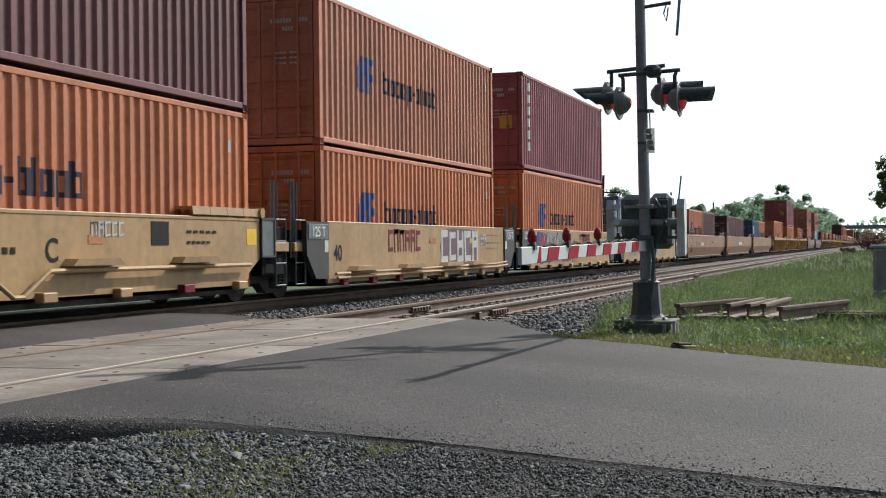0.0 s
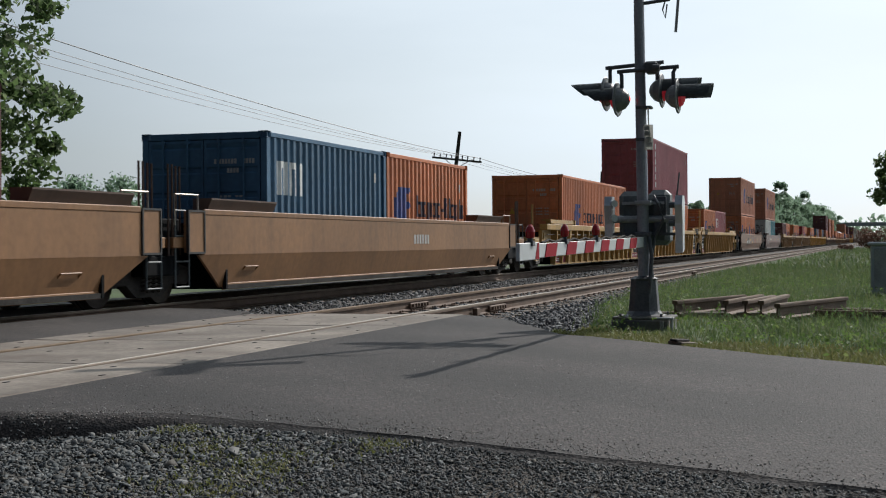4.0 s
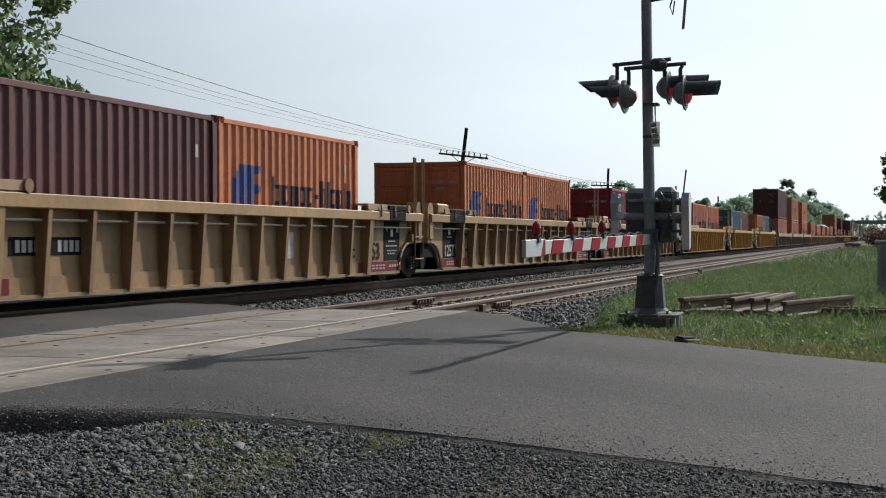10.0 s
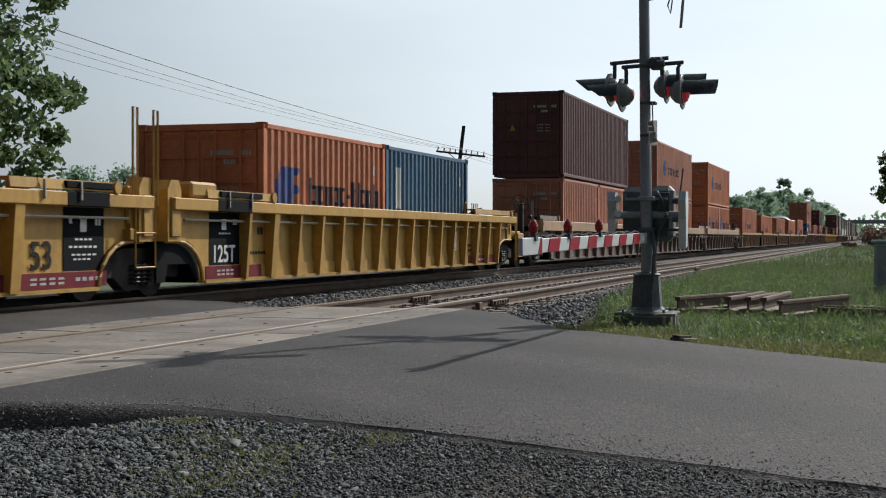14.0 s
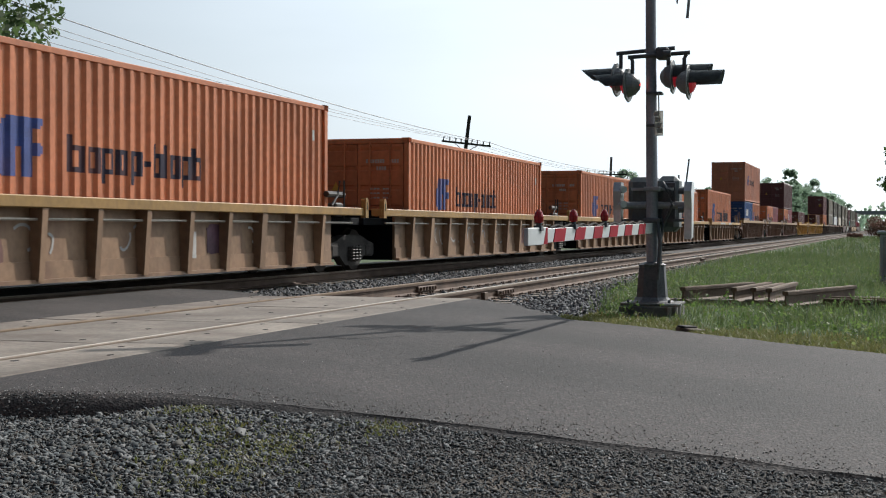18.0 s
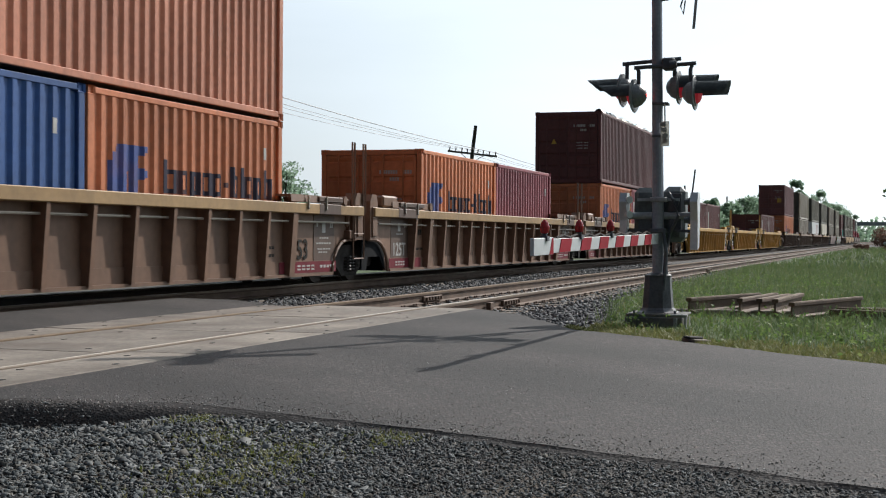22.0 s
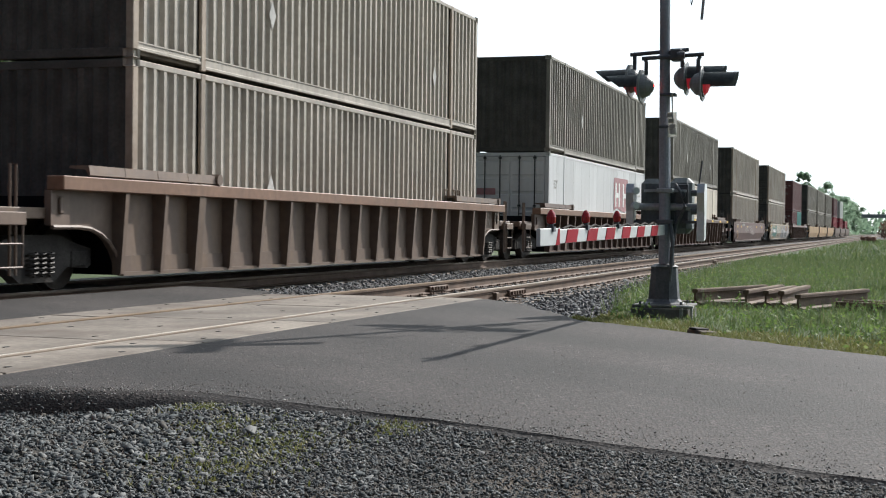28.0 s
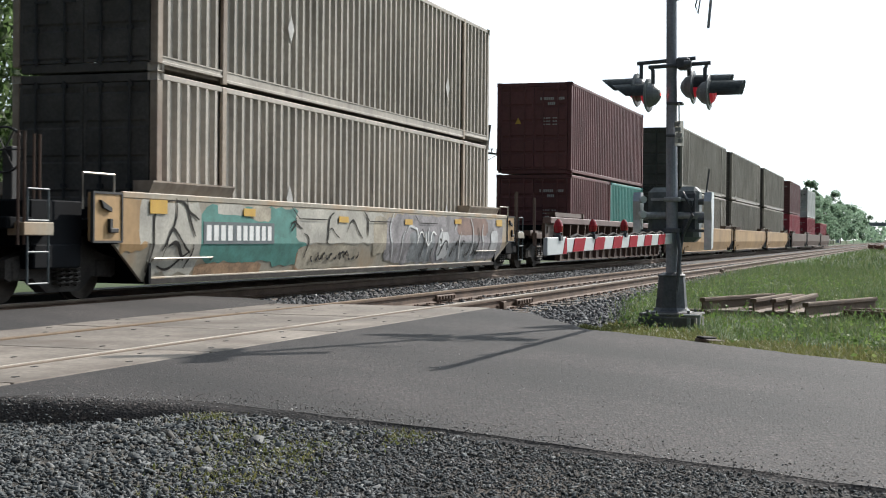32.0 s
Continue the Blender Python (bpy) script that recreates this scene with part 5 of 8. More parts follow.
def wash(c, x, z0, z1, w, col, seed, y, bent):
    """A sprayed ground with ragged edges that follows the fold of the side."""
    rg = random.Random(seed)
    n = max(6, int(w / 0.16))
    hh = z1 - z0

    def rag(bm):
        rows = []
        for k in range(n + 1):
            u = k / n
            close = min(1.0, rg.uniform(0.5, 0.8) + 6 * min(u, 1 - u))
            m = (z0 + z1) / 2
            top, low = m + hh / 2 * close * rg.uniform(0.9, 1.0), m - hh / 2 * close * rg.uniform(0.82, 1.0)
            zs = [top, low + (top - low) * 0.5, low]
            if bent:
                zs[1] = min(max(0.752, low + 0.004), top - 0.004)
            rows.append([bm.verts.new((-w / 2 + w * u + rg.uniform(-0.04, 0.04), fold(q, bent), q)) for q in zs])
        for a, b in zip(rows, rows[1:]):
            for i in (0, 1):
                bm.faces.new((a[i], a[i + 1], b[i + 1], b[i]))
    part("sprayed_field", rag, col, c, "sprayed colour field", m=pose(x, y - 0.0008, 0))


def curve(c, x, z, ends, bow, wd, col, y, bent):
    """One bowed sprayed stroke from (x, z) to an end, tapering."""
    ex, ez = ends

    def stroke(bm):
        d = math.hypot(ex, ez)
        lo, hi = [], []
        for i in range(17):
            u = i / 16
            b = bow * (4 * u * (1 - u) + 0.35 * math.sin(6.28 * u))
            px, pz = ex * u - ez / d * b, z + ez * u + ex / d * b
            g = wd * (0.55 + 0.45 * math.sin(math.pi * u))
            for row, s in ((lo, 1), (hi, -1)):
                qx, qz = px - s * ez / d * g, pz + s * ex / d * g
                row.append(bm.verts.new((qx, fold(qz, bent) - 0.004 - 0.00003 * i, qz)))
        for i in range(16):
            bm.faces.new((lo[i], hi[i], hi[i + 1], lo[i + 1]))
    part("sprayed_stroke", stroke, col, c, m=pose(x, y, 0))


def field(c, x, z, w, h, col, seed, y):
    """A sprayed patch of colour with an uneven outline."""
    rg = random.Random(seed)
    n = 26
    pts = []
    for k in range(n):
        a = 2 * math.pi * k / n
        ca, sa = math.cos(a), math.sin(a)
        r = rg.uniform(0.84, 1.0)
        pts.append((w / 2 * r * math.copysign(abs(ca) ** 0.45, ca), h / 2 * r * math.copysign(abs(sa) ** 0.45, sa)))
    part("sprayed_field", lambda bm: prism(bm, pts, -0.002, 0.002), col, c, "sprayed colour field", m=pose(x, y, z))


def scribble(c, x, z, w, h, col, seed, y, bent=False):
    """Sprayed looping strokes that spell nothing."""
    rg = random.Random(seed)
    n = max(2, int(w / (0.8 * h)))
    for k in range(n):
        cx = x - w / 2 + w * (k + 0.5) / n
        a0, turn, rx, rz = rg.uniform(0, 6.3), rg.uniform(1.6, 3.6) * rg.choice((-1, 1)), w / n * rg.uniform(0.35, 0.6), h * rg.uniform(0.32, 0.48)

        def stroke(bm):
            pts = []
            for i in range(15):
                u = i / 14
                a = a0 + turn * u
                g = 1 - 0.45 * u
                pts.append((rx * g * math.cos(a) + 0.15 * rx * u, rz * g * math.sin(a) + 0.1 * rz * math.sin(5 * u)))
            wd = 0.02
            lo, hi = [], []
            for i, (px, pz) in enumerate(pts):
                qx, qz = pts[min(i + 1, 14)][0] - pts[max(i - 1, 0)][0], pts[min(i + 1, 14)][1] - pts[max(i - 1, 0)][1]
                d = math.hypot(qx, qz) or 1
                lo.append(bm.verts.new((px - qz / d * wd, fold(z + pz, bent) - 0.004 - 0.00003 * i, pz + qx / d * wd)))
                hi.append(bm.verts.new((px + qz / d * wd, fold(z + pz, bent) - 0.004 - 0.00003 * i, pz - qx / d * wd)))
            for i in range(14):
                bm.faces.new((lo[i], hi[i], hi[i + 1], lo[i + 1]))
        part("sprayed_stroke", stroke, col, c, m=pose(cx, y, z))


def bubbles(c, x, z, w, h, seed, y):
    """Sprayed overlapping rounded shapes with dark outlines."""
    rg = random.Random(seed)
    for k in range(19):
        rx, rz = rg.uniform(0.11, 0.2), rg.uniform(0.13, 0.3)
        px, pz, a = x + rg.uniform(-0.5, 0.5) * (w - 2 * rx), z + rg.uniform(-0.5, 0.5) * (h - 2 * rz), rg.uniform(-0.6, 0.6)

        def ring(bm, g, d):
            prism(bm, [(g * (rx * math.cos(t) * math.cos(a) - rz * math.sin(t) * math.sin(a)), g * (rx * math.cos(t) * math.sin(a) + rz * math.sin(t) * math.cos(a))) for t in np.linspace(0, 2 * math.pi, 14, endpoint=False)], d, d + 0.002)
        o = part("sprayed_shape", lambda bm: ring(bm, 1.09, -0.002 - 0.0004 * k), "dark_mark", c, m=pose(px, y, pz))
        part("sprayed_fill", lambda bm: ring(bm, 1.0, -0.0022 - 0.0004 * k), rg.choice(("pale_bubble", "pale_bubble", "haze_mark", "fade_plum", "pale_bubble")), o)


def brake_wheel(bm):
    ring = [(0.28 * math.cos(a), 0, 0.28 * math.sin(a)) for a in np.linspace(0, 2 * math.pi, 19)]
    tube(bm, ring, 0.016, 6)
    for k in range(6):
        a = k * math.pi / 3
        tube(bm, [(0, 0, 0), (0.28 * math.cos(a), 0, 0.28 * math.sin(a))], 0.012, 5)


def spray(c, x, z, w, h, col, back, seed, y):
    """Sprayed shapes that cannot be read: a back field and plain uneven strokes."""
    rg = random.Random(seed)

    def blob(bm, w2, h2, jag):
        n = 18
        prism(bm, [(w2 * math.copysign(abs(math.cos(k * 2 * math.pi / n)) ** 0.5, math.cos(k * 2 * math.pi / n)) * rg.uniform(1 - jag, 1), h2 * math.copysign(abs(math.sin(k * 2 * math.pi / n)) ** 0.5, math.sin(k * 2 * math.pi / n)) * rg.uniform(1 - jag, 1)) for k in range(n)], -0.003, 0.003)
    if back:
        part("sprayed_field", lambda bm: blob(bm, w / 2, h / 2, 0.12), back, c, "sprayed colour field", m=pose(x, y, z))
    n = max(3, int(w / (h * 0.62)))
    step = w * 0.94 / n
    for k in range(n):
        cx = x - w * 0.47 + step * (k + 0.5)
        fw, fh = step * 0.8, h * rg.uniform(0.74, 0.86)
        th = min(fw, fh) * 0.24

        def glyph(bm, k=k):
            style = rg.randrange(4)
            lean = rg.uniform(-0.12, 0.12) * fw
            prism(bm, [(-fw / 2, -fh / 2), (-fw / 2 + th, -fh / 2), (-fw / 2 + th + lean, fh / 2), (-fw / 2 + lean, fh / 2)], -0.0045, -0.002)
            if style != 3:
                prism(bm, [(fw / 2 - th, -fh / 2), (fw / 2, -fh / 2 + 0.03), (fw / 2 + lean * 0.5, fh / 2 - 0.05), (fw / 2 - th + lean, fh / 2)], -0.0047, -0.0022)
            for zz in ((0.5 - 0.24, 0.5) if style % 2 else (-0.06, 0.2)), ((-0.5, -0.28) if style > 1 else (0.28, 0.5)):
                prism(bm, [(-fw / 2, fh * zz[0]), (fw / 2, fh * zz[0] + 0.02), (fw / 2, fh * zz[1]), (-fw / 2, fh * zz[1] - 0.02)], -0.005, -0.0024)
        part("sprayed_shape", glyph, col, c, m=pose(cx, y, z))


# middle along the train of each joint (j) and coupling (c), the kind of the car between two of them, its paint, sill and marks
HC, STD, DOMH = 2.896, 2.591, 2.90
L40, L20, L53 = 12.19, 6.058, 16.15


def ribbed_marks(h, e0, e1, dark=False):
    """The black end panels with white figures, and the red stripe at the well's ends."""
    col = "white_mark" if not dark else "grey_mark"
    ground = "umber" if dark == "faded" else "panel_black"
    out = [("plate", h - 7.1, 0.58, 0.50, 0.46, col), ("bars", h - 7.3, 0.62, 1, 0.4, 0.04, "grey_mark"), ("bars", h - 9.5, 0.68, 2, 0.12, 0.2, "red_mark"), ("bars", h - 4.3 - (1.6 if e1 == "c" else 0), 0.55, 4, 0.07, 0.05, "dark_mark"), ("bars", h - 4.3 - (1.6 if e1 == "c" else 0), 0.68, 4, 0.07, 0.05, "dark_mark")]
    if dark == "faded":
        out = out[3:]
    if e0 == "j":
        out += [("plate", -h + 2.33, 0.45, 1.1, 0.84, ground), ("wrap", -h + 2.25, 1.30, 1.2, 0.19, ground), ("wrap", -h + 2.5, 1.53, 1.5, 0.09, ground), ("text", -h + 2.27, 0.51, "125T", 0.385, col), ("bars", -h + 2.2, 1.02, 1, 0.15, 0.17, col), ("bars", -h + 2.6, 1.1, 2, 0.05, 0.09, col), ("bars", -h + 2.1, 0.95, 4, 0.07, 0.025, col),
                ("plate", -h + 2.62, 0.25, 2.0, 0.20, "red_mark"), ("bars", -h + 2.0, 0.30, 4, 0.1, 0.03, "grey_mark"), ("bars", -h + 2.0, 0.36, 4, 0.1, 0.03, "grey_mark"), ("bars", -h + 3.2, 0.62, 6, 0.07, 0.05, "dark_mark"), ("bars", -h + 3.5, 0.95, 2, 0.08, 0.12, "dark_mark")]
    else:
        out += [("plate", -h + 4.65, 0.25, 2.3, 0.20, "red_mark"), ("bars", -h + 3.8, 0.30, 3, 0.12, 0.03, col), ("bars", -h + 3.8, 0.36, 3, 0.12, 0.03, col), ("plate", -h + 6.7, 0.72, 1.75, 0.23, ground),
                ("bars", -h + 5.95, 0.76, 4, 0.085, 0.15, col), ("bars", -h + 6.85, 0.76, 5, 0.085, 0.15, col), ("bars", -h + 4.0, 0.92, 1, 0.14, 0.14, col), ("bars", -h + 4.85, 0.62, 2, 0.1, 0.12, "dark_mark")]
    if e1 == "j":
        out += [("plate", h - 1.76, 0.45, 0.96, 0.84, ground), ("wrap", h - 1.98, 1.30, 1.0, 0.19, ground), ("wrap", h - 1.95, 1.53, 1.1, 0.09, ground), ("bars", h - 2.02, 0.60, 4, 0.07, 0.025, col), ("bars", h - 2.06, 0.66, 5, 0.08, 0.025, col), ("bars", h - 2.12, 0.76, 6, 0.075, 0.03, col), ("bars", h - 1.98, 0.86, 4, 0.07, 0.025, col), ("bars", h - 1.86, 0.97, 1, 0.15, 0.17, col), ("bars", h - 2.12, 1.08, 1, 0.07, 0.09, col), ("bars", h - 1.5, 1.06, 2, 0.05, 0.09, col),
                ("plate", h - 2.5, 0.25, 2.5, 0.20, "red_mark"), ("bars", h - 3.0, 0.30, 4, 0.13, 0.03, "grey_mark"), ("bars", h - 3.0, 0.36, 4, 0.13, 0.03, "grey_mark"), ("bars", h - 2.0, 0.33, 4, 0.1, 0.05, "grey_mark"), ("text", h - 2.74, 0.50, "53", 0.5, "dark_mark")]
    else:
        out += [("plate", h - 4.7, 0.25, 2.4, 0.20, "red_mark"), ("bars", h - 5.4, 0.31, 5, 0.13, 0.05, "grey_mark"), ("text", h - 5.05, 0.50, "53", 0.5, "dark_mark")]
    return out

W2 = "white_mark"
A1 = [("plate", 5.9, 0.98, 0.36, 0.26, "bright_yellow"), ("text", 0.2, 0.78, "C", 0.42, "dark_mark"), ("bars", -1.9, 0.88, 9, 0.1, 0.08, "dark_mark"), ("plate", -3.3, 1.0, 0.5, 0.14, "rust_mark"),
      ("plate", 1.2, 1.0, 0.35, 0.12, "rust_mark"), ("spray", 1.5, 1.2, 0.9, 0.26, "silver_mark", None, 3), ("plate", 2.9, 0.98, 0.5, 0.34, "dark_mark"), ("bars", 3.7, 1.16, 5, 0.13, 0.04, "dark_mark"), ("bars", 3.7, 1.0, 5, 0.1, 0.04, "dark_mark"), ("plate", -5.3, 0.55, 0.7, 0.75, "red_mark")]
A2 = ["pipes", ("text", -5.75, 0.68, "40", 0.42, "dark_mark"), ("spray", -1.9, 1.06, 2.3, 0.6, "red_mark", None, 11), ("spray", 2.2, 0.93, 3.4, 0.92, "silver_mark", "plum_mark", 8), ("plate", 3.2, 1.0, 0.4, 0.13, "yellow_mark"), ("bars", 4.6, 1.2, 6, 0.14, 0.035, "dusty"), ("bars", 4.6, 1.0, 6, 0.14, 0.035, "dusty"), ("bars", 4.6, 0.85, 5, 0.14, 0.035, "dusty"), ("plate", 0.05, 1.0, 0.5, 0.13, "rust_mark"), ("spray", 4.25, 1.1, 0.6, 0.4, "grey_mark", None, 9)]
A3 = [("text", -5.83, 0.68, "40", 0.42, "dark_mark"), ("wash", -3.0, 0.36, 1.37, 4.95, "haze_mark", 131), ("wash", -4.95, 0.36, 1.36, 1.1, "navy_spray", 132), ("wash", -4.45, 0.72, 1.32, 0.9, "crimson_mark", 133), ("wash", -5.2, 0.42, 0.66, 0.35, "crimson_mark", 134), ("wash", -4.4, 0.4, 0.72, 0.9, "navy_spray", 135), ("wash", -4.6, 0.46, 0.62, 0.16, "crimson_mark", 136), ("wash", -1.25, 0.38, 1.36, 1.35, "crimson_mark", 137), ("wash", -1.2, 0.85, 1.25, 0.42, "navy_spray", 138), ("wash", -0.72, 0.4, 0.95, 0.36, "navy_spray", 139), ("wash", -1.75, 0.4, 0.8, 0.5, "crimson_mark", 140),
      ("bubbles", -3.0, 0.85, 2.9, 1.02, 31), ("curve", -4.55, 1.32, (0.25, -0.35), 0.03, 0.015, "silver_mark"), ("curve", -1.75, 1.3, (-0.15, -0.4), 0.03, 0.015, "silver_mark"), ("curve", -1.45, 1.3, (0.06, -0.5), 0.03, 0.015, "silver_mark"), ("curve", -0.85, 0.75, (0.05, -0.3), -0.05, 0.02, "silver_mark"), ("plate", -3.02, 1.03, 0.36, 0.13, "bright_yellow"), ("plate", -0.1, 0.36, 0.62, 0.28, "fade_red"), ("spray", 1.6, 1.09, 1.8, 0.56, "red_mark", None, 11), ("curve", 2.7, 1.35, (0.5, -0.6), 0.12, 0.02, "fade_plum"), ("curve", 3.0, 1.3, (0.3, -0.75), -0.1, 0.02, "fade_plum"), ("curve", 2.8, 0.95, (0.7, -0.1), 0.15, 0.02, "fade_plum"), ("plate", 3.52, 1.04, 0.32, 0.11, "bright_yellow"),
      ("bars", 4.7, 1.2, 5, 0.14, 0.03, "dusty"), ("bars", 4.7, 1.05, 5, 0.14, 0.03, "dusty"), ("bars", 4.5, 0.62, 6, 0.14, 0.03, "dusty"), ("plate", -5.85, 1.05, 0.4, 0.26, "rust_mark"), ("plate", 0.05, 1.02, 0.35, 0.13, "rust_mark")]
A4 = [("text", -6.9, 0.68, "40", 0.42, "dark_mark"), ("field", -0.9, 0.84, 5.6, 1.04, "sky_mark", 44), ("spray", -0.9, 0.84, 5.2, 0.86, "tan", None, 46), ("field", -5.0, 0.86, 2.2, 0.8, "haze_mark", 40), ("scribble", -5.0, 0.86, 2.0, 0.7, "plum_mark", 41), ("plate", -3.2, 1.02, 0.45, 0.15, "bright_yellow"), ("plate", 1.8, 1.04, 0.35, 0.12, "bright_yellow"), ("bars", 4.6, 1.2, 6, 0.14, 0.035, "dusty"), ("bars", 4.6, 1.05, 5, 0.14, 0.035, "dusty")]
B1 = [("bars", -2.15, 0.86, 6, 0.13, 0.17, "white_mark"), ("text", -6.3, 0.5, "53", 0.55, "dark_mark"), ("plate", -3.3, 0.84, 1.9, 0.22, "brown"), ("plate", -6.5, 1.05, 0.6, 0.14, "tan"), ("plate", 5.5, 1.05, 0.6, 0.14, "tan"), ("bars", 3.0, 1.0, 4, 0.06, 0.1, "dark_mark")]
B2 = [("plate", 0.05, 0.82, 2.45, 0.28, "mauve"), ("bars", -1.1, 0.85, 3, 0.53, 0.22, W2), ("plate", -6.4, 0.95, 0.16, 0.26, "tan"), ("plate", 3.5, 1.1, 0.5, 0.12, "tan")]
B3 = [("bars", 0, 0.9, 6, 0.12, 0.2, "grey_mark")]
BD = [("plate", -3.43, 0.67, 3.12, 0.33, "dull_plate"), ("bars", -4.76, 0.73, 4, 0.155, 0.22, "grey_mark"), ("bars", -3.42, 0.73, 6, 0.148, 0.22, "grey_mark"), ("wash", -5.4, 0.78, 1.24, 0.75, "fade_plum", 120), ("wash", -3.5, 1.0, 1.18, 0.95, "dull_plate", 121), ("wash", 0.8, 0.80, 1.2, 1.5, "mauve", 122), ("wash", -0.9, 0.78, 1.15, 0.8, "mauve", 123), ("wash", 2.6, 0.66, 1.1, 1.8, "fade_red", 124), ("wash", 2.9, 0.56, 0.66, 1.9, "mauve", 125),
      ("plate", -5.18, 0.95, 0.5, 0.13, "rust_mark"), ("plate", -1.6, 0.93, 0.37, 0.13, "bright_yellow"), ("plate", -0.08, 0.77, 0.33, 0.11, "bright_yellow"), ("plate", 2.22, 1.27, 0.2, 0.12, "yellow_mark"), ("plate", 1.44, 0.98, 0.3, 0.1, "rust_mark"), ("plate", 4.57, 0.96, 0.26, 0.11, "yellow_mark"), ("plate", 7.78, 1.02, 0.26, 0.1, "yellow_mark"),
      ("curve", 4.0, 0.85, (0.1, 0.4), 0.12, 0.03, "fade_pale"), ("curve", 4.5, 0.75, (0.15, 0.5), -0.1, 0.03, "fade_pale"), ("bars", 6.45, 0.97, 4, 0.1, 0.17, "fade_plum"), ("curve", -1.89, 1.40, (1.84, -0.19), 0.0, 0.008, "dark_mark"), ("curve", -0.05, 1.21, (1.69, 0.13), 0.0, 0.008, "dark_mark"), ("scribble", -3.6, 0.45, 0.9, 0.3, "fade_plum", 126)]
BC = [("bars", -5.2, 0.98, 2, 0.14, 0.22, "grey_mark"), ("bars", -4.6, 0.98, 6, 0.12, 0.22, "grey_mark"), ("plate", -3.0, 0.98, 0.6, 0.13, "yellow_mark"), ("plate", 1.4, 0.98, 0.6, 0.13, "yellow_mark"), ("plate", 5.9, 0.98, 0.5, 0.13, "yellow_mark"),
      ("text", -6.9, 0.62, "53", 0.5, "grey_mark"), ("plate", 0.0, 0.80, 12.0, 0.07, "faint_mark"), ("plate", 4.5, 1.02, 0.4, 0.12, "tan"), ("bars", -8.4, 1.1, 4, 0.12, 0.12, "grey_mark")]
BE = [("text", -7.84, 0.47, "53", 0.62, "tan"), ("bars", -5.35, 1.2, 2, 0.11, 0.16, "grey_mark"), ("bars", -4.9, 1.2, 6, 0.11, 0.16, "grey_mark"), ("plate", -7.75, 1.1, 0.5, 0.12, "yellow_mark"), ("plate", -5.7, 1.1, 0.5, 0.12, "yellow_mark"), ("plate", -2.1, 1.1, 0.5, 0.12, "yellow_mark"), ("plate", 3.8, 1.1, 0.55, 0.12, "yellow_mark"), ("plate", 7.5, 1.1, 0.55, 0.12, "yellow_mark"),
      ("field", 0.2, 0.98, 1.6, 0.6, "fadespray", 56), ("field", 1.5, 0.95, 1.8, 0.7, "fadespray", 57), ("bars", -8.3, 1.25, 6, 0.1, 0.04, "grey_mark"), ("scribble", -1.3, 1.02, 4.6, 0.45, "grey_mark", 55), ("bars", 6.2, 1.2, 4, 0.14, 0.1, "grey_mark")]
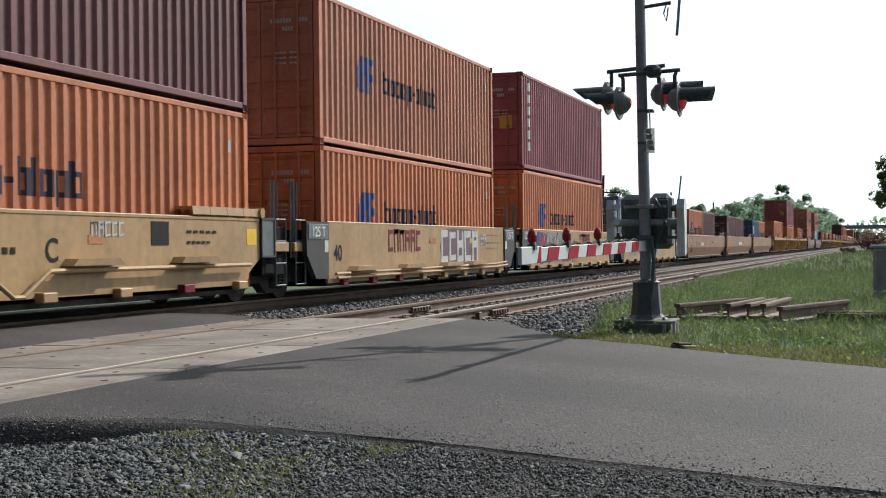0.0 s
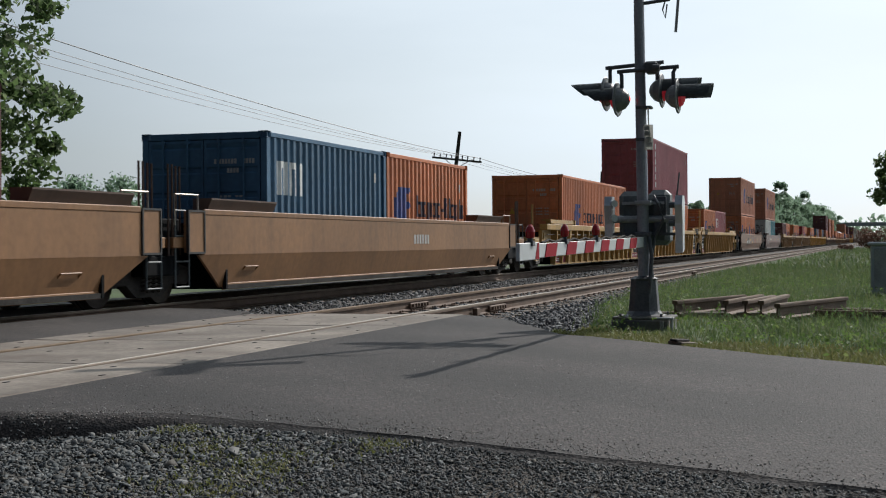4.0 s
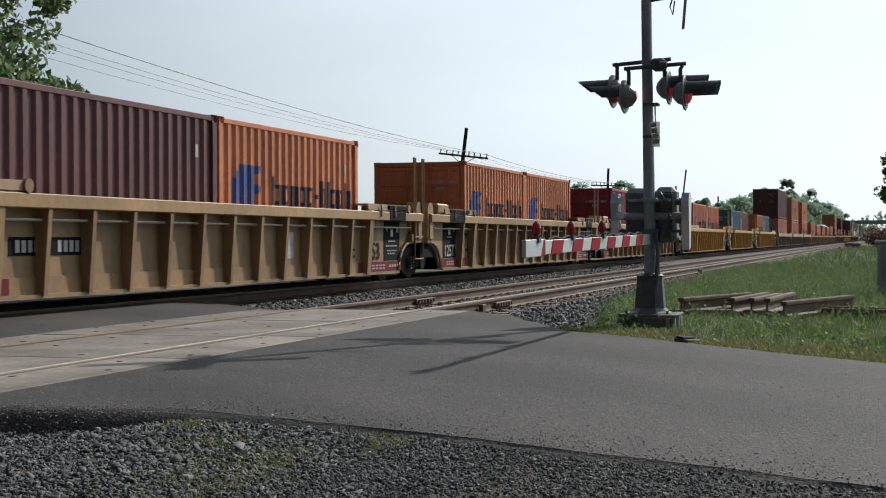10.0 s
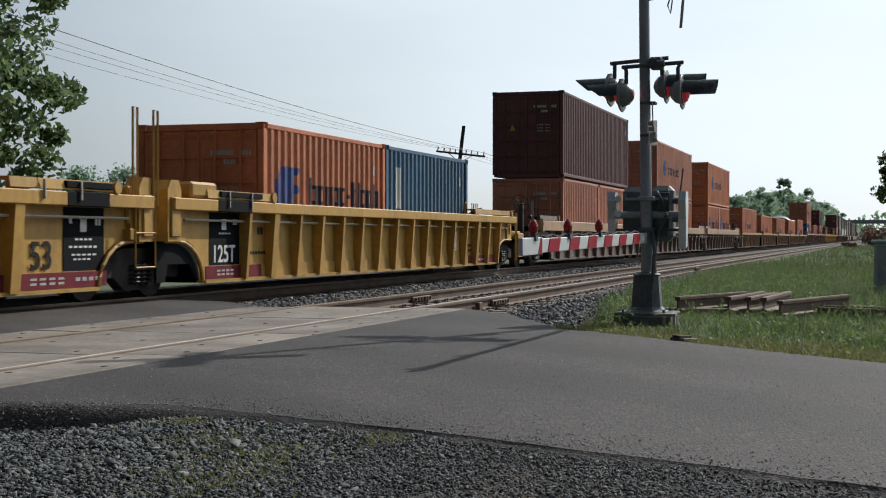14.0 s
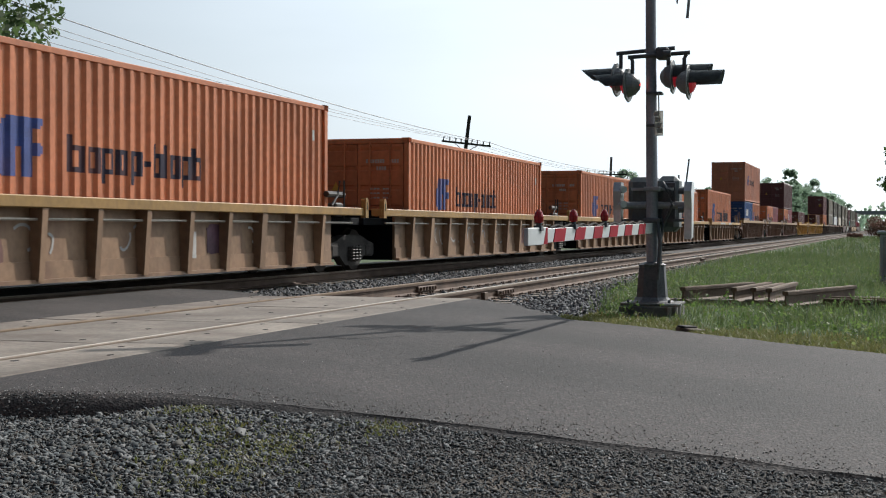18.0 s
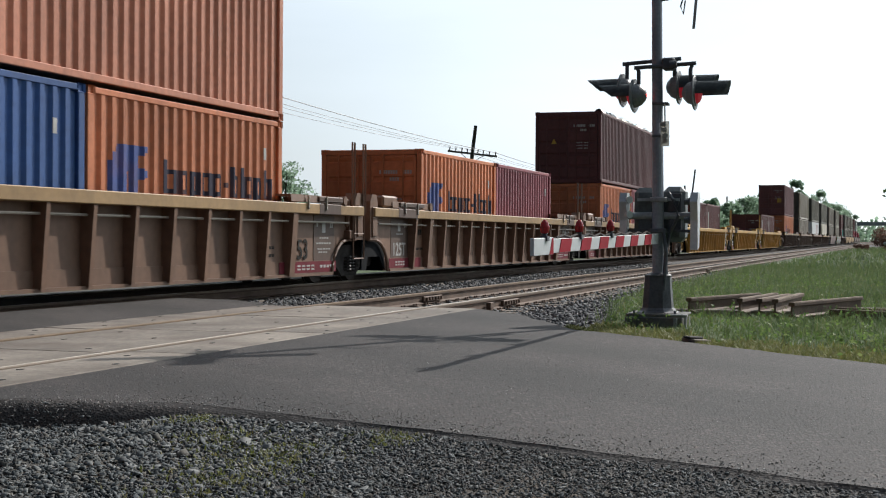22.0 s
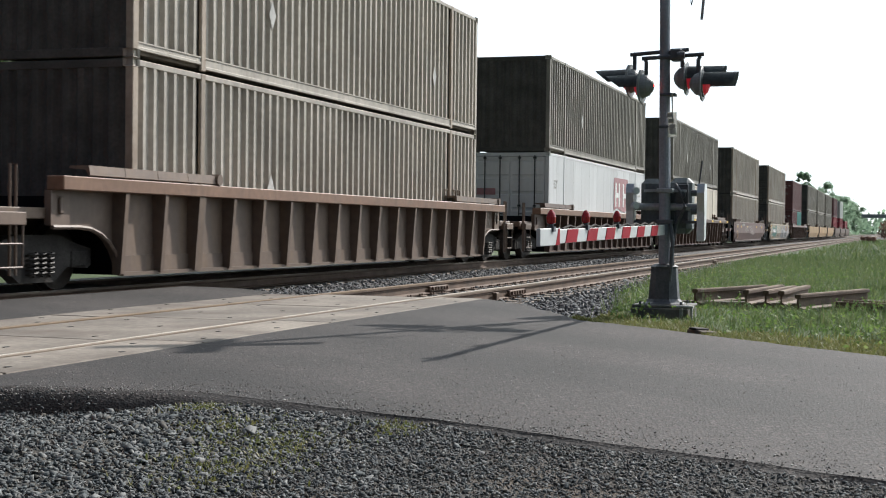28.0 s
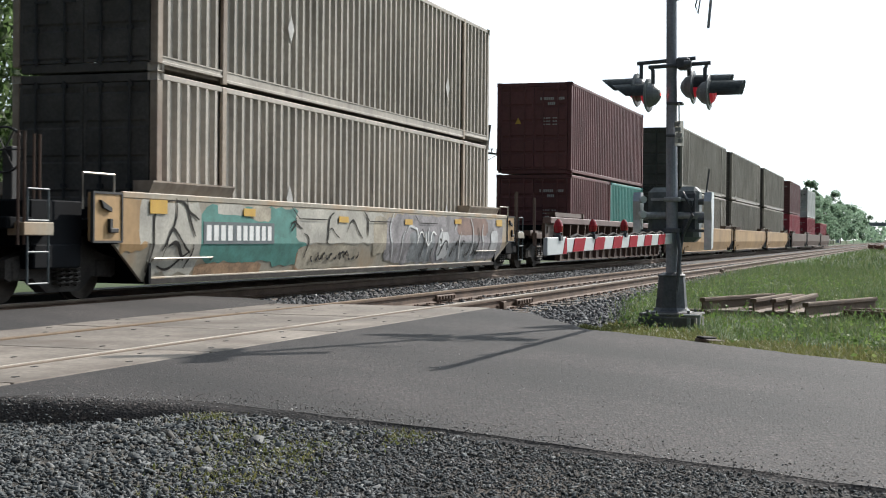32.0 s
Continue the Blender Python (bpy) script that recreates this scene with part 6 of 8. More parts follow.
BF = [("wash", -8.82, 0.6, 1.37, 0.75, "tan", 60), ("wash", -7.65, 0.27, 1.37, 1.45, "pale_spray", 75), ("wash", -8.45, 0.74, 1.37, 0.5, "pale_spray", 82), ("wash", -5.2, 0.42, 1.36, 3.5, "teal_mark", 61), ("wash", -6.0, 1.18, 1.36, 0.9, "pale_spray", 62), ("wash", -5.0, 1.1, 1.36, 0.7, "fade_pale", 63), ("wash", -3.9, 0.36, 0.86, 1.3, "teal_mark", 64), ("wash", -5.9, 0.25, 0.46, 2.2, "fade_tan", 65), ("wash", -3.3, 0.25, 0.7, 0.5, "fade_tan", 66),
      ("wash", -1.6, 0.72, 1.36, 4.2, "pale_spray", 67), ("wash", -2.2, 0.3, 0.72, 2.6, "fade_pale", 68), ("wash", 4.6, 0.27, 1.36, 8.2, "lilac_spray", 69), ("wash", 2.7, 0.34, 1.0, 1.6, "haze_mark", 70), ("wash", 6.2, 0.9, 1.34, 2.4, "fade_plum", 71), ("wash", 5.6, 0.3, 0.8, 2.2, "haze_mark", 78), ("wash", 0.2, 0.5, 1.3, 0.7, "fade_pale", 79),
      ("plate", -5.72, 0.75, 2.36, 0.33, "box_metal"), ("bars", -6.82, 0.80, 4, 0.145, 0.23, W2), ("bars", -5.86, 0.80, 6, 0.138, 0.23, W2),
      ("curve", -7.75, 1.36, (-0.6, -1.0), -0.30, 0.026, "dark_mark"), ("curve", -7.7, 1.36, (0.55, -0.5), 0.12, 0.026, "dark_mark"), ("curve", -7.7, 1.4, (-0.35, -0.75), 0.1, 0.022, "dark_mark"), ("curve", -8.0, 0.52, (0.75, 0.1), 0.34, 0.03, "dark_mark"), ("curve", -7.9, 0.72, (0.5, -0.2), 0.1, 0.04, "dark_mark"), ("curve", -8.1, 0.45, (0.85, 0.2), -0.1, 0.022, "dark_mark"), ("curve", -7.4, 1.4, (0.35, -0.3), -0.08, 0.022, "dark_mark"), ("curve", -7.2, 0.75, (-0.15, -0.35), 0.05, 0.022, "dark_mark"),
      ("curve", -3.95, 1.0, (0.5, 0.0), 0.1, 0.02, "dark_mark"), ("curve", -3.7, 1.2, (-0.2, -0.25), 0.05, 0.02, "dark_mark"), ("curve", -3.4, 0.92, (0.15, -0.42), 0.14, 0.026, "dark_mark"), ("curve", -2.1, 1.3, (-0.3, -0.55), -0.1, 0.03, "dark_mark"), ("curve", -2.35, 0.75, (0.5, 0.1), 0.2, 0.015, "dark_mark"), ("curve", -1.5, 0.95, (0.75, -0.1), 0.22, 0.024, "dark_mark"), ("curve", -0.55, 1.3, (0.1, -0.4), 0.04, 0.03, "dark_mark"), ("scribble", -1.9, 0.52, 2.2, 0.2, "dark_mark", 74),
      ("curve", 0.95, 1.36, (0.1, -1.0), -0.22, 0.035, "silver_mark"), ("curve", 1.6, 1.0, (-0.1, -0.62), -0.12, 0.028, "silver_mark"), ("curve", 1.65, 0.95, (0.7, 0.1), 0.1, 0.03, "silver_mark"), ("curve", 2.6, 1.05, (0.1, -0.6), 0.1, 0.03, "dark_mark"), ("curve", 3.1, 1.1, (0.0, -0.6), -0.1, 0.03, "silver_mark"), ("wash", 4.05, 0.36, 1.02, 0.75, "silver_mark", 80), ("curve", 4.9, 1.34, (-0.1, -0.3), 0.1, 0.03, "silver_mark"), ("curve", 5.3, 1.0, (0.1, -0.66), -0.15, 0.035, "silver_mark"), ("curve", 6.0, 1.32, (0.2, -0.9), 0.12, 0.035, "silver_mark"), ("curve", 6.6, 1.1, (-0.1, -0.7), 0.1, 0.03, "dark_mark"), ("curve", 7.0, 1.2, (0.2, -0.8), -0.1, 0.035, "silver_mark"), ("wash", 7.95, 0.5, 1.05, 0.6, "silver_mark", 81), ("scribble", 5.0, 0.62, 3.6, 0.5, "dark_mark", 77), ("scribble", 3.0, 0.85, 2.0, 0.5, "white_mark", 73),
      ("plate", -8.2, 1.17, 0.46, 0.19, "yellow_mark"), ("plate", -5.45, 1.18, 0.4, 0.12, "yellow_mark"), ("plate", -1.67, 1.13, 0.45, 0.11, "yellow_mark"), ("plate", 1.77, 1.13, 0.45, 0.11, "yellow_mark"), ("plate", 5.03, 1.18, 0.5, 0.11, "yellow_mark"), ("plate", 8.35, 1.16, 0.5, 0.16, "yellow_mark")]
BF += [("curve", a, 1.36, (0.3, -0.19), 0.0, 0.012, "dark_mark") for a in (-3.9, -0.7, 2.1)] + [("curve", a + 0.3, 1.17, (1.2, 0.0), 0.0, 0.012, "dark_mark") for a in (-3.9, -0.7, 2.1)]
S1 = [("bars", -5.4, 0.55, 4, 0.16, 0.2, "dusty"), ("bars", -4.2, 0.55, 6, 0.13, 0.2, "dusty"), ("plate", -5.3, 0.42, 0.5, 0.1, "dusty"), ("spray", 5.1, 0.75, 1.5, 0.6, "grey_mark", None, 71)]
S2 = [("text", -4.55, 0.38, "48", 0.42, "mauve"), ("scribble", -1.9, 0.72, 0.9, 0.6, "grey_mark", 76), ("scribble", 0.4, 0.72, 1.0, 0.5, "grey_mark", 72), ("scribble", 4.3, 0.72, 0.9, 0.4, "white_mark", 73), ("plate", 2.0, 0.42, 0.44, 0.40, "grey_mark"), ("plate", 2.0, 0.46, 0.36, 0.32, "rustytan"), ("field", -3.0, 0.6, 1.0, 0.5, "faint_mark", 74), ("field", 3.0, 0.7, 0.9, 0.5, "plum_mark", 75)]
S3 = [("scribble", k * 1.28 - 4.2, 0.68, 0.85, 0.5, "grey_mark", 80 + k) for k in range(5)] + [("field", 3.4, 0.6, 1.0, 0.6, "faint_mark", 88)]
S4 = [("wash", x, 0.27, 0.9, 1.0, m, 300 + i) for i, (x, m) in enumerate(((-5.6, "fade_plum"), (-4.4, "dustbrown"), (-3.15, "fade_pale"), (-1.85, "fade_pale"), (-0.6, "fade_tan"), (0.65, "fade_plum"), (1.85, "mauve"), (3.05, "fade_plum"), (4.3, "mauve")))]
S4 += [("wash", -2.8, 0.27, 1.05, 0.35, "haze_mark", 310), ("wash", -1.5, 0.27, 1.0, 0.3, "haze_mark", 311), ("wash", -3.4, 0.62, 0.84, 0.22, "silver_mark", 312), ("wash", -3.4, 0.66, 0.8, 0.14, "dark_mark", 313)]
S4 += [("scribble", x, 0.65, 0.9, 0.6, m, 90 + i) for i, (x, m) in enumerate(((-3.15, "dark_mark"), (-1.85, "white_mark"), (-0.65, "grey_mark"), (0.65, "white_mark"), (1.85, "white_mark")))]
S4 += [("strip", x, 1.14, "silver_mark") for x in (-3.2, -2.5, -1.5, 1.2, 2.0)]
SPRAYED = [("field", x, 0.74, 0.85, 0.8, m, 200 + i) for i, (x, m) in enumerate(((-6.6, "fade_pale"), (-5.5, "fade_plum"), (-3.2, "fade_red"), (-2.1, "fade_plum"), (-1.0, "fade_red"), (1.2, "fade_red"), (2.4, "fade_plum"), (3.5, "fade_red"), (4.6, "fade_pale")))]
DY = [("strip", -9.6 + 3.3 * k, 1.34, "bright_yellow") for k in range(7)]

# boundary, how it is joined, then the car that follows it: kind, paint, sill, marks, top of its posts, words
TRAIN = [
    (7.0, "j", "A", "tan", None, A1, 2.1, "tan graffiti-marked"),
    (22.3, "j", "F", "tan", None, A2, 2.1, "tan graffiti-covered"),
    (37.8, "j", "F", "tan", None, A3, 2.1, "tan graffiti-covered"),
    (53.1, "j", "F", "tan", None, A4, 2.1, "tan graffiti-covered"),
    (70.6, "c", "B", "ochre", None, B1, 2.0, "ochre-brown"),
    (92.0, "j", "B", "ochre", None, B2, 2.1, "ochre-brown"),
    (111.6, "j", "B", "ochre", None, B3, 2.1, "ochre-brown"),
    (133.3, "c", "R", "yellowtan", None, "std", 2.5, "dusty yellow"),
    (154.2, "j", "R", "yellowtan", None, "std", 2.5, "dusty yellow"),
    (173.7, "j", "R", "yellowtan", None, "std", 2.5, "dusty yellow"),
    (195.4, "c", "B", "brown", None, BD, 2.1, "rust-streaked brown"),
    (218.8, "c", "B", "mauve", None, BC, 2.1, "mauve-brown"),
    (242.4, "c", "R", "dusty", "tan", "dim", 2.5, "dirty tan"),
    (263.4, "j", "R", "dusty", "tan", "dim", 2.5, "dirty tan"),
    (282.9, "j", "R", "dusty", "tan", "dim", 2.5, "dirty tan"),
    (304.6, "c", "R", "yellow", None, "std", 2.5, "bright yellow"),
    (325.85, "j", "R", "yellow", None, "std", 2.63, "bright yellow"),
    (345.3, "j", "R", "yellow", None, "std", 2.6, "bright yellow"),
    (367.0, "c", "T", "dustbrown", "palesill", S1, 2.0, "grey-brown"),
    (388.3, "j", "T", "dustbrown", "palesill", S1, 1.9, "grey-brown"),
    (408.1, "j", "T", "dustbrown", "palesill", [], 1.9, "grey-brown"),
    (428.6, "c", "S", "rustytan", "amber", S2, 1.7, "dirty tan graffiti-marked"),
    (447.2, "j", "S", "rustytan", "amber", S3, 1.7, "dirty tan graffiti-marked"),
    (465.2, "j", "S", "rustytan", "amber", S3, 1.7, "dirty tan graffiti-marked"),
    (483.3, "j", "S", "rustytan", "amber", S2, 1.7, "dirty tan graffiti-marked"),
    (501.2, "j", "S", "rustytan", "amber", S4, 1.8, "dirty tan graffiti-marked"),
    (518.7, "c", "R", "brown", "tan", "dim", 2.4, "dirty brown"),
    (540.1, "j", "R", "brown", "tan", "dim", 2.4, "dirty brown"),
    (559.6, "j", "R", "brown", "tan", "dim", 2.4, "dirty brown"),
    (581.5, "c", "R", "yellow", None, "std", 2.5, "yellow"),
    (602.9, "j", "R", "yellow", None, "std", 2.6, "yellow empty"),
    (622.2, "j", "R", "yellow", None, "std", 2.6, "yellow"),
    (644.1, "c", "R", "umber", None, DY, 1.6, "dark brown"),
    (667.6, "c", "R", "drab", "brown", [], 1.6, "dusty brown"),
    (691.1, "c", "R", "umber", "brown", [], 1.6, "dusty brown"),
    (714.9, "c", "R", "umber", None, DY, 1.6, "dark brown"),
    (738.4, "c", "B", "redbrown", None, BE, 1.9, "red-brown"),
    (762.2, "c", "B", "sprayed", None, BF, 2.1, "tan graffiti-covered"),
    (785.7, "c", "R", "umber", "mauve", [], 2.0, "grey-brown"),
    (809.4, "c", "B", "tan", None, [], 1.8, "dull tan"),
    (830.7, "j", "B", "tan", None, [], 1.8, "dull tan"),
    (850.0, "j", "B", "tan", None, [], 1.8, "dull tan"),
    (870.5, "c", "B", "umber", None, [], 1.8, "dark brown"),
    (891.0, "j", "B", "umber", None, [], 1.8, "dark brown"),
    (912.7, "j", "B", "umber", None, [], 1.8, "dark brown"),
    (933.0, "c"),
]
# left end along the train, then the lower boxes and the upper ones: length, height, paint, decoration
O, OH = ("orange", "word"), ("orange_old", "word")
LOADS = [
    (8.85, [(L40, HC, "orange", "word")], [(L40, HC, "purple", "")]),
    (24.17, [(L40, STD, "orange", "word")], [(L40, HC, "orange_old", "word")]),
    (39.59, [(L40, HC, "orange", "word")], [(L40, HC, "wine", "upright")]),
    (54.96, [(L20, STD, "blue", "tall"), (L20, STD, "orange", "word")], []),
    (76.43, [(L20, STD, "orange", "word"), (L20, STD, "purple", "")], []),
    (95.72, [(L20, STD, "maroon", "tall"), (L20, STD, "maroon", "")], []),
    (115.46, [(L20, STD, "blue", "three"), (L20, STD, "orange", "word")], []),
    (138.74, [(L40, HC, "orange", "word")], []),
    (158.12, [(L40, STD, "orange", "word")], [(L40, HC, "wine", "upright")]),
    (177.61, [(L20, STD, "orange", "word"), (L20, STD, "wine", "three")], []),
    (201.03, [(L20, STD, "orange", "word"), (L20, STD, "orange", "word")], [(L40, HC, "orange_old", "wordbig")]),
    (224.47, [(L20, STD, "pale", "square"), (L20, STD, "teal", "")], [(L40, HC, "orange_old", "wordbig")]),
    (247.80, [(L20, STD, "maroon", ""), (L20, STD, "orange", "word")], []),
    (267.32, [(L20, STD, "orange", "word"), (L20, STD, "orange", "word")], []),
    (286.79, [(L20, STD, "red", ""), (L20, STD, "orange", "word")], []),
    (310.23, [(L20, STD, "orange", "word"), (L20, STD, "orange", "word")], []),
    (329.63, [(L20, STD, "blue", "tall"), (L20, STD, "purple", "tall")], []),
    (349.29, [(L20, STD, "orange", "word"), (L20, STD, "blue", "tall")], []),
    (372.47, [(L20, STD, "orange_old", ""), (L20, STD, "orange_old", "")], [(L40, HC, "maroon", "")]),
    (392.37, [(L40, STD, "orange", "word")], [(L40, STD, "orange_old", "word")]),
    (411.98, [(L20, STD, "orange", "word"), (L20, STD, "orange", "word")], [(L40, STD, "orange", "word")]),
    (433.47, [(L40, HC, "orange", "word")], []),
    (450.27, [(L40, STD, "orange", "word")], []),
    (468.15, [(L40, STD, "orange", "word")], []),
    (486.26, [(L40, STD, "orange", "word")], ["tarp"]),
    (503.00, [(L40, HC, "orange", "wordbig")], []),
    (524.57, [(L20, STD, "deepblue", "panel5"), (L20, STD, "orange", "word")], [(L40, HC, "orange_old", "word")]),
    (544.12, [(L20, STD, "orange", "word"), (L20, STD, "wine", "")], []),
    (563.84, [(L20, STD, "orange", "word"), (L20, STD, "wine", "three")], [(L40, STD, "maroon", "torn")]),
    (587.06, [(L20, STD, "maroon", "tall"), (L20, STD, "maroon", "tall")], []),
    (626.22, [(L20, STD, "maroon", "tall"), (L20, STD, "maroon", "tall")], []),
    (649.89, [(L40, HC, "orange", "word")], [(L40, HC, "purple", "")]),
    (671.57, [(L53, DOMH, "stonegrey", "diamond")], [(L53, DOMH, "stonegrey", "diamond")]),
    (695.16, [(L53, DOMH, "white", "emblem")], [(L53, DOMH, "grey", "diamond")]),
    (718.58, [(L53, DOMH, "cream", "cold")], [(L53, DOMH, "grey", "diamond")]),
    (742.14, [(L53, DOMH, "stonegrey", "diamond")], [(L53, DOMH, "stonegrey", "diamond")]),
    (766.23, [(L53, DOMH, "stonegrey", "diamond")], [(L53, DOMH, "stonegrey", "diamond")]),
    (791.29, [(L20, STD, "maroon", ""), (L20, STD, "green", "")], [(L40, HC, "maroon", "")]),
    (813.4, [(L53, DOMH, "grey", "")], [(L53, DOMH, "grey", "")]),
    (832.2, [(L53, DOMH, "grey", "")], [(L53, DOMH, "grey", "")]),
    (851.3, [(L53, DOMH, "grey", "")], [(L53, DOMH, "grey", "")]),
    (873.6, [(L40, HC, "red", "")], [(L40, HC, "maroon", "")]),
    (895.4, [(L40, HC, "red", "")], [(L40, HC, "pale", "")]),
    (917.4, [(L40, STD, "red", "")], []),
]
NAMES = {"orange": "orange", "orange_old": "faded orange", "maroon": "dark maroon", "red": "red", "purple": "dusty purple-brown", "blue": "blue", "deepblue": "deep blue", "teal": "teal", "green": "sea-green",
         "pale": "pale grey", "grey": "grey-green", "white": "white smooth-sided", "stonegrey": "stone-grey", "brick": "brick-red", "cream": "cream refrigerated", "wine": "wine-red"}
SIZES = {L40: "forty-foot", L20: "twenty-foot", L53: "fifty-three-foot"}


def crumpled(bm, x0, x1, y0, y1, hump, seed, n=46, k=9, rough=0.05):
    rg = random.Random(seed)
    g = [[bm.verts.new((x0 + (x1 - x0) * i / n, y0 + (y1 - y0) * j / k,
                        hump(i / n) * math.sin(math.pi * j / k) ** 0.6 + rg.uniform(-rough, rough))) for j in range(k + 1)] for i in range(n + 1)]
    for i in range(n):
        for j in range(k):
            bm.faces.new((g[i][j], g[i + 1][j], g[i + 1][j + 1], g[i][j + 1]))


def build_train():
    for (x0, e0, kind, color, sill, marks, posts, words), nxt in zip(TRAIN[:-1], TRAIN[1:]):
        x1, e1 = nxt[0], nxt[1]
        h = (x1 - x0) / 2
        if marks == "std":
            marks = ribbed_marks(h, e0, e1)
        elif marks == "dim":
            marks = ribbed_marks(h, e0, e1, "faded" if color == "brown" else True)
            if x0 == 263.4:
                marks += SPRAYED
        well_car(x0, x1, e0, e1, kind, color, sill, marks, posts, words)
    for x, lower, upper in LOADS:
        top = WELL_FLOOR
        for level, row in enumerate((lower, upper)):
            xx = x
            high = 0
            for item in row:
                if item == "tarp":
                    t = base("tarpaulin", "silver tarpaulin heaped on an open-top orange container", "tarpaulin")
                    part("sheet", lambda bm: crumpled(bm, -3.9, 1.6, -1.15, 1.15, lambda u: 0.46 * max(0.0, 1 - abs(u - 0.2) / (0.28 if u < 0.2 else 0.95)) ** 0.7 + 0.04, 3, 30, 9, 0.014), "tarp", t)
                    part("loose_edge", lambda bm: crumpled(bm, -4.4, 5.8, -1.20, -0.95, lambda u: 0.06, 4, 80, 3, 0.03), "black_tarp", t, "crumpled dark edge of the sheet")
                    part("loose_edge", lambda bm: crumpled(bm, 1.0, 4.8, -1.0, 0.9, lambda u: 0.14 + 0.05 * math.sin(9 * u), 5, 24, 6, 0.03), "black_tarp", t, "crumpled dark end of the sheet")
                    MOVING.append((t, x + 6.1, TRACK_Y, top + 0.02))
                    continue
                L, H, color, deco = item
                kind = "iso" if L < 15 else ("dom" if color in ("grey", "stonegrey") else "flat")
                end = "cold" if deco == "cold" else ("plain" if (color in ("grey", "stonegrey") and x < 760) else "doors")
                where = "stacked on another container" if level else "resting in a well car"
                what = SIZES[L] + (" container" if kind == "flat" else " corrugated container")
                container(L, H, color, xx + L / 2, top, NAMES[color] + " " + what + " " + where, deco, kind, end)
                if deco == "torn":
                    t = base("torn_cover", "torn black cover along the top of a maroon container", "tarpaulin")
                    part("sheet", lambda bm: crumpled(bm, -5.9, 5.9, -1.21, -0.9, lambda u: 0.10 + 0.03 * math.sin(40 * u), 6, 90, 3), "black_tarp", t)
                    MOVING.append((t, xx + L / 2, TRACK_Y, top + H - 0.015))
                xx += L + 0.06
                high = max(high, H)
            top += high + 0.012


# seconds and how far the train has come towards the camera
ADVANCE = [(0, 0.0), (3, 70.2), (6, 140.45), (9, 210.72), (12, 280.88), (14, 327.72), (16.5, 386.32), (18, 421.5), (20, 468.2), (22, 514.9), (23, 538.15), (24, 561.2), (25.5, 596.25), (28, 654.85), (30, 701.8), (31, 725.4), (32, 749.05)]


def motions():
    for ob, x, y, z in MOVING:
        walk(ob, [(t, pose(x - d, y, z)) for t, d in ADVANCE])

# ---- ground, road and tracks ----
def flat(name, pts, z, mat, label, category, kind="structure", cuts=0):
    bm = bmesh.new()
    bm.faces.new([bm.verts.new((x, y, z)) for x, y in pts])
    bmesh.ops.triangulate(bm, faces=bm.faces[:])
    me = bpy.data.meshes.new(name)
    bm.to_mesh(me)
    bm.free()
    return tagged(put(name, me, mat), label, category, "", kind)


def slab(name, pts, z, depth, mat, label, category, kind="structure"):
    """A sheet with a thickness: top at z, sides going down."""
    bm = bmesh.new()
    top = [bm.verts.new((x, y, z)) for x, y in pts]
    low = [bm.verts.new((x, y, z - depth)) for x, y in pts]
    f = bm.faces.new(top)
    n = len(pts)
    for i in range(n):
        bm.faces.new((top[i], low[i], low[(i + 1) % n], top[(i + 1) % n]))
    bmesh.ops.recalc_face_normals(bm, faces=bm.faces[:])
    bmesh.ops.triangulate(bm, faces=[f])
    me = bpy.data.meshes.new(name)
    bm.to_mesh(me)
    bm.free()
    return tagged(put(name, me, mat), label, category, "", kind)


def wavy(pts, amp, step, seed):
    """An uneven line through pts."""
    rg = random.Random(seed)
    out = []
    for (ax, ay), (bx, by) in zip(pts, pts[1:]):
        d = math.hypot(bx - ax, by - ay)
        n = max(1, int(d / step))
        for k in range(n):
            u = k / n
            out.append((ax + (bx - ax) * u + rg.uniform(-amp, amp), ay + (by - ay) * u + rg.uniform(-amp, amp)))
    out.append(pts[-1])
    return out


flat("ground", [(-2500, -2500), (4000, -2500), (4000, 4000), (-2500, 4000)], -0.30, "ground", "wide green grassland that reaches the horizon", "ground")
FAR_EDGE = wavy([(16.6, 4.95), (15.6, 4.2), (13.3, 3.0), (12.1, 1.74), (11.0, 0.7), (10.4, 0.0), (8.3, -2.6), (4.0, -8.0), (-4.0, -18.0)], 0.035, 0.22, 3)
NEAR_EDGE = wavy([(-9.0, -16.0), (0.5, -6.0), (4.2, -1.8), (5.2, 0.0), (5.55, 0.8), (5.9, 1.6), (6.25, 2.54), (6.5, 3.3), (6.6, 3.72), (6.52, 3.95), (6.5, 4.3), (6.45, 4.62), (6.2, 4.85), (2.0, 4.95), (-10, 4.98)], 0.02, 0.16, 4)
slab("road", FAR_EDGE + NEAR_EDGE + [(-10, 5.01), (16.5, 5.01)], 0.0, 0.14, "asphalt", "worn grey asphalt road over the railway", "road")


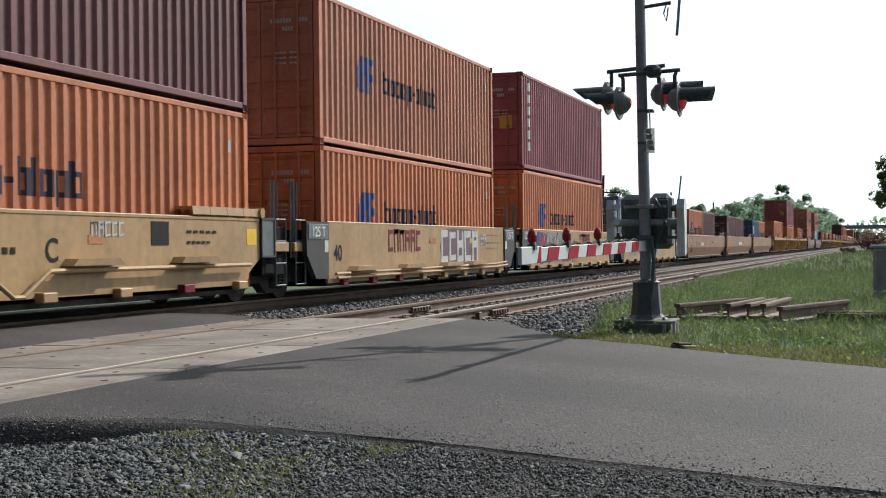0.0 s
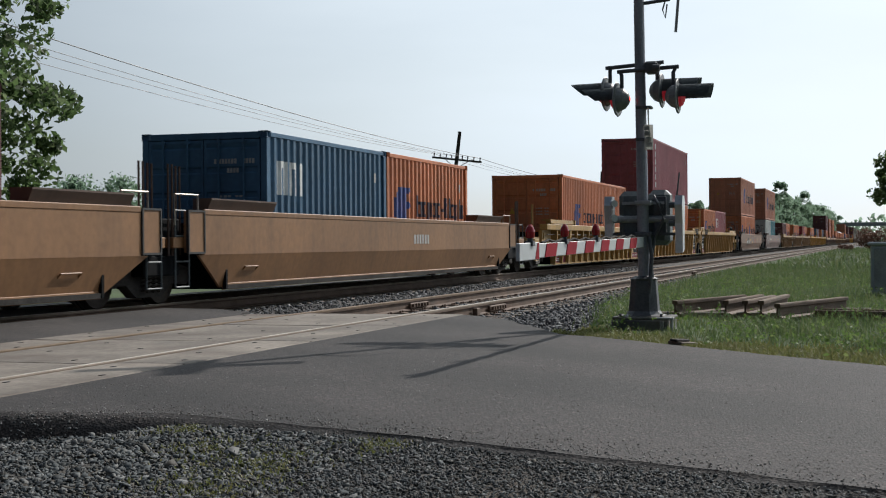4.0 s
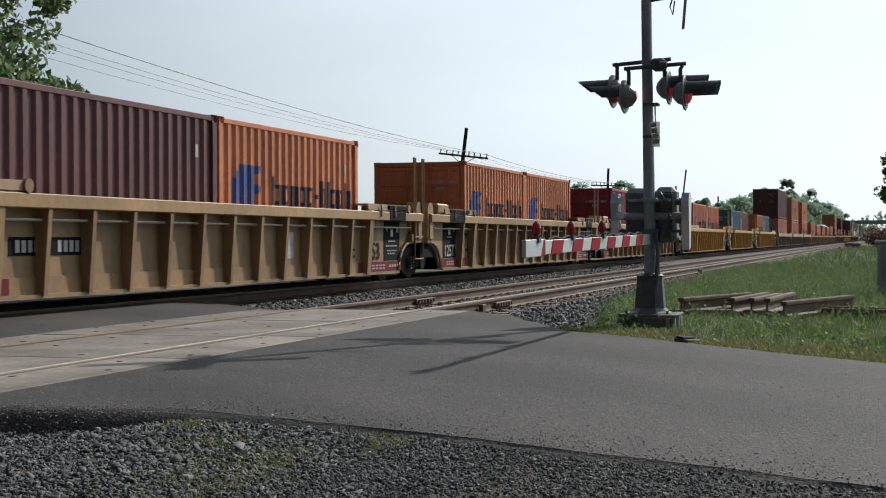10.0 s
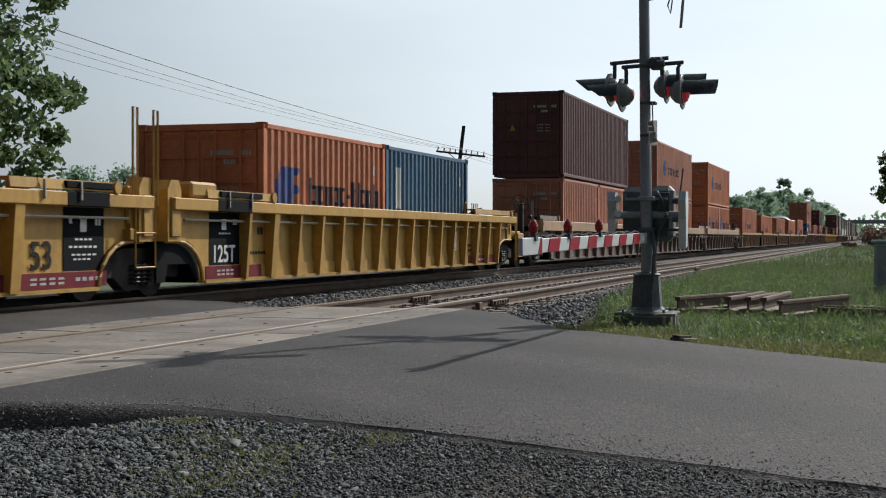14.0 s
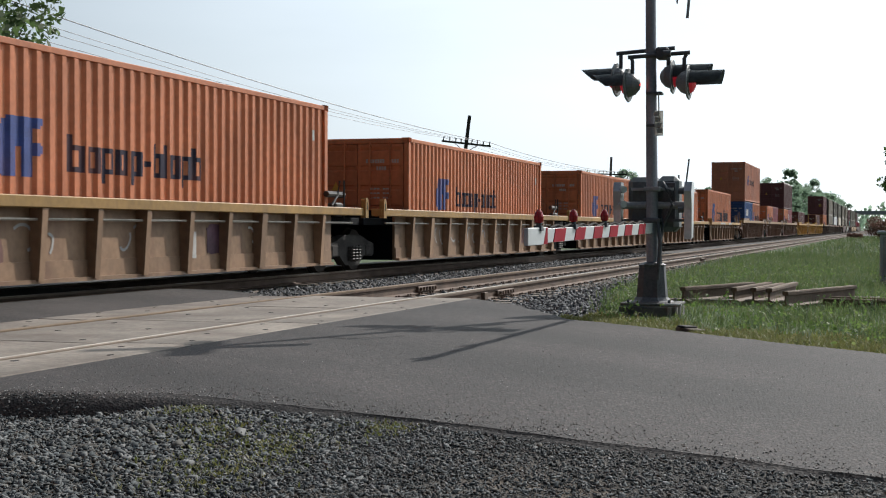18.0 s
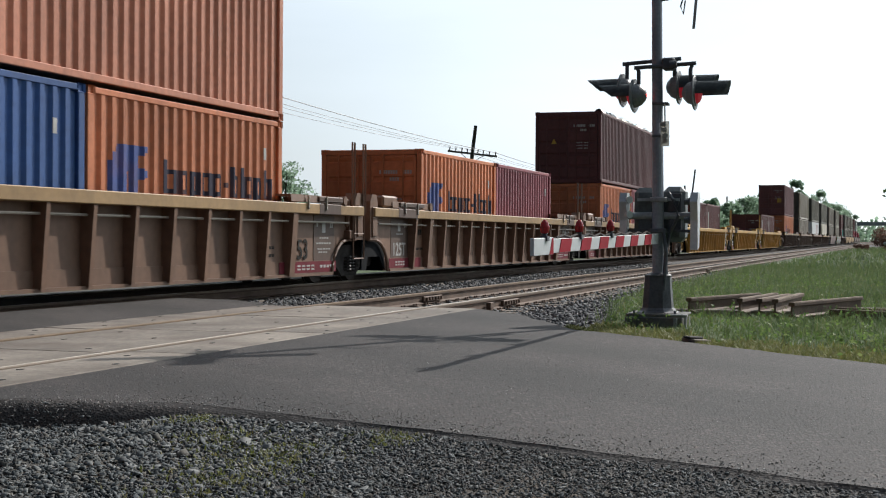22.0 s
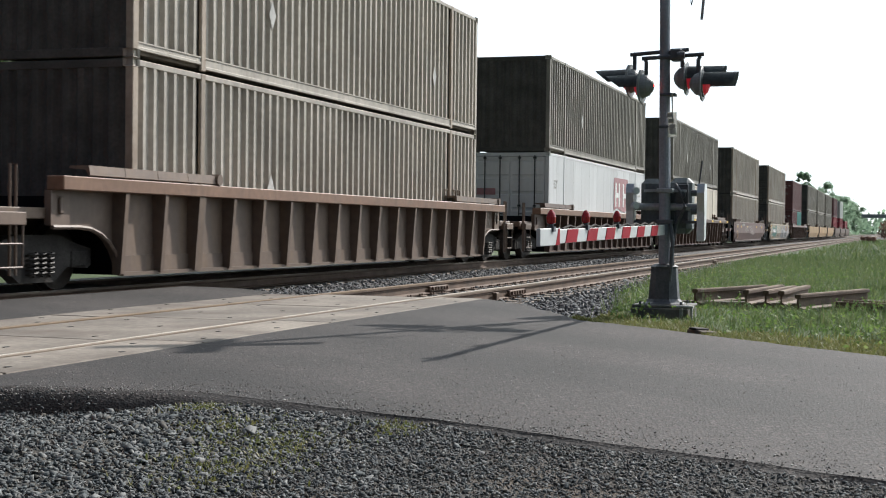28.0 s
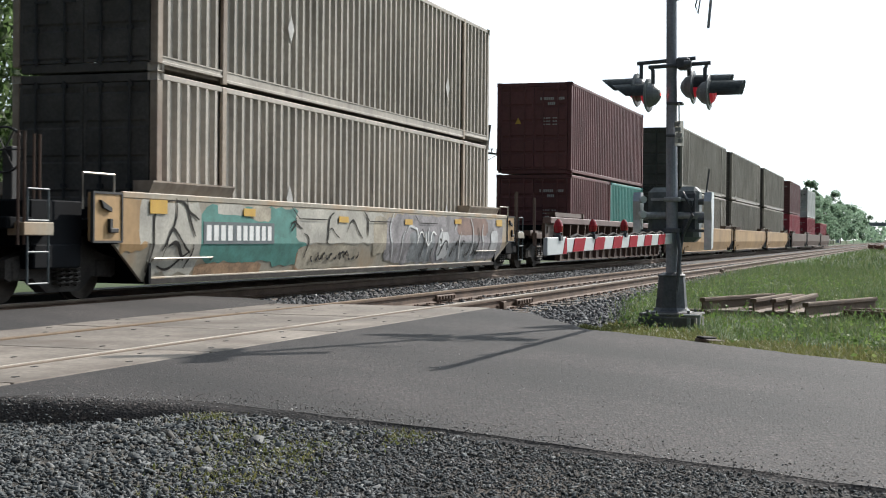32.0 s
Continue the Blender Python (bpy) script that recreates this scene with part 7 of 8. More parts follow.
def crumbled_edge():
    """The road's near edge runs out in a slope of broken asphalt."""
    bm = bmesh.new()
    rg = random.Random(12)
    rows = []
    for x, y in NEAR_EDGE:
        deep = min(1.0, max(0.0, (y - 2.7) / 0.9))
        out = rg.uniform(0.10, 0.16) + 0.05 * deep
        drop = 0.034 + 0.098 * deep
        row = []
        for k, u in enumerate((0, 0.12, 0.3, 0.5, 0.7, 0.85, 1.0)):
            z = -drop * u ** (1.3 + 0.9 * deep) - (0.009 * (1 - deep) if k else 0) - 0.0005 + (rg.uniform(-0.004, 0.004) if 0 < k < 6 else 0)
            row.append(bm.verts.new((x - out * u + (rg.uniform(-0.008, 0.008) if k else 0), y + out * u * 0.25, min(z, -0.0005))))
        rows.append(row)
    for a, b in zip(rows, rows[1:]):
        for i in range(6):
            bm.faces.new((a[i], a[i + 1], b[i + 1], b[i])).smooth = True
    bmesh.ops.recalc_face_normals(bm, faces=bm.faces[:])
    me = bpy.data.meshes.new("road_edge")
    bm.to_mesh(me)
    bm.free()
    tagged(put("road_edge", me, "asphalt_dark"), "broken sloping edge of the asphalt", "road", "", "structure")


crumbled_edge()
slab("pavement", wavy([(-10, 7.84), (16.1, 7.84), (17.0, 8.2), (17.6, 8.9), (17.8, 9.9)], 0.03, 0.4, 6) + [(-10, 9.9)], -0.005, 0.2, "asphalt_dark", "dark asphalt strip between the two tracks", "road")
slab("pavement", [(-10, 10.75), (17.6, 10.75), (17.6, 11.95), (-10, 11.95)], -0.01, 0.2, "asphalt_dark", "dark asphalt between the far rails", "road")
slab("pavement", [(-10, 12.2), (17.0, 12.2), (12, 20), (6, 32), (-14, 32), (-10, 20)], -0.05, 0.2, "asphalt_dark", "asphalt road beyond the far track", "road")
# foreground shoulder


def shoulder_z(y):
    """The shoulder lies lower where the road's edge has broken away."""
    return np.interp(y, [-16.0, 0.0, 2.5, 3.5, 3.9, 4.3], [-0.03, -0.024, -0.03, -0.045, -0.10, -0.13])


def shoulder():
    ys = [-16, -6, -2, 0, 1, 2, 2.5, 3, 3.5, 3.7, 3.9, 4.1, 4.3, 4.6, 4.98]
    xs = [-14, -6, 0, 2, 4, 5, 6, 6.8]
    bm = bmesh.new()
    g = [[bm.verts.new((x if x < 6 else min(x, float(np.interp(y, [-16, -6, -1.8, 0, 2.5, 3.7, 5], [-8.9, 0.6, 4.3, 5.35, 6.4, 6.8, 6.7]))), y, float(shoulder_z(y)))) for x in xs] for y in ys]
    for i in range(len(ys) - 1):
        for j in range(len(xs) - 1):
            bm.faces.new((g[i][j], g[i][j + 1], g[i + 1][j + 1], g[i + 1][j]))
    me = bpy.data.meshes.new("gravel_shoulder")
    bm.to_mesh(me)
    bm.free()
    tagged(put("gravel_shoulder", me, "gravel_bed"), "dark crushed-stone shoulder beside the road", "gravel", "", "structure")


shoulder()

RAIL = [(-0.075, -0.172), (0.075, -0.172), (0.075, -0.16), (0.012, -0.14), (0.010, -0.05), (0.037, -0.038), (0.037, -0.006), (0.030, 0.0), (-0.030, 0.0), (-0.037, -0.006), (-0.037, -0.038), (-0.010, -0.05), (-0.012, -0.14), (-0.075, -0.16)]


def rail(x0, x1, y, parent, top="railtop", lift=0.0):
    r = part("rail", lambda bm: extrude_x(bm, [(a, b) for a, b in RAIL], x0, x1), "railside", parent, "brown rusty rail", key=("rail", x0, x1), m=pose(0, y, lift))
    part("rail_head", lambda bm: box(bm, x0, x1, -0.0385, 0.0385, -0.024, 0.003, 0.004), top, r, "worn rail head", key=("head", x0, x1))
    if top == "railtop":
        part("polished_strip", lambda bm: box(bm, x0, x1, -0.012, 0.012, 0.003, 0.005), "polished", r, "polished running surface", key=("strip", x0, x1))
    return r


def track(name, y, label, x_ties, ballast_in):
    t = base(name, label, "railway track")
    t["kind"] = "structure"
    for s in (-0.752, 0.752):
        rail(-60, 900, y + s, t, "dull_railtop" if name == "track_1" and s > 0 else "railtop", 0.010 if name == "track_1" else 0.0)
    near_n = 110 if name == "track_1" else 40
    for k in range(near_n):
        x = x_ties + 0.54 * k
        part("tie", lambda bm: box(bm, -0.115, 0.115, -1.3, 1.3, -0.17, 0.0, 0.012), "tie", t, key="tie", m=pose(x, y + RNG.uniform(-0.03, 0.03), -0.175, 0, 0, RNG.uniform(-0.6, 0.6)))
        for s in (-0.752, 0.752):
            if k < 60 and name == "track_1":
                part("tie_plate", lambda bm: [box(bm, -0.1, 0.1, -0.17, 0.17, 0, 0.018, 0.004)] + [box(bm, a - 0.012, a + 0.012, b - 0.014, b + 0.014, 0.018, 0.045) for a in (-0.06, 0.06) for b in (-0.1, 0.1)], "railside", t, key="tieplate", m=pose(x, y + s, -0.182))

    def far_ties(bm):
        for k in range(near_n, 900):
            x = x_ties + 0.54 * k
            box(bm, x - 0.11, x + 0.11, y - 1.3, y + 1.3, -0.34, -0.18)
    ft = part("far_ties", far_ties, "tie", t)
    ft["kind"] = "stuff"
    return t


near_track = track("track_1", NEAR_Y, "near railway track with rusty rails on wooden ties", 16.9, True)
track("track_2", TRACK_Y, "far railway track under the train", 18.2, True)
for s, xx in ((-0.752, 20.4), (0.752, 21.1), (-0.752, 44.0)):
    part("joint_bar", lambda bm: [box(bm, -0.45, 0.45, -0.075, -0.03, -0.13, -0.045, 0.01)] + [box(bm, k - 0.025, k + 0.025, -0.11, -0.07, -0.11, -0.06) for k in (-0.36, -0.22, -0.08, 0.08, 0.22, 0.36)], "railside", near_track, "bolted rail joint", key="jointbar", m=pose(xx, NEAR_Y + s, 0))
part("flange_block", lambda bm: box(bm, -0.08, 0.08, -0.11, -0.04, -0.16, -0.04, 0.01), "railside", near_track, "rusty end block beside the rail", key="fblock", m=pose(19.2, NEAR_Y - 0.752, 0))


def bed(name, prof, x0, x1, label):
    bm = bmesh.new()
    a = [bm.verts.new((x0, y, z)) for y, z in prof]
    b = [bm.verts.new((x1, y, z)) for y, z in prof]
    for i in range(len(prof) - 1):
        bm.faces.new((a[i], b[i], b[i + 1], a[i + 1]))
    me = bpy.data.meshes.new(name)
    bmesh.ops.recalc_face_normals(bm, faces=bm.faces[:])
    bm.to_mesh(me)
    bm.free()
    return tagged(put(name, me, "ballast_bed"), label, "ballast", "", "structure")


bed("ballast_bed", [(2.3, -0.09), (3.2, -0.11), (4.4, -0.17), (5.0, -0.20), (8.0, -0.205), (9.4, -0.24), (9.9, -0.2), (12.6, -0.19), (13.0, -0.10), (14.1, -0.11), (15.4, -0.32)], 13.2, 900, "grey ballast bed under both tracks")
bed("ballast_bed", [(9.2, -0.2), (12.6, -0.19), (13.0, -0.10), (14.1, -0.11), (15.4, -0.32)], -60, 15.6, "ballast bed under the far track")

# concrete panels between and beside the near rails
crossing = base("crossing_panels", "pale worn concrete panels of the level crossing", "level crossing")
crossing["kind"] = "structure"
RNGP = random.Random(9)
for y0, y1 in ((5.02, 5.605), (5.755, 7.10), (7.225, 7.83)):
    for k in range(11):
        L = 2.44
        x1 = 16.5 - k * L + (0.15 if y0 < 5.2 else (-0.2 if y0 > 7 else 0))
        p = part("panel", lambda bm: box(bm, -L + 0.012, 0, 0, y1 - y0, -0.2, 0.0, 0.012), "concrete", crossing, key=("cpanel", y0), m=pose(x1, y0, 0.004 + RNGP.uniform(-0.003, 0.003)))
        for j in range(4):
            # thin black plates on the slab stand for the dark inside of recesses
            part("lifting_recess", lambda bm: box(bm, -0.026, 0.026, -0.014, 0.014, 0, 0.003), "tar", p, key="recess", m=pose(-0.35 - 0.58 * j + RNGP.uniform(-0.1, 0.1), (y1 - y0) * (0.25 if j % 2 else 0.75) + RNGP.uniform(-0.06, 0.06), 0.0015))
for y in (NEAR_Y - 0.752, NEAR_Y + 0.752):
    part("flangeway_seal", lambda bm: [box(bm, -10, 16.4, 0.0395, 0.084, -0.15, -0.055)], "grease", crossing, "black rubber beside the rail", key="seal", m=pose(0, y, -0.005))


# ---- loose stones, grass ----
def chip():
    """A blunt wedge of eight corners, for crushed stone."""
    v = np.array([(-1, -1, -0.8), (1, -0.8, -0.8), (0.8, 1, -0.8), (-0.9, 0.8, -0.8), (-0.5, -0.6, 0.8), (0.7, -0.5, 0.5), (0.5, 0.7, 0.9), (-0.7, 0.4, 0.6)]) * 0.8
    f = np.array([(3, 2, 1, 0), (4, 5, 6, 7), (0, 1, 5, 4), (1, 2, 6, 5), (2, 3, 7, 6), (3, 0, 4, 7)])
    return v, f


def scatter_mesh(name, verts, faces):
    """A mesh from arrays of vertices and triangles or quads."""
    me = bpy.data.meshes.new(name)
    n, k = faces.shape
    me.vertices.add(len(verts))
    me.vertices.foreach_set("co", verts.astype(np.float32).ravel())
    me.loops.add(n * k)
    me.loops.foreach_set("vertex_index", faces.astype(np.int32).ravel())
    me.polygons.add(n)
    me.polygons.foreach_set("loop_start", np.arange(0, n * k, k, dtype=np.int32))
    me.update(calc_edges=True)
    me.validate()
    return me


def stones(name, pos, size, seed, mat, label):
    rg = np.random.default_rng(seed)
    v, f = chip()
    n = len(pos)
    s = size[:, None] * rg.uniform(0.35, 1.6, (n, 3))
    a = rg.uniform(0, 2 * np.pi, n)
    b = rg.normal(0, 0.55, n)
    jit = rg.uniform(0.25, 1.35, (n, len(v), 3))
    p = v[None] * jit * s[:, None, :]
    ca, sa, cb, sb = np.cos(a)[:, None], np.sin(a)[:, None], np.cos(b)[:, None], np.sin(b)[:, None]
    x, y, z = p[..., 0] * 1.25, p[..., 1], p[..., 2] * 0.55
    x, z = x * cb - z * sb, x * sb + z * cb
    x, y = x * ca - y * sa, x * sa + y * ca
    out = np.stack([x, y, z], -1) + pos[:, None, :]
    faces = (f[None] + (np.arange(n) * len(v))[:, None, None]).reshape(-1, 4)
    me = scatter_mesh(name, out.reshape(-1, 3), faces)
    return tagged(put(name, me, mat), label, "stones", "", "stuff")


def edge_x(y):
    """Where the road's near edge runs, for the shoulder's stones."""
    return np.interp(y, [-1.8, 0.0, 0.8, 1.6, 2.54, 3.3, 3.7, 4.3, 4.75], [4.2, 5.2, 5.55, 5.9, 6.25, 6.5, 6.56, 6.3, 6.05])


rg = np.random.default_rng(2)
n = 56000
py = rg.uniform(-0.9, 4.75, n)
px_ = rg.uniform(3.3, 6.7, n)
keep = px_ < edge_x(py) + 0.0 + rg.normal(0, 0.05, n)
fine = (px_ - 3.3) + py * -0.35
dens = np.clip(1.1 - 0.2 * (2.6 - py), 0.5, 1)
keep &= rg.uniform(0, 1, n) < dens
py, px_ = py[keep], px_[keep]
sz = (0.005 + 0.013 * rg.uniform(0, 1, len(py)) ** 1.6) * np.where(rg.uniform(0, 1, len(py)) < 0.05, 1.6, 1.0) * np.interp(py, [0.3, 1.6, 2.6], [0.5, 0.7, 1.15])
stones("shoulder_stones", np.stack([px_, py, shoulder_z(py) + rg.uniform(0, 0.010, len(py))], 1), sz, 5, "stone", "loose dark crushed stones on the shoulder")
n = 30000
py = rg.uniform(-0.9, 2.7, n)
px_ = 3.3 + 3.2 * rg.uniform(0, 1, n)
ok = px_ < edge_x(py) + rg.normal(0.02, 0.04, n)
py, px_ = py[ok], px_[ok]
stones("shoulder_stones", np.stack([px_, py, shoulder_z(py) + rg.uniform(0.002, 0.012, len(py))], 1), 0.003 + 0.009 * rg.uniform(0, 1, len(py)) ** 1.5, 15, "stone", "finer crushed stones along the shoulder")
n = 2600
py = rg.uniform(-0.6, 4.6, n)
px_ = edge_x(py) - 0.05 + np.abs(rg.normal(0, 0.3, n))
stones("road_chips", np.stack([px_, py, np.where(px_ > edge_x(py), 0.003, -0.012)], 1), rg.uniform(0.0025, 0.006, n) * np.interp(px_ - edge_x(py), [0, 0.5], [1.1, 0.7]), 6, "chipstone", "small stone chips strewn on the asphalt")
n = 2400
py = rg.uniform(-1.5, 4.8, n)
px_ = edge_x(py) + 4.2 * rg.uniform(0, 1, n) ** 1.3
stones("road_chips", np.stack([px_, py, np.full(n, 0.002)], 1), rg.uniform(0.002, 0.0045, n), 16, "chipstone", "dark grit and glint-pale grains strewn over the asphalt")
n = 380
py = rg.uniform(3.3, 4.6, n)
u = rg.uniform(0.15, 1.0, n)
stones("road_chips", np.stack([edge_x(py) + 0.14 - 0.24 * u, py, -0.125 * u ** 1.9 + 0.002], 1), rg.uniform(0.004, 0.011, n), 17, "stone", "crumbs of stone on the broken edge")


def bed_z(y):
    return np.interp(y, [2.3, 3.2, 4.4, 5.0, 8.0, 9.4, 9.9, 12.9, 14.6], [-0.09, -0.11, -0.17, -0.20, -0.205, -0.24, -0.2, -0.2, -0.32])


def verge_x(y):
    """Where the road's far edge runs."""
    return np.interp(y, [-8, -2.6, 0.0, 0.7, 1.74, 3.0, 4.2, 4.95], [4.0, 8.3, 10.4, 11.0, 12.1, 13.3, 15.6, 16.6])


def grass_y(x):
    """Where the grass ends and the ballast begins."""
    return np.interp(x, [13.4, 15.5, 18.0, 20.0, 24.0, 36.0, 60.0, 120.0], [2.75, 3.05, 3.5, 3.9, 4.2, 4.5, 4.9, 5.0])


n = 40000
px_ = 13.5 + 47 * rg.uniform(0, 1, n) ** 1.7
py = rg.uniform(2.6, 10.2, n)
keep = ~((px_ < 17.2) & (py > 4.9) & (py < 7.9)) & ~((px_ < 18.0) & (py > 7.6)) & ~((px_ < 16.9) & (py < 5.2) & (py > 4.3))
keep &= (py > grass_y(px_) - np.abs(rg.normal(0, 0.15, n))) & ~((px_ < verge_x(py) + 0.06) & (py < 5.0))
keep &= (px_ > 15.6) | (py < 5.0)
tie_in = (np.abs(py - NEAR_Y) < 1.3) & (((px_ - 16.9 + 0.27) % 0.54 > 0.14) & ((px_ - 16.9 + 0.27) % 0.54 < 0.40))
keep &= ~(tie_in & (rg.uniform(0, 1, n) < 0.85))
px_, py = px_[keep], py[keep]
stones("ballast_stones", np.stack([px_, py, bed_z(py) + rg.uniform(-0.005, 0.03, len(py))], 1), rg.uniform(0.022, 0.042, len(py)) * (1 + (px_ - 16) * 0.012), 7, "ballast", "grey crushed ballast stones round the ties")


def blades(name, pos, height, seed, mat, label, width=0.012):
    rg = np.random.default_rng(seed)
    n = len(pos)
    a = rg.uniform(0, 2 * np.pi, n)
    lean = rg.uniform(0.1, 1.1, n) * height
    d = np.stack([np.cos(a), np.sin(a), np.zeros(n)], 1)
    side = np.stack([-np.sin(a), np.cos(a), np.zeros(n)], 1) * (width * rg.uniform(0.6, 1.4, n))[:, None]
    up = np.array([0, 0, 1.0])
    p0, p1 = pos - side, pos + side
    mid = pos + up * (height * 0.55)[:, None] + d * (lean * 0.35)[:, None]
    tip = pos + up * height[:, None] + d * lean[:, None]
    v = np.stack([p0, p1, mid + side * 0.7, mid - side * 0.7, tip], 1).reshape(-1, 3)
    o = (np.arange(n) * 5)[:, None]
    f = np.concatenate([o + np.array([[0, 1, 2]]), o + np.array([[0, 2, 3]]), o + np.array([[3, 2, 4]])])
    return tagged(put(name, scatter_mesh(name, v, f), mat), label, "grass", "", "stuff")


# verge soil: a sheet a little below the road
slab("grass_verge", [(15.5, 3.05), (13.4, 2.85), (13.2, 2.82), (12.0, 1.64), (10.9, 0.6), (10.3, -0.1), (8.2, -2.7), (3.9, -8.1), (-4.1, -18.1), (60, -18), (120, 4.9), (60, 4.8), (36, 4.4), (24, 4.1), (20, 3.8), (18, 3.4)], -0.05, 0.3, "ground", "rough green verge between road and railway", "grass")
n = 150000
u = rg.uniform(0, 1, n) ** 1.6
gx = 10.3 + 40 * u
gy_ = rg.uniform(-4.5, 5.0, n)
keep = (gx > verge_x(gy_) + 0.15) & (gy_ < grass_y(gx) + rg.normal(0, 0.12, n)) & (gy_ > -0.12 * gx)
gx, gy_ = gx[keep], gy_[keep]
clump = np.sin(gx * 2.3 + 1.3 * np.sin(gy_ * 1.9)) * np.sin(gy_ * 3.1 + 1.1 * np.sin(gx * 1.3)) + 0.6 * np.sin(gx * 7.1 + 2.0 * np.sin(gy_ * 4.3)) * np.sin(gy_ * 8.3 + np.sin(gx * 3.7))
hh = rg.uniform(0.03, 0.15, len(gx)) * np.clip(0.82 + 0.55 * clump, 0.25, 1.6) * np.clip((gx - verge_x(gy_) - 0.3) * 0.6, 0.15, 1.2) * (1 + 0.3 * np.sin(gx * 1.7 + gy_ * 2.1) + 0.25 * np.sin(gx * 5.3 - gy_ * 3.7) * np.sin(gy_ * 6.1))
blades("grass", np.stack([gx, gy_, np.full(len(gx), -0.06)], 1), np.maximum(hh, 0.04), 8, "grassblade", "long green grass on the verge", 0.0042)
n = 26000
gx = 45 + 130 * rg.uniform(0, 1, n) ** 1.5
gy_ = rg.uniform(-14, 4.2, n)
keep = gy_ > -0.1 * gx
gx, gy_ = gx[keep], gy_[keep]
blades("grass", np.stack([gx, gy_, np.full(len(gx), -0.2)], 1), rg.uniform(0.15, 0.42, len(gx)), 18, "grassblade", "rough green grass farther along the railway", 0.03)
n = 34000
gy_ = rg.uniform(-2.5, 3.3, n)
gx = verge_x(gy_) + 0.05 + np.abs(rg.normal(0.1, 0.45, n)) * (1 + 0.5 * np.sin(gy_ * 5.1) * np.sin(gy_ * 2.3 + 1))
ok = (gy_ < grass_y(gx) + 0.15) | ((gx < verge_x(gy_) + 0.3 + rg.normal(0, 0.08, n)) & (gy_ < 3.2))
gx, gy_ = gx[ok], gy_[ok]
n = 9000
fx = 11.5 + 30 * rg.uniform(0, 1, n) ** 1.5
fy = rg.uniform(-3.5, 4.4, n)
ok = (fx > verge_x(fy) + 0.3) & (fy < grass_y(fx)) & (np.sin(fx * 1.1 + 2 * np.sin(fy * 0.9)) + rg.normal(0, 0.4, n) > 0.3)
gx, gy_ = np.concatenate([gx, fx[ok]]), np.concatenate([gy_, fy[ok]])
n = len(gx)
blades("dry_grass", np.stack([gx, gy_, np.full(n, -0.05)], 1), rg.uniform(0.02, 0.075, n), 9, "drygrass", "short yellowed grass along the road's edge", 0.008)
def leaf_cloud(name, centers, radii, count, size, seed, mat):
    """Leaves about many small clumps."""
    rg = np.random.default_rng(seed)
    k = rg.integers(0, len(centers), count)
    d = rg.normal(0, 1, (count, 3))
    d /= np.linalg.norm(d, axis=1)[:, None]
    r = radii[k][:, None] * rg.uniform(0.25, 1, (count, 1)) ** 0.6
    p = centers[k] + d * r * np.array([1, 1, 0.75])
    a = rg.normal(0, 1, (count, 3))
    a /= np.linalg.norm(a, axis=1)[:, None]
    b = np.cross(a, rg.normal(0, 1, (count, 3)))
    b /= np.linalg.norm(b, axis=1)[:, None]
    s = size * rg.uniform(0.6, 1.4, (count, 1))
    v = np.stack([p - a * s, p + b * s * 0.55, p + a * s, p - b * s * 0.55], 1).reshape(-1, 3)
    f = np.arange(count * 4).reshape(-1, 4)
    return put(name, scatter_mesh(name, v, f), mat)


# broad-leaved weeds in patches over the verge
n = 16000
gx = 10.6 + 24 * rg.uniform(0, 1, n) ** 1.5
gy_ = rg.uniform(-3.5, 4.2, n)
patch = np.sin(gx * 1.9 + 2.0 * np.sin(gy_ * 1.3)) * np.sin(gy_ * 2.7 + 1.5 * np.sin(gx * 0.9))
ok = (gx > verge_x(gy_) + 0.25) & (gy_ < grass_y(gx)) & (gy_ > -0.12 * gx) & (patch + rg.normal(0, 0.25, n) > 0.25)
gx, gy_ = gx[ok], gy_[ok]
n = len(gx)
wz = rg.uniform(-0.03, 0.12, n) * np.clip((gx - verge_x(gy_)) * 0.7, 0.15, 1.0)
tagged(leaf_cloud("weeds", np.stack([gx, gy_, wz], 1), np.full(n, 0.03), n * 2, 0.02, 19, MAT["weedleaf"]), "low broad-leaved weeds among the grass", "weeds", "", "stuff")
WEEDS = ((5.75, 2.96, 0.16), (5.41, 2.62, 0.18), (4.57, 2.38, 0.16), (6.3, 3.4, 0.10), (5.23, 2.43, 0.14), (4.9, 2.5, 0.2), (5.95, 2.2, 0.1))
spots = [(rg.normal(x, s * 1.3, 300), rg.normal(y, s * 0.8, 300)) for x, y, s in WEEDS]
gx, gy_ = np.concatenate([a for a, _ in spots]), np.concatenate([b for _, b in spots])
ok = gx < edge_x(gy_) - 0.03
gx, gy_ = gx[ok], gy_[ok]
blades("weeds", np.stack([gx, gy_, shoulder_z(gy_)], 1), rg.uniform(0.008, 0.028, len(gx)), 10, "drygrass", "low olive weeds in the gravel", 0.005)
stones("moss_tufts", np.stack([gx[::3], gy_[::3], shoulder_z(gy_[::3]) + 0.006], 1), rg.uniform(0.006, 0.016, len(gx[::3])), 11, "moss", "olive moss between the stones")

# ---- crossing signal ----
MAT["disc"] = material("grey_disc_paint", (0.20, 0.21, 0.215), 0.5, 0.0, 0.2, 5, 40, 0.05)
MAT["pale_sheet"] = leaf_material("pale_plastic_sheet", [(0.62, 0.62, 0.60), (0.7, 0.7, 0.68)], 0.65)
MAT["footing"] = material("weathered_dark_concrete", (0.12, 0.12, 0.12), 0.85, 0.0, 0.3, 4, 40, 0.3, (0.2, 0.18, 0.15), 0.6)
MX, MY = 15.0, 2.46
signal = base("crossing_signal", "grey steel crossing signal with red lamps and lowered gate", "crossing signal", m=pose(MX, MY, 0.0))
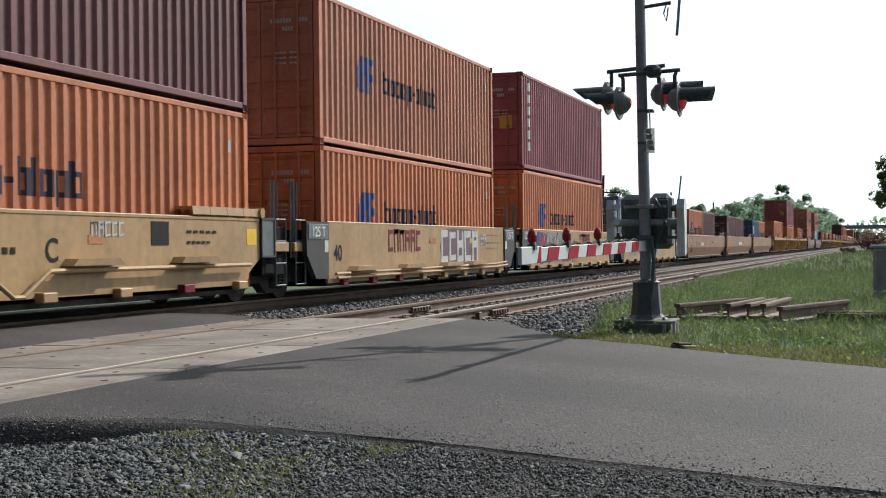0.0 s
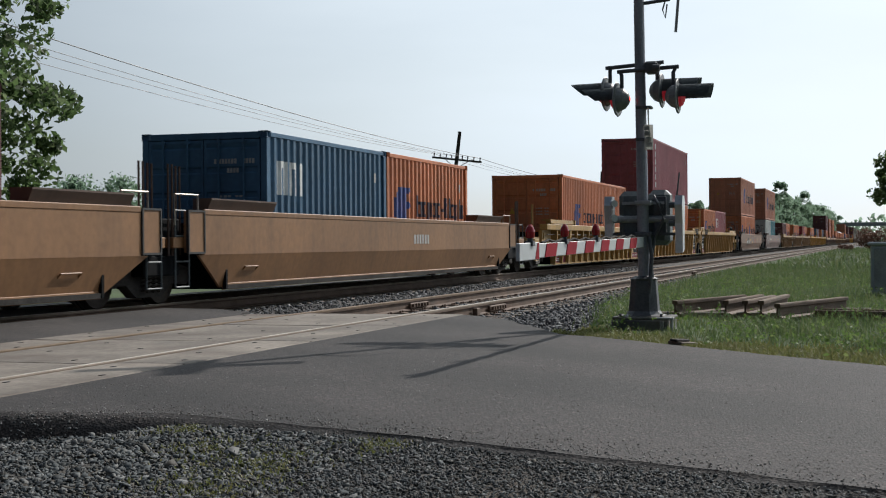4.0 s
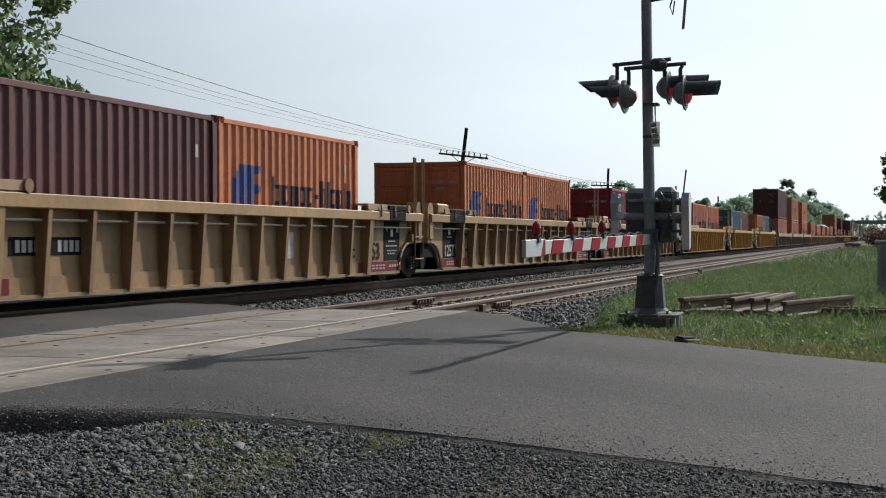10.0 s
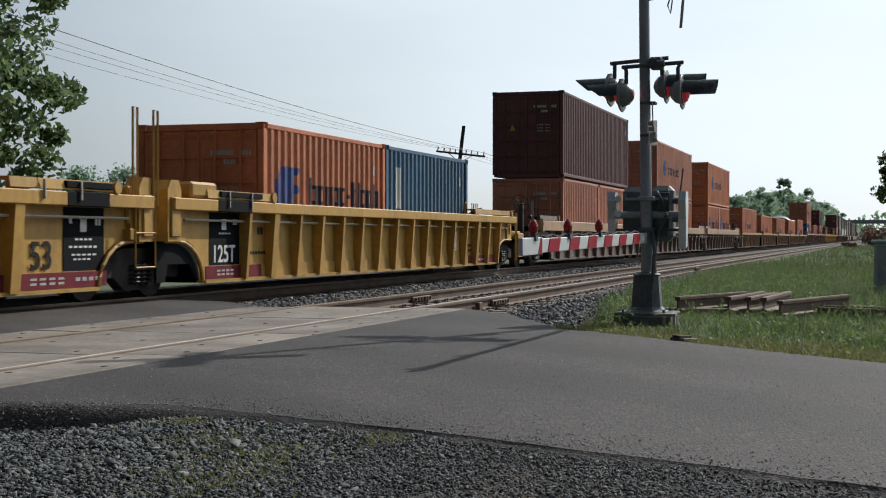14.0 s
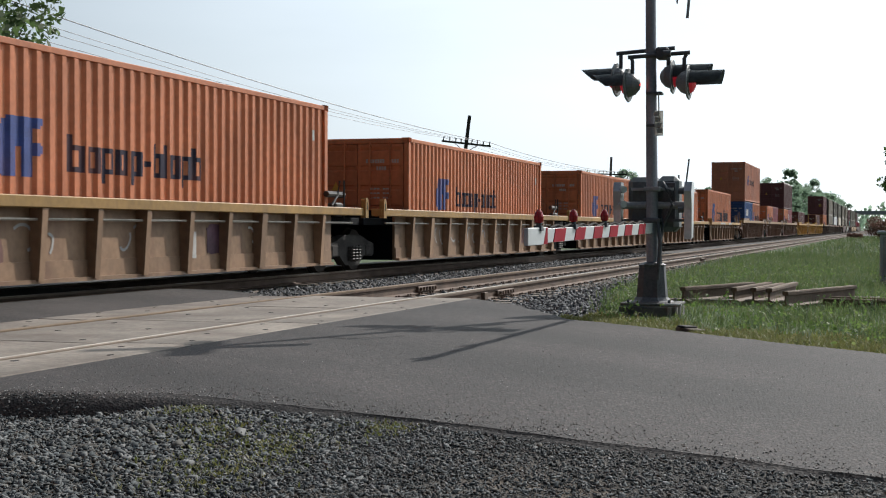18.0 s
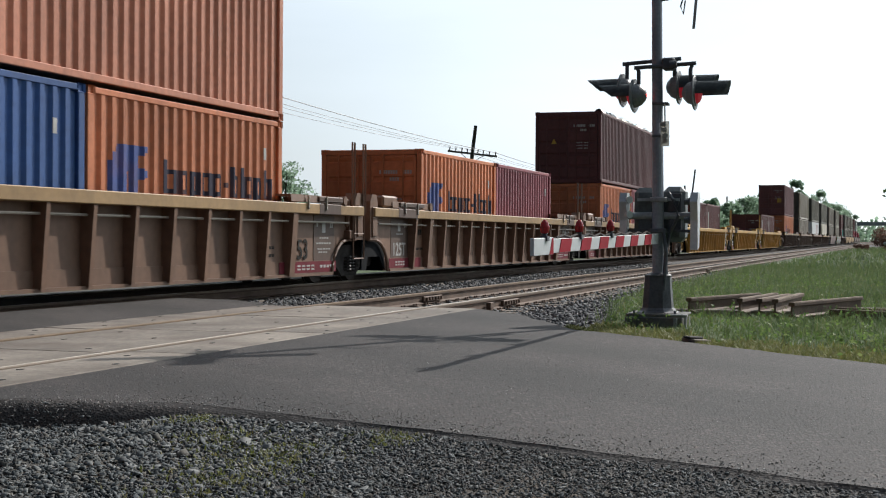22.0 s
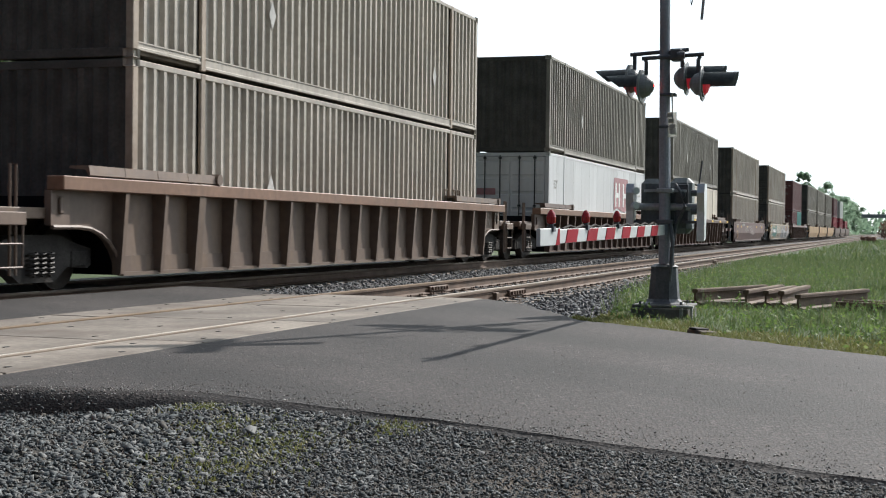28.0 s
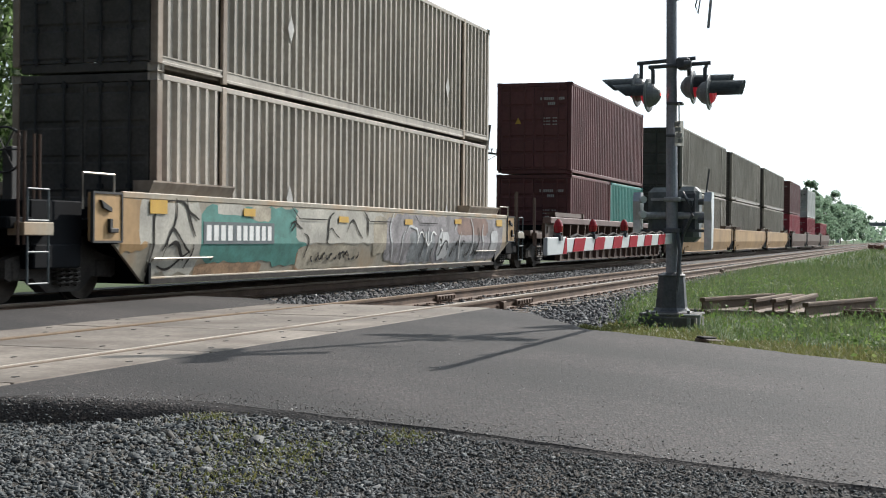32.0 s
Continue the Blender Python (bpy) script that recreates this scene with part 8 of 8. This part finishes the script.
lean = pose(0, 0, 0, 0.7, -0.3, 0)


def cyl(bm, p, q, r, n=14):
    tube(bm, [p, q], r, n)


part("mast", lambda bm: tube(bm, [(0, 0, 0.5), (0, 0.03, 2.8), (0, 0.05, 4.7)], [0.066, 0.058, 0.055], 16), "pole_metal", signal, "dull grey steel mast")


def base_cast(bm):
    prof = [(0.26, 0.10), (0.215, 0.115), (0.185, 0.15), (0.155, 0.48), (0.165, 0.50), (0.10, 0.53)]
    rings = []
    for r, z in prof:
        rings.append([bm.verts.new((r * sx * 0.86, r * sy * 0.86, z)) for sx, sy in ((-1, -0.5), (-0.5, -1), (0.5, -1), (1, -0.5), (1, 0.5), (0.5, 1), (-0.5, 1), (-1, 0.5))])
    for a, b in zip(rings, rings[1:]):
        for k in range(8):
            bm.faces.new((a[k], a[(k + 1) % 8], b[(k + 1) % 8], b[k]))
    bm.faces.new(rings[-1])
    bm.faces.new(rings[0][::-1])


part("cast_base", base_cast, "castmetal", signal, "dark tapered cast base")
part("foundation", lambda bm: box(bm, -0.31, 0.31, -0.31, 0.31, -0.3, 0.065, 0.015), "footing", signal, "dark concrete foundation block")
for sx in (-0.24, 0.24):
    for sy in (-0.22, 0.22):
        part("anchor_bolt", lambda bm: [cyl(bm, (0, 0, 0.03), (0, 0, 0.13), 0.014, 8), box(bm, -0.028, 0.028, -0.028, 0.028, 0.07, 0.095)], "castmetal", signal, key="anchor", m=pose(sx, sy, 0))
part("base_plate", lambda bm: box(bm, -0.3, 0.3, -0.32, 0.3, 0.065, 0.095, 0.008), "footing", signal)
part("footing_edge", lambda bm: [box(bm, -0.36, -0.33, -0.26, -0.22, -0.08, 0.06, 0.006), box(bm, -0.36, -0.33, -0.36, -0.33, -0.08, 0.08, 0.006), box(bm, -0.37, -0.32, -0.37, -0.16, 0.075, 0.095, 0.004)], "galv", signal, "bent pale metal strip at the base")
part("cable_conduit", lambda bm: tube(bm, [(-0.10, -0.05, 0.1), (-0.13, -0.09, 0.5), (-0.10, -0.10, 0.75), (-0.05, -0.06, 1.0)], 0.022, 8), "castmetal", signal)
part("cross_arm", lambda bm: [cyl(bm, (0.06, -0.22, 2.86), (0.06, 0.42, 2.82), 0.022), cyl(bm, (-0.06, -0.40, 2.79), (-0.06, 0.27, 2.76), 0.022), box(bm, -0.085, 0.085, -0.17, -0.03, 2.73, 2.86, 0.02), cyl(bm, (-0.10, -0.12, 2.78), (-0.10, -0.20, 2.78), 0.04)], "castmetal", signal, "dark cross arm")


def lamp(x, y, z, turn, lit, hood_len=0.34, slant=0.14):
    """A flashing-light head: bracket, round backing, visor and red lens, looking along its own -y."""
    h = part("lamp_head", lambda bm: lathe_y(bm, [(0.14, 0.02), (0.125, 0.06), (0.08, 0.11), (0.0, 0.14), (-0.02, 0.14)], 20), "disc", signal, "grey round lamp head", key="lamphead", m=pose(x, y, z, 0, 0, turn))
    part("lens", lambda bm: lathe_y(bm, [(-0.02, 0.118), (-0.05, 0.10), (-0.07, 0.06), (-0.075, 0.01)], 18), "lens_lit", h, "lit red glass lens", key="lens")

    def visor(bm):
        n = 22
        a, b = [], []
        for k in range(n + 1):
            t = radians(-8 + 196 * k / n)
            cx, cz = 0.128 * math.cos(t), 0.128 * math.sin(t)
            drop = (0.128 - cz) / 0.256
            a.append(bm.verts.new((cx, 0.0, cz)))
            b.append(bm.verts.new((cx * 0.97, -hood_len * (1 - slant * drop * 1.6), cz * 0.97)))
        for k in range(n):
            bm.faces.new((a[k], a[k + 1], b[k + 1], b[k]))
        bmesh.ops.solidify(bm, geom=bm.faces[:], thickness=0.006)
    part("visor", visor, "box_metal", h, "dark lamp hood", key=("visor", hood_len, slant))
    part("background_disc", lambda bm: lathe_y(bm, [(0.012, 0.03), (0.012, 0.18), (0.0, 0.19), (-0.008, 0.18), (-0.008, 0.03)], 28), "disc", h, "round grey background plate", key="disc")
    part("bracket", lambda bm: [tube(bm, [(0, 0.05, 0.12), (0, 0.05, 0.26), (0, 0.03, 0.30)], 0.022, 10)], "castmetal", h, key="lampbracket")
    if lit:
        part("lit_spot", lambda bm: lathe_y(bm, [(0.132, 0.022), (0.146, 0.012)], 10), "lit", h, "glowing red spot", key="spot")
    return h


lamp(0.06, 0.42, 2.535, 174, False, 0.40, 0.5)
lamp(-0.06, 0.27, 2.46, 174, True, 0.40, 0.5)
lamp(0.06, -0.20, 2.55, -2, False, 0.43)
lamp(-0.06, -0.39, 2.47, -2, False, 0.38)
part("notice_plate", lambda bm: [box(bm, -0.03, -0.02, -0.10 + 0.012 * k, 0.0 - 0.012 * (3 - k), 1.93 + 0.06 * k, 1.98 + 0.06 * k, 0.004) for k in range(4)] + [cyl(bm, (-0.02, -0.06, 1.95), (-0.02, -0.05, 2.36), 0.008, 6), box(bm, -0.02, 0.0, -0.10, -0.01, 1.90, 2.17)], "pale_sheet", signal, "small pale crumpled notice plate on a rod", m=pose(-0.075, -0.02, 0))
for zz in (2.0, 2.35):
    part("clamp", lambda bm: box(bm, -0.07, 0.07, -0.10, 0.07, 0, 0.03, 0.006), "castmetal", signal, key="clamp", m=pose(0, 0, zz))
part("top_bracket", lambda bm: [cyl(bm, (0, 0, 3.50), (0, -0.30, 3.53), 0.02, 8), tube(bm, [(0, -0.26, 3.55), (0, -0.22, 3.42), (0, -0.25, 3.33), (0, -0.27, 3.48)], 0.008, 6)], "castmetal", signal)
part("hanging_strip", lambda bm: prism(bm, [(-0.015, 0), (0.015, 0), (0.05, 0.42), (0.02, 0.42)], 0, 0.012), "galv", signal, "bent metal strip that hangs loose", m=pose(0, -0.36, 3.17, 0, 0, -90))
for a in (45, -45):
    part("crossbuck_board", lambda bm: box(bm, -0.02, 0.0, -0.6, 0.6, -0.11, 0.11, 0.004), "gate_white", signal, "white crossbuck board", key="buck", m=pose(-0.07 if a > 0 else -0.10, 0.05, 4.35, a, 0, 0))
# gate mechanism
mech = part("gate_mechanism", lambda bm: box(bm, 0.07, 0.36, -0.27, -0.03, 0.86, 1.47, 0.055), "box_metal", signal, "dark grey gate machine box")
part("gate_mechanism", lambda bm: box(bm, 0.07, 0.34, 0.03, 0.29, 0.93, 1.46, 0.055), "box_metal", signal, "dark grey gate machine box")
part("clamp_band", lambda bm: [box(bm, -0.08, 0.07, -0.09, 0.09, 1.30, 1.35, 0.01), box(bm, 0.0, 0.07, -0.22, 0.24, 1.31, 1.34)], "galv", signal, "steel clamp round the mast")
part("clamp_band", lambda bm: [box(bm, -0.08, 0.07, -0.09, 0.09, 0.96, 1.01, 0.01), box(bm, 0.0, 0.07, -0.36, 0.42, 0.97, 1.0)], "castmetal", signal, "steel clamp round the mast")
part("bolted_cover", lambda bm: [box(bm, 0.035, 0.075, -0.24, -0.10, 0.98, 1.40, 0.01), cyl(bm, (0.035, -0.17, 1.28), (0.0, -0.17, 1.28), 0.045, 12)], "castmetal", mech)
part("cable_loop", lambda bm: tube(bm, [(0.04, -0.10, 1.40), (-0.03, -0.16, 1.32), (-0.04, -0.22, 1.15), (0.0, -0.12, 0.95), (-0.04, -0.08, 0.7), (-0.05, -0.10, 0.5)], 0.018, 8), "castmetal", signal)
for y0, y1, z0, z1, nm in ((-0.43, -0.35, 0.78, 1.40, "alu"), (0.34, 0.42, 0.93, 1.40, "alu")):
    part("counterweight_arm", lambda bm: prism(bm, [(-0.06, z0), (0.08, z0 + 0.03), (0.13, z1 - 0.1), (0.09, z1), (-0.05, z1), (-0.10, z1 - 0.10), (-0.06, z1 - 0.3)], y0, y1), nm, signal, "pale aluminium gate arm bracket")
for z in (1.3, 1.1):
    part("bracket_bolt", lambda bm: cyl(bm, (-0.02, -0.34, 0), (-0.02, -0.28, 0), 0.035, 10), "castmetal", signal, key="bboltd", m=pose(0, 0, z))
for z in (1.32, 1.16):
    part("bracket_bolt", lambda bm: cyl(bm, (-0.10, 0.30, 0), (-0.02, 0.36, 0), 0.04, 10), "alu", signal, "pale round bolt", key="bboltp", m=pose(0, 0, z))
part("thin_rod", lambda bm: tube(bm, [(0.2, -0.33, 1.38), (0.22, -0.36, 1.66)], 0.009, 6), "castmetal", signal)
part("pivot_shaft", lambda bm: cyl(bm, (0.05, -0.40, 1.15), (0.05, 0.40, 1.15), 0.04, 12), "galv", signal)
# gate arm: from the mast along the rails' direction towards the camera
ARM0, ARM1 = Vector((0.12, 0.0, 0.90)), Vector((-5.15, 0.09, 0.83))
arm = part("gate_arm", lambda bm: box(bm, 0, 4.68, -0.012, 0.012, -0.056, 0.056, 0.004), "gate_white", signal, "white and red striped gate arm", m=look(tuple(ARM0), tuple(ARM1)) @ pose(0, 0, 0, 0, 90, 0) @ pose(0, 0, 0, 90, 0, 0))
dvec = (ARM1 - ARM0)
ang = math.degrees(math.atan2(dvec.y, dvec.x))
arm.matrix_basis = Matrix.Translation(ARM0) @ pose(0, 0, 0, 0, math.degrees(math.asin(-dvec.z / dvec.length)), ang)
alen = dvec.length
part("arm_tip", lambda bm: box(bm, 4.69, alen, -0.016, 0.016, -0.066, 0.066, 0.004), "gate_white", arm, "white end board of the arm")
for a in (0.8, 1.52, 2.22, 2.9, 3.6, 4.31):
    part("red_stripe", lambda bm: prism(bm, [(-0.14, -0.053), (0.21, -0.053), (0.14, 0.053), (-0.21, 0.053)], -0.0185, 0.0185), "gate_red", arm, key="stripe", m=pose(a, 0, 0))
for k, a in enumerate((4.91, 3.79, 2.57)):
    g = part("gate_lamp", lambda bm: [tube(bm, [(0, 0, 0.05), (0, 0, 0.16)], 0.022, 8), box(bm, -0.035, 0.035, -0.03, 0.03, 0.02, 0.06)], "castmetal", arm, key="glampb", m=pose(a, 0, 0.02))
    part("lamp_globe", lambda bm: lathe_y(bm, [(-0.055, 0.015), (-0.045, 0.034), (0.0, 0.038), (0.035, 0.026), (0.055, 0.01)], 14), "red_glass", g, "red gate lamp", key="globe", m=pose(0, 0, 0.13, 90, 0, 0))
part("lamp_cable", lambda bm: tube(bm, [(0.6 + 0.22 * k, 0, 0.058 + 0.022 * (k % 2)) for k in range(19)], 0.011, 6), "grease", arm)
part("narrow_stripe", lambda bm: prism(bm, [(0.0, -0.064), (0.12, -0.064), (0.04, 0.064), (0.0, 0.064)], -0.0185, 0.0185), "gate_red", arm, "narrow red stripe", m=pose(4.71, 0, 0))

# ---- rails lying in the grass ----
PILE = [((17.06, 2.42), (19.05, 1.76), 0.17), ((16.93, 1.79), (18.92, 1.53), 0.18), ((17.18, 1.58), (18.98, 1.37), 0.17), ((16.9, 1.37), (19.03, 1.2), 0.18), ((16.34, 1.14), (18.5, 0.43), 0.17), ((17.2, 0.75), (16.2, -2.6), 0.06), ((17.7, 0.8), (16.8, -2.6), 0.06)]
for (ax, ay), (bx, by), zz in PILE:
    d = math.hypot(bx - ax, by - ay)
    r = base("loose_rail", "short piece of rusty rail lying in the grass", "rail", "rail pieces in the grass", m=pose(ax, ay, zz, 0, 0, math.degrees(math.atan2(by - ay, bx - ax))))
    part("rail_body", lambda bm: extrude_x(bm, [(a * 1.0, b) for a, b in RAIL], 0, d), "railside", r, key=("loose", round(d, 2)))
    part("worn_head", lambda bm: box(bm, 0, d, -0.034, 0.034, 0.0, 0.004), "dull_railtop", r, "paler tan strip along the rail's top", key=("loosehead", round(d, 2)))
for x, y in ((17.3, 1.5), (18.6, 1.3)):
    ob = put("timber", stored("timber", lambda bm: box(bm, -0.1, 0.1, -1.2, 1.2, -0.06, 0.01, 0.01)), "tie", None, pose(x, y, 0.015, 0, 0, RNG.uniform(-8, 8)))
    tagged(ob, "old dark timber under the rail pieces", "timber", "timbers in the grass")

bd = base("broken_board", "short broken dark board lying at the road's edge", "board", m=pose(12.2, 1.66, 0.0, 4, -3, 50))
part("plank", lambda bm: box(bm, -0.09, 0.09, -0.1, 0.1, -0.04, 0.02, 0.006), "tie", bd)
part("plank", lambda bm: box(bm, -0.05, 0.03, -0.13, 0.07, 0.02, 0.04, 0.006), "polewood", bd, m=pose(0.02, 0.06, 0.0, 0, 0, 12))
MAT["cab_grey"] = material("cabinet_grey_paint", (0.46, 0.49, 0.52), 0.5, 0.0, 0.12, 3, 30, 0.03, SOOT, 0.3, True)
cab = base("relay_cabinet", "grey metal trackside equipment cabinet in the grass", "cabinet", m=pose(25.0, -0.14, -0.19))
part("body", lambda bm: box(bm, -0.35, 0.35, -0.4, 0.3, 0.05, 1.0, 0.02), "cab_grey", cab)
part("lid", lambda bm: box(bm, -0.4, 0.4, -0.45, 0.35, 1.0, 1.06, 0.02), "cab_grey", cab, "overhanging metal lid")
part("door", lambda bm: box(bm, -0.37, -0.35, -0.34, 0.24, 0.12, 0.95, 0.006), "galv", cab)

# ---- pole line ----
POLES = [(30.0, 25.0, 6.6, 0), (81.9, 25.85, 7.9, 7.0), (127.0, 25.0, 7.5, 2.0), (172.0, 25.0, 7.5, 0), (217, 25, 7.5, 0)]


def utility_pole(x, y, h, tilt, arm_z):
    p = base("utility_pole", "dark wooden pole with one cross arm and insulators", "utility pole", "pole line beyond the railway", m=pose(x, y, -0.3, tilt, 0, 0))
    part("pole", lambda bm: tube(bm, [(0, 0, 0), (0, 0, h + 0.3)], [0.16, 0.11], 10), "polewood", p, key=("upole", h))
    part("cross_arm", lambda bm: box(bm, -0.06, 0.06, -1.6, 1.6, arm_z + 0.24, arm_z + 0.36, 0.01), "polewood", p, key=("uarm", arm_z))
    for s in (-1, 1):
        part("brace", lambda bm: tube(bm, [(0, s * 0.75, arm_z + 0.25), (0, 0, arm_z - 0.25)], 0.02, 6), "polewood", p, key=("ubrace", s, arm_z))
    for k in (-1.5, -1.1, -0.7, -0.35, 0.35, 0.7, 1.1, 1.5):
        part("insulator", lambda bm: [tube(bm, [(0, 0, 0), (0, 0, 0.22)], [0.03, 0.045], 8)], "wire", p, key="insul", m=pose(0, k, arm_z + 0.36))


ARMZ = [7.15, 6.15, 5.9, 5.9, 5.9]
for (x, y, h, tl), az in zip(POLES, ARMZ):
    utility_pole(x, y, max(h, az + 0.6), tl, az)
for k, yy in enumerate((-1.5, -0.35, 0.35, 1.5)):
    for i in range(len(POLES) - 1):
        (xa, ya, _, ta), (xb, yb, _, tb) = POLES[i], POLES[i + 1]
        a, b = ((pose(0, y, -0.3, t, 0, 0) @ Vector((0, yy, z + 0.52)))[:] for y, t, z in ((ya, ta, ARMZ[i]), (yb, tb, ARMZ[i + 1])))
        w = put("overhead_wire", stored(("wire", k, i), lambda bm: tube(bm, [(xa + (xb - xa) * u, a[1] + (b[1] - a[1]) * u, a[2] + (b[2] - a[2]) * u - 1.6 * u * (1 - u)) for u in np.linspace(0, 1, 13)], 0.011 if k else 0.018, 5)), "wire")
        tagged(w, "thin dark wire sagging between the poles", "wire", "overhead wires")


# ---- trees ----
def tree(x, y, h, r, seed, label, clumps=60, leaves=9000, size=0.11, mat="leaf", low=0.3, trunk_r=0.22, clump_r=0.75, group=""):
    rg = np.random.default_rng(seed)
    t = base("tree", label, "tree", group, m=pose(x, y, -0.3))
    th = rg.uniform(0, 2 * np.pi, clumps)
    zz = rg.uniform(low, 1.0, clumps)
    env = np.sin(np.pi * np.clip((zz - low) / (1 - low) * 0.85 + 0.12, 0, 1)) ** 0.6
    rr = r * env * rg.uniform(0.25, 1.0, clumps) ** 0.5
    cen = np.stack([rr * np.cos(th), rr * np.sin(th), zz * h], 1)

    def wood(bm):
        tube(bm, [(0, 0, 0), (0.1, 0.05, h * 0.3), (0.0, 0.1, h * 0.6), (0.05, 0, h * 0.92)], [trunk_r, trunk_r * 0.8, trunk_r * 0.5, trunk_r * 0.12], 8)
        for c in cen[:: max(1, clumps // 26)]:
            z0 = max(h * 0.15, c[2] - 0.35 * math.hypot(c[0], c[1]) - 0.4)
            tube(bm, [(0.05, 0.05, z0), (c[0] * 0.5, c[1] * 0.5, (z0 + c[2]) / 2 + 0.1), tuple(c)], [trunk_r * 0.28, trunk_r * 0.16, trunk_r * 0.04], 5)
    part("trunk", wood, "bark", t, "brown trunk with limbs")
    cr = leaf_cloud("crown", cen, rg.uniform(0.5, 1.2, clumps) * clump_r, leaves, size, seed + 1, MAT[mat])
    cr.parent = t
    return t


tree(26.5, 21.4, 11.0, 3.65, 31, "tall leafy green tree behind the train", 180, 27000, 0.1, "leaf", 0.08, 0.2, 0.7)
tree(21.5, 21.5, 9.5, 3.0, 32, "tall leafy green tree behind the train", 50, 6000, 0.085, "leaf", 0.2, 0.2, 0.7)
FT = "distant trees along the railway"
# x, y, height, crown radius
FAR_TREES = [(63, 40, 4.6, 1.7), (68, 40.5, 4.9, 1.7), (132, 70, 6.8, 2.2), (88, 40.5, 6.0, 2.0), (185, 40, 8.6, 3.2), (180, 43, 7.0, 3.5), (219, 40, 10.2, 3.0), (210, 44, 8, 3.6),
             (158, 20, 5.6, 1.8), (186, 21, 6.0, 2.2), (205, 21, 7.0, 3.0), (222, 21, 8.2, 3.2), (236, 20, 9.4, 3.2), (255, 21, 8.8, 3.6), (272, 22, 9.5, 4.0), (297, 20, 13.4, 2.4), (310, 22, 11, 4.4),
             (335, 21, 11.6, 4.5), (362, 21, 12.2, 4.8), (388, 20, 14.0, 4.4), (415, 22, 12, 5.5), (450, 21, 12.5, 6), (490, 21, 13, 6.5), (530, 20, 13.5, 7)]
for i, (x, y, h, r) in enumerate(FAR_TREES):
    tree(x, y, h, r, 100 + i, "leafy tree in the distance, green paled for haze", 62, 4200, 0.07 + x * 0.0005, "hazeleaf", 0.14, 0.15, 0.35 + r * 0.17, FT)
tree(76, -1.1, 5.7, 1.7, 140, "slender leafy tree standing in the field", 26, 3000, 0.12, "leaf", 0.48, 0.1, 0.5)


def bush(x, y, h, r, seed, mat, label):
    rg = np.random.default_rng(seed)
    t = base("bush", label, "bush", m=pose(x, y, -0.3))
    n = 26
    cen = np.stack([rg.uniform(-r, r, n), rg.uniform(-r, r, n), rg.uniform(0.1, 0.85, n) * h], 1)
    part("stems", lambda bm: [tube(bm, [(0.1 * c[0], 0.1 * c[1], 0), tuple(c)], [0.03, 0.01], 5) for c in cen], "bark", t)
    cr = leaf_cloud("crown", cen, np.full(n, 0.3 * h), 2600, 0.07 * h ** 0.5, seed, MAT[mat])
    cr.parent = t


bush(150, 0.35, 2.7, 1.5, 151, "redtwig", "red-brown leafless bush beside the railway")
bush(140, 3.3, 0.75, 0.7, 152, "redtwig", "small red-brown bush beside the railway")
# far road bridge
br = base("road_bridge", "pale concrete road bridge far down the line", "bridge", m=pose(620, 10, 0))
part("deck", lambda bm: box(bm, -5, 5, -60, 60, 7.0, 8.6, 0.1), "bridge", br)
for y in (-40, -16, 20, 44):
    part("pier", lambda bm: box(bm, -4, 4, -0.8, 0.8, -1, 7.0, 0.1), "bridge", br, key="pier", m=pose(0, y, 0))


# far woods on the horizon, haze put into their leaf colour
def far_woods():
    rg = np.random.default_rng(77)
    cen = []
    for k in range(420):
        a = rg.uniform(-0.5, 1.1)
        d = rg.uniform(620, 1000)
        cen.append((d * math.cos(a), d * math.sin(a), rg.uniform(1, 8)))
    cen = np.array(cen)
    ob = leaf_cloud("far_woods", cen, rg.uniform(5, 9, len(cen)), 26000, 1.5, 78, MAT["hazeleaf"])
    tagged(ob, "hazy green woods along the horizon", "woods", "", "stuff")


far_woods()
build_train()
motions()
